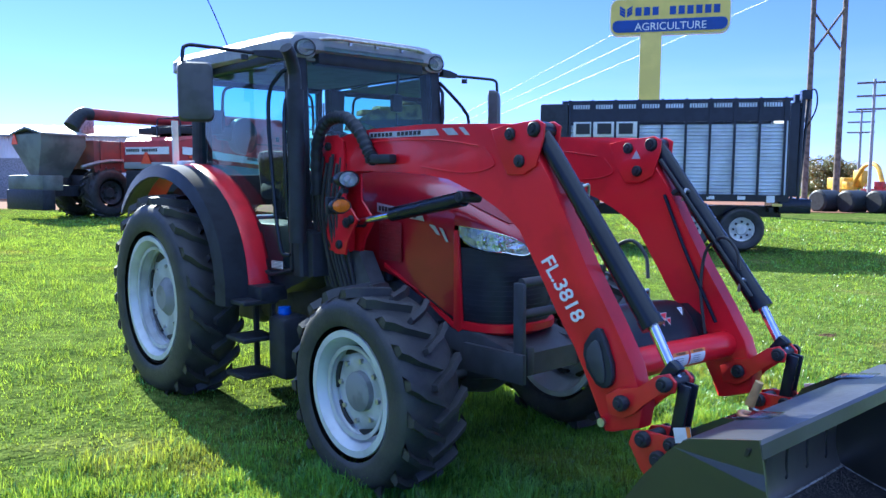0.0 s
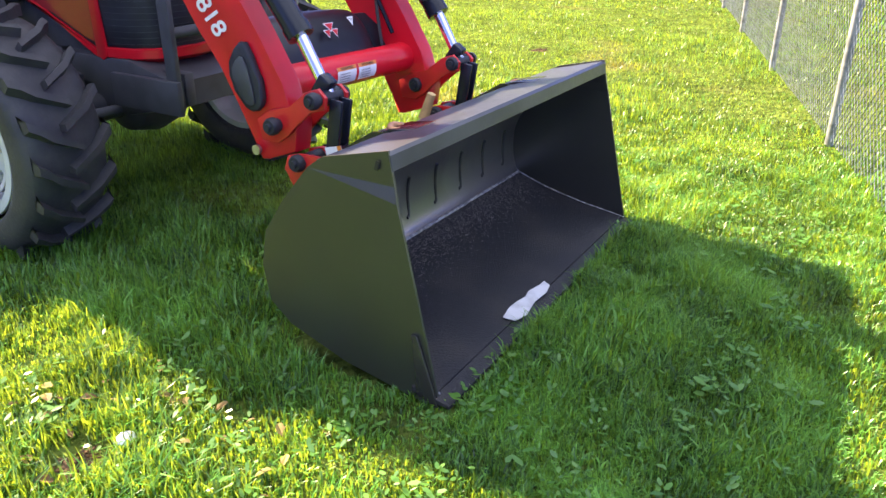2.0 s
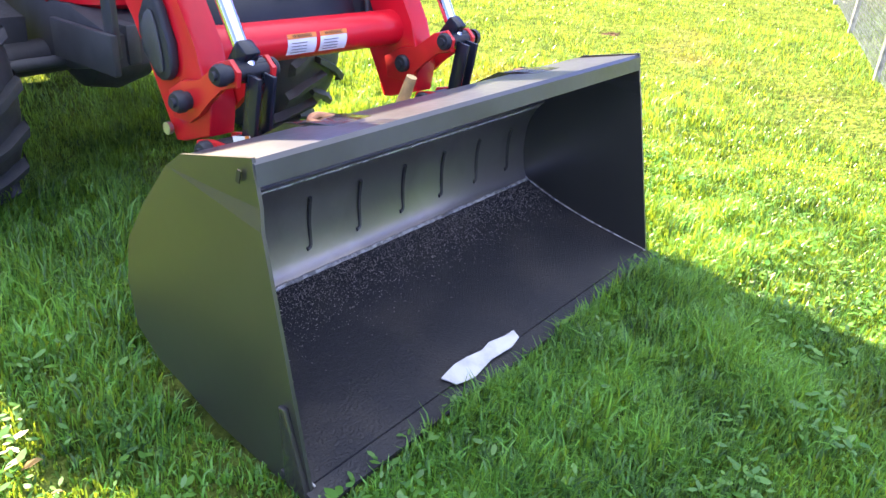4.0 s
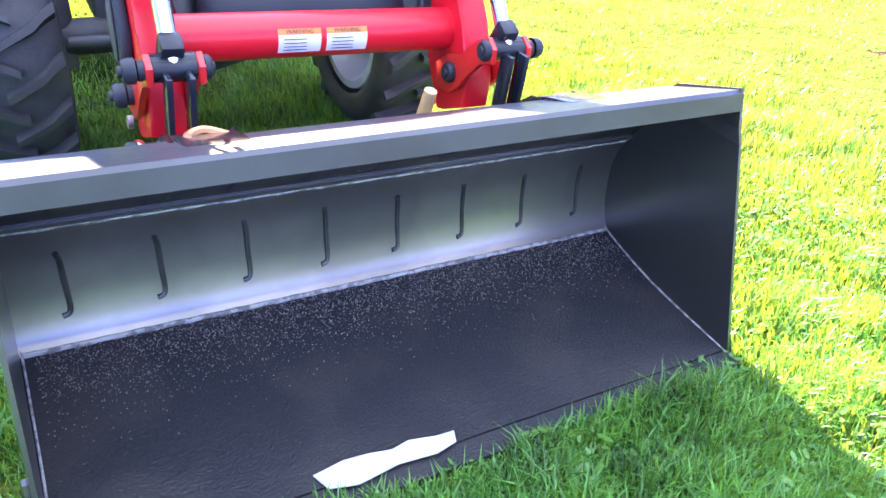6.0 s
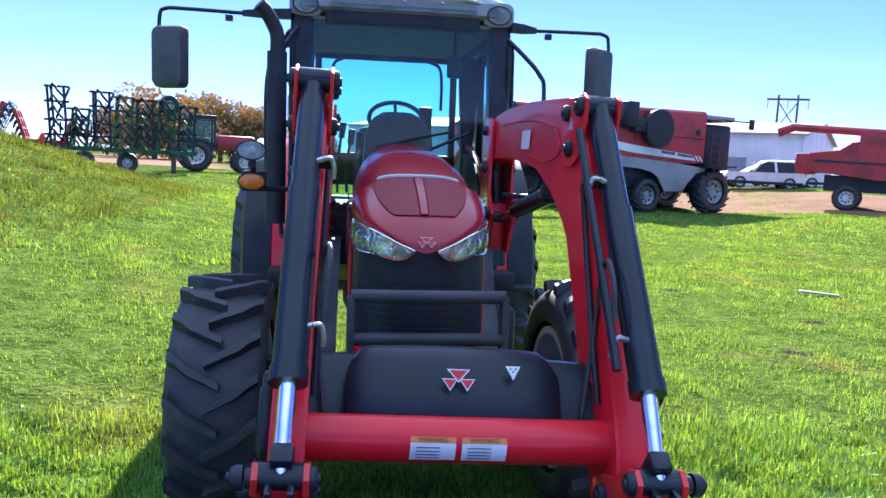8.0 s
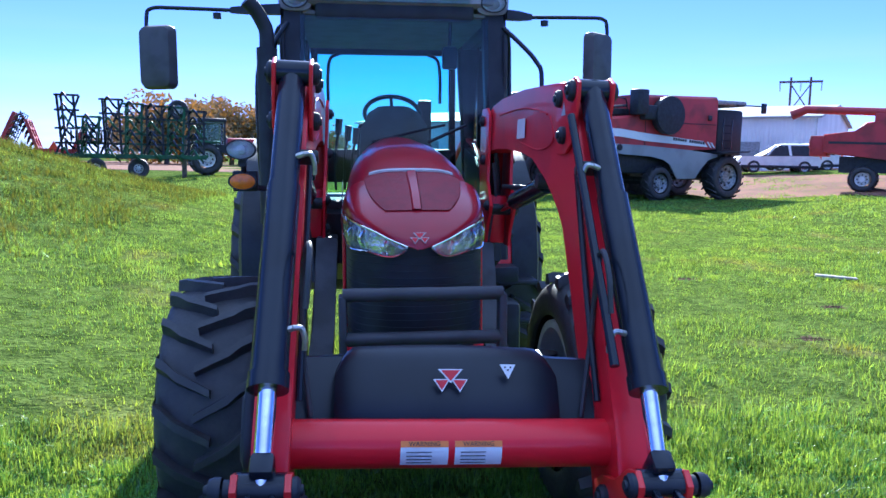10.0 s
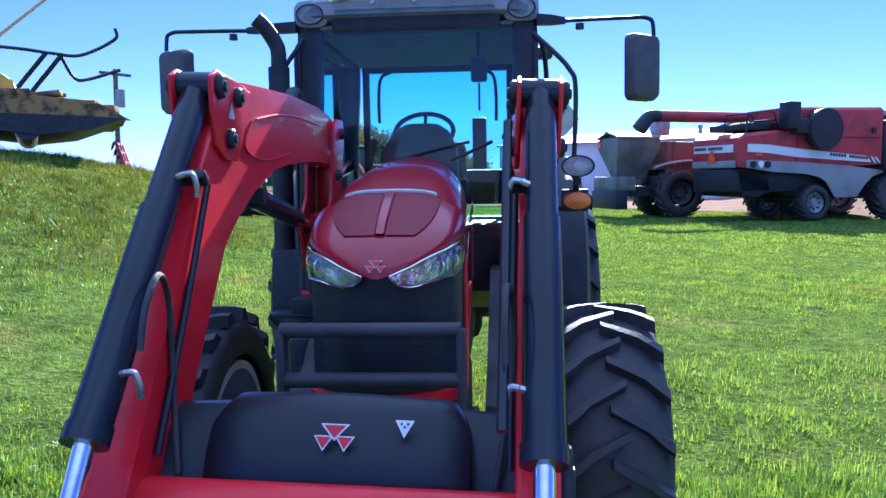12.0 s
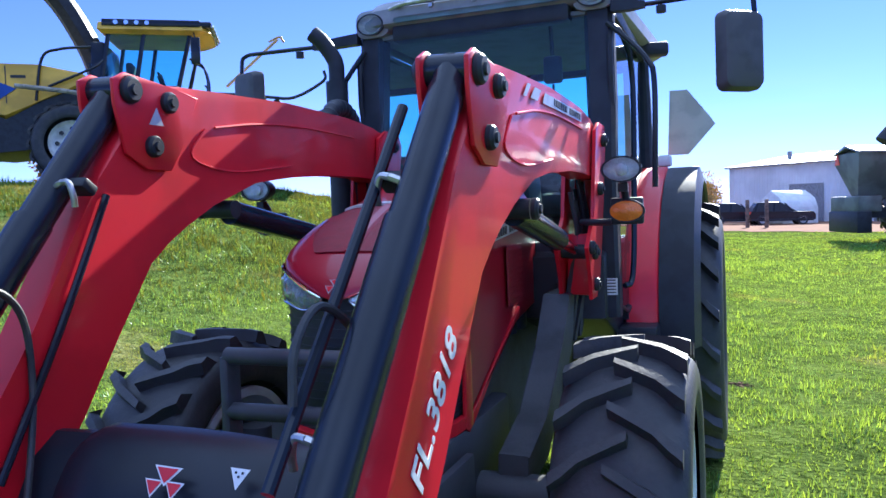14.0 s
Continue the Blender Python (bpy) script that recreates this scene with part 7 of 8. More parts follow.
scatter(mpart("lettering_bar", DECAL_BLACK, combine, "black bar in place of lettering", lambda bm: [box(bm, (-2.45 + k * 0.115, -3.392, 2.60), (0.08, 0.012, 0.11)) for k in range(14) if k != 6] + [box(bm, (0.028, 0.55 + k * 0.125, 2.40 - k * 0.0095), (0.012, 0.09, 0.11)) for k in range(14) if k != 6], cm, True))
mpart("panel_seam", DECAL_BLACK, combine, "dark vertical panel seam", lambda bm: box(bm, (0.004, -0.95, 2.55), (0.01, 0.03, 1.4)), cm, True)
mpart("tank_seam", DECAL_BLACK, combine, "dark seam along the grain tank", lambda bm: box(bm, (-0.012, 1.5, 3.02), (0.02, 2.7, 0.03)), cm, True)
mpart("tank_marker", PLASTIC, combine, "small dark marker lamp on the tank", lambda bm: box(bm, (0.0, 2.5, 3.28), (0.04, 0.2, 0.2), None, 0.01), cm)
mpart("underbody", PLASTIC, combine, "dark sieve box and belts", lambda bm: [box(bm, (-1.45, -0.6, 1.45), (2.2, 5.6, 0.8), None, 0.05), box(bm, (-1.45, 0, 0.75), (2.4, 0.25, 0.3)), box(bm, (-1.45, 2.6, 1.2), (1.5, 1.6, 0.8), None, 0.05)], cm)
mpart("straw_chopper", PLASTIC, combine, "dark straw chopper under the tail", lambda bm: prism(bm, [(-3.2, 1.88), (-1.9, 1.8), (-1.7, 1.1), (-2.3, 0.85), (-2.9, 0.9), (-3.1, 1.3)], -2.4, -0.35, 0.05), cm)
for y, r in ((0, 0.13), (3.52, 0.2)):
    mpart("axle", CAST, combine, "dark axle beam", lambda bm: rod(bm, (-2.6, y, 0.75 if y < 1 else 0.95), (-0.2, y, 0.75 if y < 1 else 0.95), r), cm)
for x in (-0.25, -2.7):
    far_wheel(combine, (x, 0, 0.66), 0.70, 0.5, cm, GALV, 0.52, 16, "black lugged rear tyre")
    far_wheel(combine, (x + (0.1 if x > -1 else -0.1), 3.52, 0.92), 0.95, 0.72, cm, GALV, 0.52, 18, "tall black lugged front tyre")
mpart("mudguard", PLASTIC, combine, "dark step over the front wheel", lambda bm: prism(bm, [(2.7, 1.95), (4.4, 2.0), (4.4, 1.93), (2.7, 1.88)], -0.3, 0.45, 0.02), cm)
mpart("auger", RED_OLD, combine, "red unloading auger tube folded back", lambda bm: [rod(bm, (-2.2, -0.8, 3.82), (-2.3, -5.3, 3.80), 0.21, 0.21, 18)], cm)
mpart("auger_spout", PLASTIC, combine, "dark bent spout of the auger", lambda bm: tube(bm, [(-2.3, -5.1, 3.80), (-2.3, -5.45, 3.78), (-2.32, -5.70, 3.55), (-2.34, -5.88, 3.30)], lambda t: 0.22 + 0.05 * t, 16, 5), cm)
mpart("air_screen", PLASTIC, combine, "round dark rotary screen", lambda bm: lathe(bm, [(0.0, 0.70), (0.30, 0.74), (0.36, 0.72), (0.37, 0.66), (0.35, 0.2), (0.38, 0.0)], 32, Matrix.Translation((0.0, 0.02, 3.28))), cm)
mpart("air_duct", PLASTIC, combine, "dark upright air duct", lambda bm: [box(bm, (0.08, -1.38, 3.72), (0.5, 0.55, 0.95), None, 0.06), box(bm, (0.1, -0.75, 3.35), (0.4, 1.0, 0.55), None, 0.08)], cm)
mpart("engine_deck", PLASTIC, combine, "dark engine deck with pipes", lambda bm: [box(bm, (-1.45, -2.1, 3.36), (2.2, 1.3, 0.25), None, 0.03)] + [rod(bm, (-0.5 - 0.35 * k, -2.7, 3.48), (-0.5 - 0.35 * k, -1.5, 3.62), 0.05, None, 8) for k in range(5)], cm)
for x in (-0.15, -1.3):
    mpart("deck_rail", BLACK, combine, "dark tubular deck rail", lambda bm: [tube(bm, [(x, -3.0, 3.1), (x, -2.98, 3.72), (x, -2.8, 3.80), (x, -2.0, 3.86), (x, -1.8, 3.7), (x, -1.75, 3.3)], 0.025, 6, 4), rod(bm, (x, -2.9, 3.5), (x, -1.8, 3.55), 0.02, None, 6)], cm)
mpart("cab", PLASTIC, combine, "dark cab with visor", lambda bm: [box(bm, (-1.45, 4.2, 2.75), (2.0, 1.5, 1.9), None, 0.1)], cm)
mpart("cab_roof", GALV, combine, "pale cab roof with visor", lambda bm: box(bm, (-1.45, 3.9, 3.95), (2.5, 1.9, 0.22), None, 0.08), cm)
mpart("mirror_arm", BLACK, combine, "thin mirror arm", lambda bm: [rod(bm, (-0.2, 4.2, 3.88), (0.35, 5.1, 3.84), 0.03, None, 6), box(bm, (0.35, 5.2, 3.76), (0.1, 0.25, 0.42), None, 0.03)], cm)
for q in (0, 0.5):
    mpart("ladder_rail", BLACK, combine, "black ladder rail", lambda bm: tube(bm, [(0.15, 3.1 + q, 2.0), (0.15, 3.1 + q, 2.9), (0.15, 3.15 + q, 3.3)], 0.03, 6), cm)
for k in range(4):
    mpart("ladder_step", BLACK, combine, "black ladder step", lambda bm: box(bm, (0.15, 3.35, 2.1 + k * 0.3), (0.1, 0.5, 0.04)), cm)
mpart("side_lamp", SMV, combine, "orange side reflector", lambda bm: box(bm, (0.03, -2.6, 2.36), (0.03, 0.3, 0.09)), cm)
mpart("vehicle_triangle", SMV, combine, "orange slow vehicle triangle", lambda bm: prism(bm, [(-1.70, 2.10), (-1.20, 2.10), (-1.40, 2.52), (-1.50, 2.52)], -3.43, -3.40, axis="y"), cm, True)
for k in range(3):
    mpart("tail_lamp", LAMP if k == 1 else PLASTIC, combine, "round tail lamp", lambda bm: lathe(bm, [(0.0, 0.12), (0.05, 0.12), (0.07, 0.09), (0.06, 0.0)], 18, Matrix.Translation((0.06, -2.85 + k * 0.30, 2.02))), cm)

# --- spreader truck
RED_DULL = material("dull_red_brown_paint", (0.20, 0.055, 0.045), 0.6, vary=0.25, scale=1.5, second=(0.13, 0.06, 0.05), bump=0.05)
sp = frame_at(6.4, 31.3, 16) @ Matrix.Scale(1.08, 4)
truck = thing("spreader_truck", "red spreader truck with a grey-green rear hopper", "truck")
mpart("hopper", OLIVE, truck, "grey-green tapered hopper", lambda bm: ring_skin(bm, [[Vector((x, y, z)) for x, y in ((-0.95 + a, -1.2 + b), (0.95 - a, -1.2 + b), (0.95 - a, 0.6 - b), (-0.95 + a, 0.6 - b))] for z, a, b in ((1.55, 0.75, 0.3), (2.75, 0.0, 0.0), (3.15, 0.02, 0.02), (3.30, 0.4, 0.3))]), sp)
mpart("rear_box", OLIVE, truck, "grey steel rear box", lambda bm: [box(bm, (0, -0.9, 1.35), (2.3, 0.8, 0.55), None, 0.04)], sp)
mpart("rear_skirt", PLASTIC, truck, "dark hanging rear skirt", lambda bm: [box(bm, (0, -1.1, 0.72), (2.4, 0.5, 0.75), None, 0.04)], sp)
mpart("box_body", RED_DULL, truck, "red spreader body with ribs", lambda bm: [box(bm, (0, 2.5, 2.45), (2.2, 3.4, 1.1), None, 0.05)] + [box(bm, (1.12, 1.1 + k * 0.9, 2.4), (0.08, 0.1, 1.2)) for k in range(4)] + [box(bm, (1.15, 2.5, 1.85), (0.15, 3.5, 0.15))], sp)
scatter(mpart("chassis", PLASTIC, truck, "dark chassis", lambda bm: [box(bm, (0, 3.0, 1.05), (1.2, 7.5, 0.4)), box(bm, (0, 1.5, 1.4), (2.0, 1.2, 0.5))], sp))
mpart("cab", RED_OLD, truck, "red and white cab", lambda bm: [prism(bm, [(4.6, 1.2), (4.6, 3.0), (5.9, 3.0), (6.3, 2.2), (7.6, 2.0), (7.7, 1.2)], -1.05, 1.05, 0.05)], sp)
mpart("cab_roof", WHITE, truck, "white cab roof and door", lambda bm: [box(bm, (0, 5.2, 3.05), (2.1, 1.4, 0.15), None, 0.05), box(bm, (1.06, 5.2, 1.8), (0.02, 1.0, 0.9))], sp)
mpart("cab_window", GLASS, truck, "tinted cab window", lambda bm: box(bm, (1.07, 5.25, 2.6), (0.02, 0.8, 0.55)), sp, True)
mpart("air_cleaner", GALV, truck, "grey box on top", lambda bm: box(bm, (0.3, 0.9, 3.55), (0.6, 0.6, 0.55), None, 0.03), sp)
mpart("exhaust_pipe", GALV, truck, "grey pipe", lambda bm: rod(bm, (0.95, 4.5, 2.9), (0.95, 4.5, 3.6), 0.06), sp)
mpart("marker", SMV, truck, "orange slow vehicle triangle", lambda bm: prism(bm, [(-0.95, 2.78), (-0.55, 2.78), (-0.7, 3.15), (-0.8, 3.15)], -1.23, -1.21, axis="y"), sp, True)
for y in (1.4, 6.6):
    for x in (-0.95, 0.95):
        far_wheel(truck, (x, y, 0.98), 1.02, 0.75, sp, PLASTIC_GREY, 0.45, 18, "black lugged truck tyre")
mpart("wheel_arch", GALV, truck, "bent pale steel rail over the wheel", lambda bm: tube(bm, [(1.22, 0.2, 1.95), (1.22, 0.7, 2.1), (1.22, 1.4, 2.22), (1.22, 2.4, 2.24), (1.22, 4.2, 2.24)], 0.07, 8, 4), sp)
mpart("tarp_ridge", GALV, truck, "pale roll tarp over the hopper", lambda bm: prism(bm, [(-1.0, 3.13), (0.0, 3.36), (1.0, 3.13), (1.0, 3.19), (0.0, 3.44), (-1.0, 3.19)], -1.25, 0.65, axis="y"), sp)
mpart("ladder", GALV, truck, "small steel ladder", lambda bm: [rod(bm, (1.2, 3.9 + q, 0.8), (1.2, 3.9 + q, 2.0), 0.02, None, 6) for q in (0, 0.35)] + [rod(bm, (1.2, 3.9, 0.95 + k * 0.25), (1.2, 4.25, 0.95 + k * 0.25), 0.02, None, 6) for k in range(4)], sp)

# --- older red combine and a white car further off
om = frame_at(22.0, 26.9, -37.7)
old = thing("old_combine", "older red combine harvester on the gravel yard", "combine")
mpart("body", RED_OLD, old, "faded red combine body", lambda bm: prism(bm, [(-2.2, 1.7), (-2.2, 2.5), (-1.0, 2.6), (-0.6, 3.0), (0.6, 3.1), (1.0, 3.5), (4.6, 3.6), (4.7, 1.8), (3.0, 1.5), (0.5, 1.4)], -2.6, 0.0, 0.04), om)
scatter(mpart("stripe", DECAL_BLACK, old, "dark side stripe", lambda bm: prism(bm, [(-2.0, 2.2), (4.6, 2.05), (4.6, 1.97), (-2.0, 2.1)], 0.0, 0.02), om, True))
mpart("auger", RED_OLD, old, "red unloading auger", lambda bm: [rod(bm, (-0.2, 0.8, 3.4), (-0.4, -3.1, 3.6), 0.17, 0.17, 14), rod(bm, (-0.4, -3.0, 3.6), (-0.4, -3.6, 3.35), 0.18, 0.22, 14)], om)
mpart("chopper", RED_OLD, old, "red rear straw chopper", lambda bm: [box(bm, (-1.3, -2.4, 2.0), (2.2, 0.7, 0.9), None, 0.05), box(bm, (-0.4, 0.2, 3.1), (0.7, 1.0, 0.6), None, 0.04)], om)
mpart("marker", SMV, old, "orange slow vehicle triangle", lambda bm: prism(bm, [(-0.6, 1.9), (-0.15, 1.9), (-0.3, 2.3), (-0.45, 2.3)], -2.78, -2.76, axis="y"), om, True)
mpart("underbody", PLASTIC, old, "dark underbody", lambda bm: box(bm, (-1.3, 1.2, 1.2), (2.0, 5.5, 0.7)), om)
for x in (-0.2, -2.4):
    far_wheel(old, (x, -0.6, 0.58), 0.58, 0.4, om, RIM_WHITE, 0.5, 14, "black lugged rear tyre")
    far_wheel(old, (x, 3.2, 0.85), 0.86, 0.6, om, RIM, 0.5, 16, "tall black lugged front tyre")


def car(x, y, heading, paint, label, suv=True):
    m = frame_at(x, y, heading)
    c = thing("car", label, "car", "cars on the yard")
    h = 0.1 if suv else 0.0
    def body(bm):
        rings = []
        for px, k in ((-0.88, 0.86), (-0.90, 1.0), (0.90, 1.0), (0.88, 0.86)):
            rings.append([Vector((px, yy, 0.3 + (zz - 0.3) * (1 if abs(px) > .885 or zz < 1.0 else 1))) for yy, zz in ((-2.25, 0.35), (-2.3, 0.75), (-2.15, 1.0), (2.1, 0.95), (2.28, 0.72), (2.25, 0.35))])
        ring_skin(bm, rings)
    mpart("body", paint, c, "painted car body", body, m)
    mpart("glasshouse", PLASTIC, c, "dark tinted glass all round", lambda bm: ring_skin(bm, [[Vector((px, yy, z)) for px, yy in ((-w, y0), (w, y0), (w, y1), (-w, y1))] for z, w, y0, y1 in ((0.98, 0.86, -2.12, 1.0), (1.25, 0.80, -2.02, 0.52), (1.50 + h, 0.70, -1.75, -0.02))]), m)
    mpart("roof", paint, c, "painted roof", lambda bm: ring_skin(bm, [[Vector((px, yy, z)) for px, yy in ((-w, y0), (w, y0), (w, y1), (-w, y1))] for z, w, y0, y1 in ((1.49 + h, 0.715, -1.80, 0.0), (1.56 + h, 0.68, -1.70, -0.15), (1.60 + h, 0.55, -1.45, -0.35))]), m)
    mpart("cladding", PLASTIC, c, "dark lower sill", lambda bm: box(bm, (0, 0, 0.36), (1.84, 4.3, 0.16), None, 0.03), m)
    for sx in (-1, 1):
        for y0, y1 in ((-1.98, -1.78), (-0.68, -0.60), (0.62, 0.10)):
            mpart("pillar", paint, c, "painted window pillar", lambda bm: ring_skin(bm, [[Vector((sx * (w + d), yy, z)) for yy, z, w in ((y0, 1.0, 0.86), (y0 + 0.14, 1.0, 0.86), (y1 + 0.14, 1.5 + h, 0.70), (y1, 1.5 + h, 0.70))] for d in (-0.01, 0.012)]), m)
        for yy in (-1.4, 1.4):
            far_wheel(c, (sx * 0.80, yy, 0.35), 0.36, 0.24, m, RIM, 0.62, 0, "black car tyre on silver rim")
    mpart("rear_lamp", SMV, c, "red tail lamps", lambda bm: [box(bm, (sx * 0.75, -2.24, 0.9), (0.2, 0.1, 0.2)) for sx in (-1, 1)], m)
    return c


car(24.6, 39.5, 165, WHITE, "white sport utility car parked on the yard")
car(27.6, 42.0, 168, WHITE, "white pickup truck parked behind the car")
car(23.6, 46.5, 165, GALV, "silver estate car parked behind")
car(1.2, 62, 10, BLACK, "dark pickup parked near the white building")
car(4.2, 60, 10, BLACK, "dark car parked near the white building")

# --- white metal building
A0, A1 = Vector((0.6, 74, 0)), Vector((32.0, 47.2, 0))
hall = thing("metal_building", "long white metal farm building with a shallow roof", "building")
al = math.degrees(math.atan2(A1.y - A0.y, A1.x - A0.x))
hm = pose(A0.x, A0.y, 0, 0, 0, al)
HL = (A1 - A0).length
def siding(bm):
    n = 150
    pts = []
    for k in range(n):
        x = HL * k / n
        w = HL / n
        pts += [(x, 0.0), (x + w * 0.3, 0.0), (x + w * 0.4, -0.04), (x + w * 0.6, -0.04), (x + w * 0.7, 0.0)]
    pts.append((HL, 0.0))
    ring_skin(bm, [[Vector((x, y, z)) for x, y in pts] for z in (-0.2, 4.9)], closed=False, caps=False)
mpart("wall", SIDING, hall, "white ribbed metal wall", siding, hm, True)
scatter(mpart("end_wall", SIDING, hall, "white gable wall", lambda bm: [prism(bm, [(0, -0.2), (0, 4.9), (9, 6.2), (18, 4.9), (18, -0.2)], x, x + 0.1) for x in (0, HL - 0.1)], hm, True))
mpart("roof", material("grey_roof", (0.30, 0.31, 0.33), 0.5, vary=0.1, scale=0.5), hall, "grey metal roof", lambda bm: [prism(bm, [(-0.3, 4.86), (9, 6.22), (18.3, 4.86), (18.3, 4.98), (9, 6.36), (-0.3, 5.0)], -0.3, HL + 0.3)], hm)
scatter(mpart("vent", GALV, hall, "small roof stack", lambda bm: [rod(bm, (x, 4, 5.3), (x, 4, 6.3), 0.2, None, 10) for x in (3.4, 19)], hm))
for x in (8, 15.5, 26, 36):
    mpart("door", GALV, hall, "grey roller door", lambda bm: box(bm, (x, -0.06, 1.6), (3.2, 0.06, 3.2)), hm, True)
    scatter(mpart("door_slat", GALV, hall, "grey roller door slat", lambda bm: [box(bm, (x, -0.105, 0.3 + k * 0.4), (3.2, 0.03, 0.04)) for k in range(8)], hm, True))
mpart("name_board", SIGN_YELLOW, hall, "pale yellow board with faint lettering", lambda bm: box(bm, (HL - 9, -0.08, 3.6), (6, 0.06, 0.5)), hm, True)
tank = thing("shelter_tank", "pale rounded shelter beside the building", "shelter")
mpart("shell", WHITE, tank, "", lambda bm: prism(bm, [(-1.6, 0), (-1.6, 1.2), (-1.2, 2.0), (0, 2.6), (1.2, 2.0), (1.6, 1.2), (1.6, 0)], -1.5, 1.5, 0.05), pose(5.0, 64, 0, 0, 0, 30))
for k, (x, y) in enumerate(((1.85, 52), (3.0, 51.5), (-7.9, 33.7))):
    post = thing("wooden_post", "weathered wooden post standing in the grass", "post", "wooden posts")
    mpart("post", WOOD, post, "", lambda bm: box(bm, (0, 0, 0.85), (0.2, 0.2, 2.0), None, 0.02), frame_at(x, y, 20))

# --- yellow forage harvester on the mound
vm = frame_at(-14.7, 13.1, 32, 0.02) @ Matrix.Scale(1.12, 4)
vt = vm @ Matrix.Translation((0, -0.35, -0.36))
harv = thing("forage_harvester", "yellow forage harvester parked on the grassy mound", "harvester")
# local y forward, x to its right (near side is x > 0)
mpart("body", YELLOW, harv, "yellow rounded engine hood", lambda bm: prism(bm, [(-5.4, 1.5), (-5.4, 2.3), (-4.7, 2.82), (-2.4, 3.02), (-0.3, 2.98), (0.55, 2.82), (0.8, 2.6), (-0.3, 2.2), (-1.0, 1.8), (-1.35, 2.05), (-2.5, 1.6)], -1.3, 1.3, 0.08), vt)
mpart("side_skirt", PLASTIC, harv, "black lower body and wheel arch", lambda bm: prism(bm, [(-4.9, 0.9), (-4.9, 1.6), (-3.2, 1.6), (-2.2, 1.95), (-0.5, 2.35), (1.2, 2.2), (2.2, 2.2), (2.2, 1.6), (0.9, 0.8), (-0.9, 0.8), (-2.0, 0.7)], -1.25, 1.25, 0.05), vm)
mpart("blue_panel", BLUE, harv, "blue side panel with pale marks", lambda bm: prism(bm, [(-3.4, 2.05), (-3.4, 2.62), (-1.15, 2.62), (-0.75, 2.46), (-1.15, 2.18)], 1.30, 1.32), vt, True)
scatter(mpart("panel_mark", DECAL_WHITE, harv, "pale mark", lambda bm: [box(bm, (1.33, -2.3 + k * 0.25, 2.38), (0.01, 0.16, 0.2)) for k in range(4)], vt, True))
mpart("hood_seam", DECAL_BLACK, harv, "dark seam and latch on the hood", lambda bm: [box(bm, (1.302, -0.95, 2.55), (0.01, 0.02, 0.8)), box(bm, (1.302, -0.7, 2.72), (0.01, 0.3, 0.06))], vt, True)
for x in (1.2, -1.2):
    far_wheel(harv, (x, 0, 0.92), 0.92, 0.65, vm, RIM_WHITE, 0.52, 18, "tall black lugged tyre on white rim")
    far_wheel(harv, (x * 0.9, -3.6, 0.62), 0.65, 0.5, vm, RIM_WHITE, 0.5, 16, "black lugged rear tyre")
for x in (-0.85, 0.85):
    for y, y2 in ((0.8, 1.05), (1.55, 1.8), (2.45, 2.8)):
        mpart("cab_post", BLACK, harv, "black cab post", lambda bm: rod(bm, (x, y, 2.3), (x * 0.95, y2, 3.78), 0.05, None, 8), vt)
mpart("cab_floor", BLACK, harv, "black cab floor", lambda bm: box(bm, (0, 1.6, 2.3), (1.9, 2.0, 0.16), None, 0.03), vt)
mpart("cab_back", BLACK, harv, "black cab rear wall", lambda bm: box(bm, (0, 0.8, 2.95), (1.6, 0.3, 1.3), None, 0.05), vt)
for x in (-0.83, 0.83):
    mpart("cab_glass", GLASS, harv, "green tinted side glass", lambda bm: prism(bm, [(0.8, 2.38), (2.45, 2.38), (2.8, 3.76), (1.05, 3.76)], x, None), vt, True)
mpart("windscreen", GLASS, harv, "green tinted windscreen", lambda bm: bm.faces.new([bm.verts.new(p) for p in ((-0.83, 2.46, 2.38), (0.83, 2.46, 2.38), (0.8, 2.81, 3.76), (-0.8, 2.81, 3.76))]), vt, True)
mpart("cab_roof", YELLOW, harv, "yellow cab roof", lambda bm: ring_skin(bm, [[Vector((a * w, y, z)) for a, y in ((-1, y0), (1, y0), (1, y1), (0.7, y1 + 0.15), (-0.7, y1 + 0.15), (-1, y1))] for z, w, y0, y1 in ((3.76, 0.9, 0.95, 2.9), (3.84, 1.0, 0.85, 3.1), (4.0, 0.95, 0.87, 3.05), (4.08, 0.7, 1.1, 2.6))]), vt)
mpart("roof_visor", BLACK, harv, "black roof visor", lambda bm: [box(bm, (0, 2.95, 3.98), (1.94, 0.7, 0.15), None, 0.05), box(bm, (0.97, 2.0, 3.99), (0.06, 2.1, 0.15), None, 0.02)], vt)
scatter(mpart("roof_lamp", CHROME, harv, "round roof lamp", lambda bm: [rod(bm, (1.0, 1.25 + k * 0.22, 3.99), (1.02, 1.25 + k * 0.22, 3.99), 0.05, None, 10) for k in range(4)] + [rod(bm, (-0.7 + k * 0.35, 3.3, 3.97), (-0.7 + k * 0.35, 3.34, 3.97), 0.06, None, 10) for k in range(5)], vt))
mpart("cab_seat", SEATCLOTH, harv, "dark seat", lambda bm: [box(bm, (0, 1.35, 2.85), (0.5, 0.15, 0.8), None, 0.05), box(bm, (0, 1.6, 2.55), (0.5, 0.5, 0.15), None, 0.04)], vt)
mpart("steering_column", SEATCLOTH, harv, "dark steering column and wheel", lambda bm: [rod(bm, (0, 2.2, 2.35), (0, 1.98, 3.0), 0.06), rod(bm, (-0.16, 1.98, 3.02), (0.16, 1.98, 3.02), 0.03)], vt)
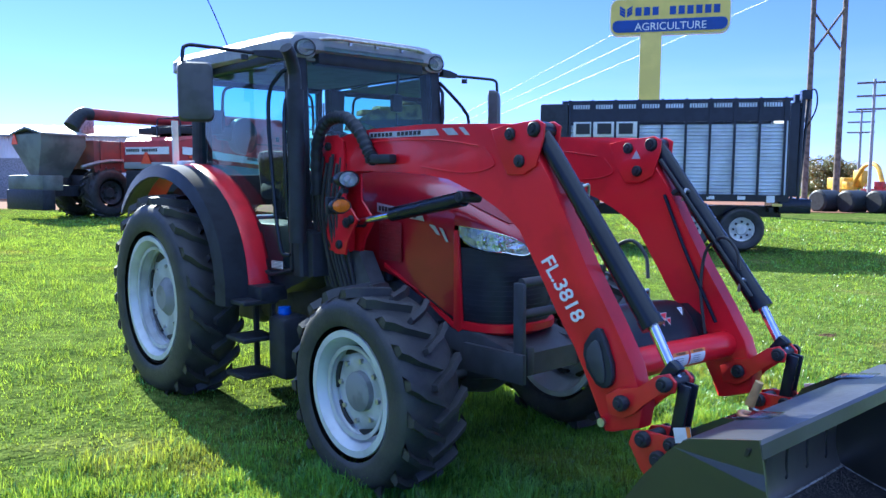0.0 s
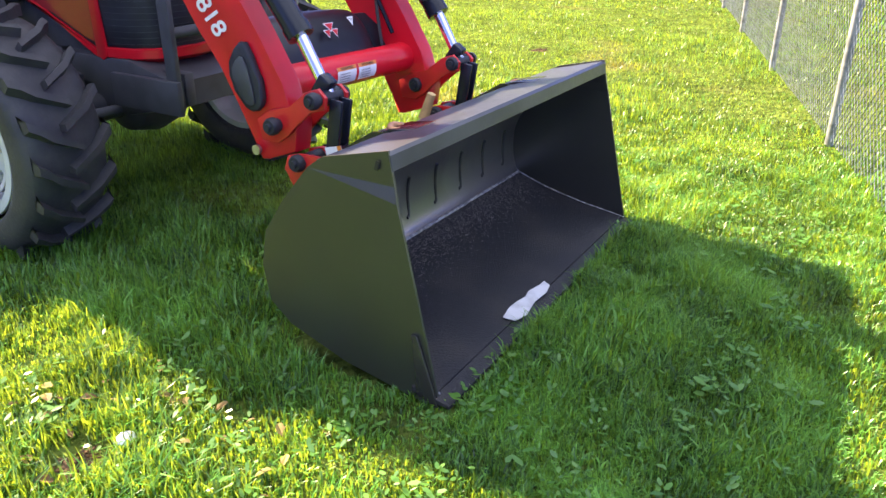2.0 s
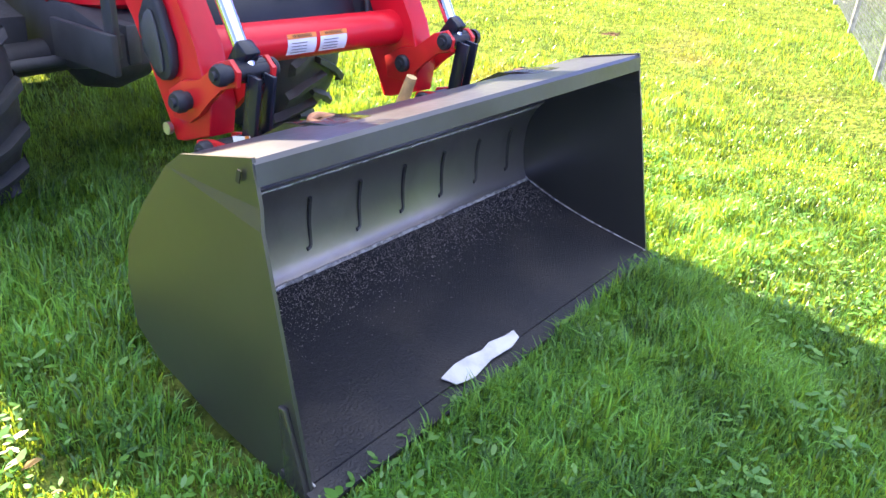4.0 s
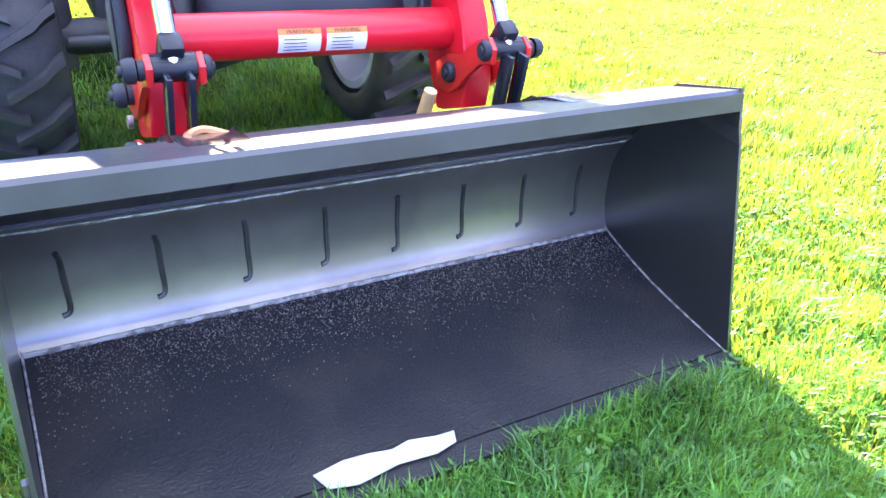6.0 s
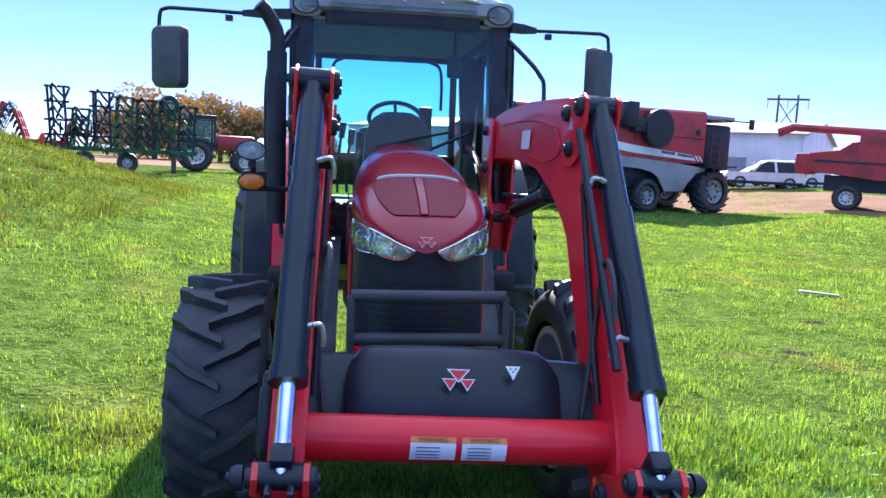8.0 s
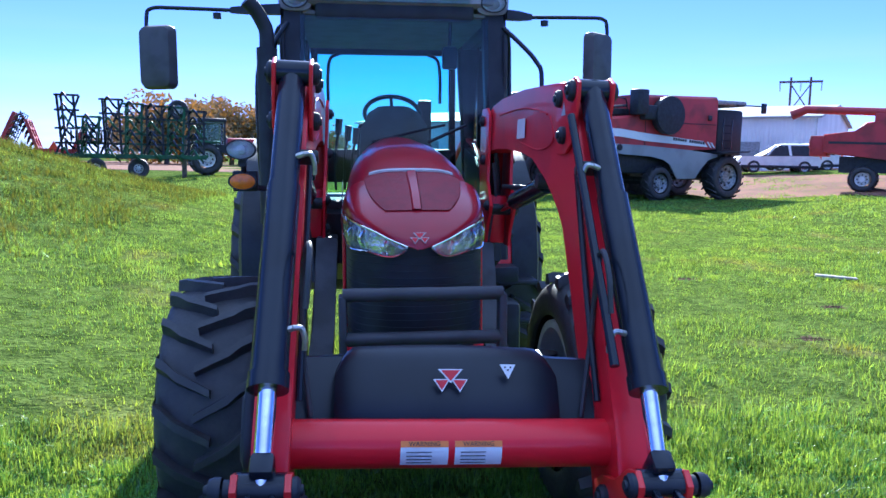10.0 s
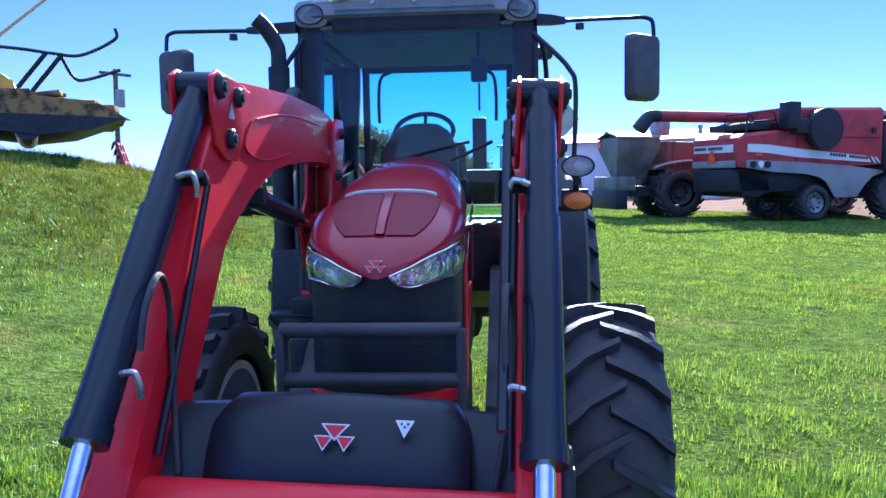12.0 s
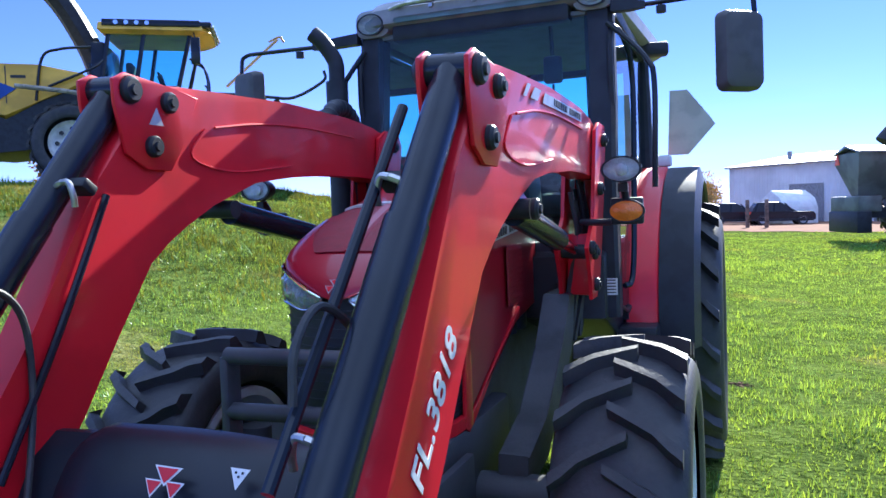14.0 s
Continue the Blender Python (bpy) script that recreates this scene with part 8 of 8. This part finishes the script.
mpart("spout", PLASTIC, harv, "dark discharge spout rising to the rear", lambda bm: tube(bm, [(0.1, 0.75, 2.7), (0.12, 0.6, 3.3), (0.2, 0.35, 3.9), (0.3, -0.05, 4.6), (0.45, -0.8, 5.5)], 0.27, 8), vt)
for line in ([(1.35, -0.35, 2.2), (1.35, -0.2, 3.1), (1.35, 0.15, 3.3), (1.35, 0.8, 3.36)], [(1.35, -0.1, 2.5), (1.35, 0.8, 2.9), (1.2, 1.0, 3.1)], [(1.35, 0.9, 2.3), (1.35, 0.75, 3.0)]):
    mpart("handrail", BLACK, harv, "black platform handrail", lambda bm: tube(bm, line, 0.03, 6), vt)
for x in (0.6, 1.0):
    mpart("front_rail", BLACK, harv, "black front ladder rail", lambda bm: [tube(bm, [(x, 2.75, 1.9), (x, 3.15, 2.4), (x, 3.1, 3.0), (x, 2.8, 3.2)], 0.025, 6)] + [rod(bm, (0.6, 3.12, z), (1.0, 3.12, z), 0.02, None, 6) for z in (2.3, 2.6, 2.9)], vt)
mpart("mirror", BLACK, harv, "black mirror", lambda bm: [box(bm, (1.15, 2.95, 3.35), (0.08, 0.2, 0.6), None, 0.02), rod(bm, (0.95, 2.9, 3.8), (1.15, 2.95, 3.6), 0.02, None, 6)], vt)
mpart("header_frame", BLACK, harv, "dark feeder and header frame", lambda bm: [prism(bm, [(1.0, 0.8), (1.0, 1.8), (2.9, 0.95), (2.9, 0.55)], -0.6, 0.6, 0.03), box(bm, (0, 3.2, 0.55), (4.6, 0.7, 0.45), None, 0.05), rod(bm, (-2.3, 3.7, 0.35), (2.3, 3.7, 0.35), 0.25, None, 12)], vm)
STRAW = material("straw_covered_yellow", (0.30, 0.18, 0.06), 0.8, vary=0.3, scale=5, second=(0.07, 0.045, 0.025), bump=0.9, bump_scale=26)
def header_body(bm):
    rng = random.Random(21)
    ring_skin(bm, [[Vector((x, y, z + 0.05 * math.sin(x * 3 + y * 4))) for y, z in ((2.7, 0.80), (3.1, 1.05), (4.0, 1.0), (4.9, 0.85), (5.6, 0.58), (4.6, 0.52), (3.4, 0.50))] for x in np.linspace(-2.4, 2.4, 13)])
    for k in range(26):
        x, y = rng.uniform(1.2, 2.45), rng.uniform(3.0, 5.2)
        box(bm, (x, y, 1.02 - 0.18 * max(0, y - 4)), (rng.uniform(0.1, 0.4), rng.uniform(0.2, 0.6), rng.uniform(0.05, 0.14)), pose(0, 0, 0, rng.uniform(-15, 15), rng.uniform(-12, 12), rng.uniform(-40, 40)), 0.015)
scatter(mpart("header", STRAW, harv, "dusty yellow pickup header with straw", header_body, vm))
mpart("header_trough", PLASTIC, harv, "dark underside of the header", lambda bm: ring_skin(bm, [[Vector((x, y, z)) for y, z in ((2.8, 0.62), (3.4, 0.60), (4.6, 0.60), (5.45, 0.575), (4.8, 0.32), (3.9, 0.20), (3.0, 0.30))] for x in np.linspace(-2.44, 2.44, 9)]), vm)
for x, y0, y1, z1 in ((1.9, 2.7, 3.5, 1.5), (0.2, 2.9, 3.6, 1.35), (-1.5, 2.8, 3.6, 1.4)):
    mpart("gear_box", YELLOW, harv, "faded yellow gear housing", lambda bm: prism(bm, [(y0, 0.9), (y0, z1), (y1 - 0.3, z1 - 0.05), (y1, z1 - 0.25), (y1 + 0.1, 0.95)], x - 0.3, x + 0.3, 0.05), vm)
mpart("crop_bar", BLACK, harv, "bent dark crop guide bar", lambda bm: tube(bm, [(1.6, 1.6, 1.95), (1.6, 2.6, 1.97), (1.6, 3.6, 1.95), (1.6, 4.2, 1.9), (1.6, 4.75, 1.9), (1.6, 5.4, 2.27), (1.6, 5.42, 2.5)], 0.035, 8, 5), vm)
mpart("crop_bar", BLACK, harv, "bent dark crop guide bar", lambda bm: tube(bm, [(1.5, 4.35, 1.9), (1.5, 4.6, 1.45), (1.5, 4.85, 1.42), (1.5, 5.5, 1.66)], 0.035, 8, 5), vm)
for y in (3.75, 4.05):
    mpart("crop_strut", BLACK, harv, "slanting dark strut", lambda bm: rod(bm, (1.6, y - 0.35, 0.95), (1.6, y + 0.35, 1.9), 0.045, None, 8), vm)
mpart("guard_rail", material("worn_bar", (0.35, 0.31, 0.24), 0.6, vary=0.2, scale=8), harv, "pale bent guard rail", lambda bm: [tube(bm, [(1.7, -1.0, 2.1), (1.75, 0.2, 1.95), (1.8, 1.2, 1.7), (1.8, 2.2, 1.55), (1.7, 3.0, 1.6)], 0.05, 8)], vm)
mpart("marker_pole", TAN, harv, "slim tan marker pole", lambda bm: [rod(bm, (0.5, 3.2, 2.30), (0.5, 4.4, 3.42), 0.035, None, 8), tube(bm, [(0.5, 4.2, 3.36), (0.5, 4.45, 3.48), (0.5, 4.55, 3.36)], 0.03, 6)], vm)

# --- folded tillage machines beyond the mound
def cultivator(x, y, heading, paint, label, w=7.0, h=3.4, seed=1):
    """A wide implement with its wings folded upright: standing frames, rows of tines, discs and small wheels."""
    m = frame_at(x, y, heading)
    c = thing("cultivator", label, "cultivator", "folded cultivators")
    rng = random.Random(seed)
    mpart("main_frame", paint, c, "painted main frame", lambda bm: [box(bm, (q, 0, 0.95), (0.18, w, 0.18)) for q in (-0.9, 0, 0.9)] + [box(bm, (0, -w / 2 + k * w / 6, 1.0), (2.2, 0.15, 0.15)) for k in range(7)], m)
    for k in range(7):
        yy = -w / 2 + (k + 0.5) * w / 7
        top = h * rng.uniform(0.72, 1.0)
        lean = rng.uniform(-0.3, 0.3)
        scatter(mpart("wing_frame", paint if k % 2 or paint is RED_OLD else PLASTIC, c, "upright folded wing frame", lambda bm: [box(bm, (q, yy + d, (top + 1.0) / 2), (0.1, 0.1, top - 0.9), pose(0, 0, 0, lean * 14)) for q, d in ((-0.7, -0.3), (0.7, -0.3), (0.7, 0.35))] + [box(bm, (0.7, yy, z), (0.1, w / 7 + 0.1, 0.09)) for z in (1.5, top * 0.6, top * 0.82, top)] + [rod(bm, (0.6, yy - 0.5, 1.0), (0.6, yy + 0.5, top), 0.05, None, 6)], m))
        for q in range(6):
            z = 1.1 + (top - 1.2) * q / 5
            mpart("tine", paint if paint is RED_OLD or q % 3 == 0 else BLACK, c, "curved spring tine", lambda bm: tube(bm, [(0.75, yy - 0.25, z), (1.05, yy - 0.1, z + 0.18), (1.15, yy + 0.1, z - 0.12), (0.95, yy + 0.28, z - 0.32)], 0.05, 5, 3), m)
    for k in range(3):
        far_wheel(c, (1.0 - 0.3 * k, -w * 0.25 + k * w * 0.28, 0.42 if k < 2 else h * 0.86), 0.45, 0.32, m, RIM_WHITE, 0.45, 0, "black implement tyre")
    mpart("disc_gang", PLASTIC, c, "dark disc gang", lambda bm: [rod(bm, (1.1, -w * 0.4 + k * 0.2, h * 0.5), (1.1, -w * 0.4 + k * 0.2 + 0.04, h * 0.5), 0.3, 0.22, 14) for k in range(9)], m)
    return c


cultivator(-10.0, 33.3, 12, GREEN, "green folded field cultivator with raised wings", 6.2, 3.6, 2)


def disc_harrow(x, y, heading, label, w, h, mesh_wing):
    """A trailed disc harrow with its two wings folded up and leaning outwards."""
    m = frame_at(x, y, heading)
    c = thing("disc_harrow", label, "harrow", "folded harrows")
    mpart("main_frame", RED_OLD, c, "red main frame", lambda bm: [box(bm, (q, 0, h * 0.42), (0.14, w * 0.7, 0.16)) for q in (-0.7, 0, 0.7)] + [box(bm, (0, k * w * 0.3, h * 0.45), (1.8, 0.14, 0.14)) for k in (-1, 0, 1)] + [box(bm, (0.3, 0, h * 0.25), (0.2, 0.2, h * 0.4))], m)
    for s in (-1, 1):
        lean = 24 if s > 0 else -18
        wing = m @ pose(0, s * w * 0.36, h * 0.42, -lean)
        mpart("wing_frame", RED_OLD, c, "red folded wing frame", lambda bm: [box(bm, (q, 0, h * 0.28), (0.12, 0.14, h * 0.58)) for q in (-0.6, 0.0, 0.6)] + [box(bm, (0, 0, h * z), (1.3, 0.10, 0.10)) for z in (0.08, 0.25, 0.42, 0.56)], wing)
        if mesh_wing and s > 0:
            mpart("harrow_mesh", BLACK, c, "black spike harrow lattice", lambda bm: [box(bm, (0.72, 0.22 + 0.09 * k, h * 0.28), (0.05, 0.035, h * 0.62)) for k in range(5)] + [box(bm, (0.72, 0.40, h * 0.06 * k), (0.05, 0.42, 0.035)) for k in range(11)], wing)
        for row in (-1, 1):
            for k in range(6):
                zz = h * (0.04 + 0.105 * k)
                mpart("disc", BLACK, c, "dark steel disc", lambda bm: lathe(bm, [(-0.03, 0.0), (-0.02, 0.14), (0.03, 0.27), (0.035, 0.27), (-0.005, 0.13), (-0.015, 0.0)], 12, pose(0.5 * row, s * 0.20, zz, 0, 40 * row, 90)), wing)
    for q in (-0.5, 0.5):
        far_wheel(c, (0.9, q * w * 0.5, 0.38), 0.38, 0.25, m, RIM_WHITE, 0.45, 0, "black implement tyre")
    mpart("vehicle_triangle", SMV, c, "orange slow vehicle triangle", lambda bm: prism(bm, [(-0.22, h * 0.47), (0.22, h * 0.47), (0.0, h * 0.47 + 0.36)], 0.93, 0.96), m, True)
    mpart("rear_bar", RED_OLD, c, "red rear bar", lambda bm: box(bm, (0.86, 0, h * 0.45), (0.10, w * 0.72, 0.14)), m)
    return c


disc_harrow(-13.6, 34.0, 12, "red disc harrow with dark discs and folded wings", 1.9, 2.6, False)
disc_harrow(-16.6, 33.4, 16, "red disc harrow with a black spike lattice", 2.0, 3.0, True)
gm = frame_at(-7.7, 39.6, 15)
far_tractor = thing("green_tractor", "distant green and red tractor with cab", "tractor")
mpart("cab", PLASTIC, far_tractor, "dark cab with pale windows", lambda bm: [box(bm, (0, 0, 2.9), (1.6, 1.5, 0.2), None, 0.05)] + [box(bm, (x, y, 2.2), (0.1, 0.1, 1.4)) for x in (-0.7, 0.7) for y in (-0.65, 0.65)] + [box(bm, (0, 0, 1.4), (1.6, 1.6, 0.4))], gm)
for x in (-0.7, 0.7):
    mpart("cab_glass", GLASS, far_tractor, "tinted cab glass", lambda bm: prism(bm, [(-0.65, 1.5), (0.65, 1.5), (0.65, 2.8), (-0.65, 2.8)], x, None), gm, True)
mpart("hood", RED_OLD, far_tractor, "red hood", lambda bm: box(bm, (0, 1.8, 1.6), (0.9, 2.0, 0.8), None, 0.15), gm)
for x in (-0.85, 0.85):
    far_wheel(far_tractor, (x, -0.3, 0.85), 0.85, 0.5, gm, RIM_WHITE, 0.5, 16, "black lugged rear tyre")
    far_wheel(far_tractor, (x, 2.2, 0.6), 0.6, 0.4, gm, RIM_WHITE, 0.5, 14, "black lugged front tyre")
mpart("fender", GREEN, far_tractor, "green fender", lambda bm: [box(bm, (x, -0.3, 1.75), (0.5, 1.4, 0.1), None, 0.04) for x in (-0.85, 0.85)], gm)


def tree(x, y, h, r, seed, label, cat="tree"):
    """A tapered trunk with limbs and a crown of many small leaf clumps."""
    rng = random.Random(seed)
    t = thing("tree", label, cat, "distant trees")
    z0 = ground_z(x, y)
    bm = B()
    tube(bm, [(x, y, z0 - 0.2), (x + 0.1, y, z0 + h * 0.3), (x + rng.uniform(-.3, .3), y, z0 + h * 0.75)], lambda q: 0.26 * (1 - 0.75 * q) * h / 6, 8, 4)
    for k in range(7):
        a = rng.uniform(0, math.tau)
        b = Vector((x, y, z0 + h * rng.uniform(0.25, 0.55)))
        tube(bm, [b, b + Vector((math.cos(a) * r * 0.4, math.sin(a) * r * 0.4, h * 0.15)), b + Vector((math.cos(a) * r * 0.8, math.sin(a) * r * 0.8, h * 0.25))], lambda q: 0.08 * (1 - 0.8 * q), 6, 3)
    part("trunk", bm, WOOD, t, "tapered trunk and limbs")
    verts, faces = [], []
    lobes = [(Vector((rng.gauss(0, r * 0.42), rng.gauss(0, r * 0.42), h * rng.uniform(0.22, 0.82))), rng.uniform(0.35, 0.6) * r) for _ in range(16)]
    for k in range(4200):
        c, q = rng.choice(lobes)
        d = Vector((rng.gauss(0, 1), rng.gauss(0, 1), rng.gauss(0, 1))).normalized()
        p = Vector((x, y, z0)) + c + d * q * rng.uniform(0.55, 1.05)
        s = rng.uniform(0.14, 0.32) * h / 7
        u = Vector((rng.gauss(0, 1), rng.gauss(0, 1), rng.gauss(0, 1))).normalized()
        v = u.orthogonal().normalized()
        i = len(verts)
        verts += [p - u * s, p + v * s * 0.6, p + u * s, p - v * s * 0.6]
        faces.append((i, i + 1, i + 2, i + 3))
    me = bpy.data.meshes.new("crown")
    me.from_pydata([tuple(q) for q in verts], [], faces)
    me.materials.append(TREE)
    cr = new("crown", me)
    cr.parent = t
    tagged(cr, "uneven crown of autumn leaves", kind="stuff")


for k, (az, d, h, r) in enumerate(((13.0, 85, 7.0, 4.2), (10.8, 90, 7.8, 4.4), (8.6, 88, 6.8, 3.6), (6.8, 85, 6.0, 3.4), (15.2, 95, 5.5, 4), (3.2, 85, 4.6, 3.6), (2.2, 80, 4.2, 3.2))):
    tree(-d * math.sin(radians(az)), -3 + d * math.cos(radians(az)), h, r, 20 + k, "distant tree with thinning autumn leaves")
for k, (az, d, h, r) in enumerate(((68.3, 120, 5.6, 2.3), (69.4, 128, 5.0, 2.2), (67.6, 125, 4.2, 2.2))):
    tree(-3.3 + d * math.sin(radians(az)), -3.3 + d * math.cos(radians(az)), h, r, 50 + k, "distant dark green tree")
for k, (az, d, h, r) in enumerate(((43.5, 34, 3.4, 2.2), (41.5, 36, 2.8, 2.0), (38.5, 38, 2.4, 1.8), (46, 33, 2.6, 2.0))):
    tree(1 - d * math.sin(radians(az)), -2.6 + d * math.cos(radians(az)), h, r, 70 + k, "bushy tree behind the mound")

# --- excavator and rolled bales beyond the trailer
em = frame_at(83, 28.4, 240)
exc = thing("excavator", "yellow excavator among equipment on the yard", "excavator")
scatter(mpart("track", PLASTIC, exc, "dark crawler track", lambda bm: [box(bm, (x, 0, 0.45), (0.5, 3.4, 0.8), None, 0.25) for x in (-1.0, 1.0)], em))
mpart("house", YELLOW, exc, "yellow engine house", lambda bm: [box(bm, (0, -0.6, 1.6), (2.4, 2.6, 1.2), None, 0.1), box(bm, (-0.7, 0.8, 2.1), (0.9, 1.3, 1.7), None, 0.1)], em)
mpart("boom", YELLOW, exc, "yellow bent boom", lambda bm: tube(bm, [(0.2, 0.8, 1.6), (0.2, 2.4, 3.4), (0.2, 4.0, 3.3), (0.2, 4.9, 1.4)], 0.22, 8), em)
for k, (x, y, paint, lab) in enumerate(((76, 23.5, RED_OLD, "red implement on the yard"), (80, 23.4, YELLOW, "yellow implement on the yard"), (78, 27.0, YELLOW, "yellow implement on the yard"))):
    f = frame_at(x, y, 30 * k)
    o = thing("implement", lab, "implement", "implements on the yard")
    mpart("frame", paint, o, "painted frame", lambda bm: [box(bm, (0, 0, 0.8), (2.2, 1.0, 0.5), None, 0.05), box(bm, (0.4, 0, 1.4), (0.8, 0.7, 0.7), None, 0.05)] + [rod(bm, (-0.9 + 0.45 * q, -0.6, 0.1), (-0.9 + 0.45 * q, 0.2, 1.5), 0.05, None, 6) for q in range(5)], f)
    far_wheel(o, (0.9, 0.2, 0.4), 0.42, 0.3, f, RIM_WHITE)
    far_wheel(o, (-0.9, 0.2, 0.4), 0.42, 0.3, f, RIM_WHITE)
for k in range(4):
    x, y = 35.6 + k * 0.35, 12.0 - k * 1.15
    t = thing("plastic_bale", "large black rounded tank lying on the yard edge", "tank", "black tanks")
    mpart("shell", PLASTIC, t, "", lambda bm: lathe(bm, [(-0.60, 0.0), (-0.60, 0.44), (-0.52, 0.54), (0.52, 0.54), (0.60, 0.44), (0.60, 0.0)], 20), pose(x, y, ground_z(x, y) + 0.52, 0, 0, -20))
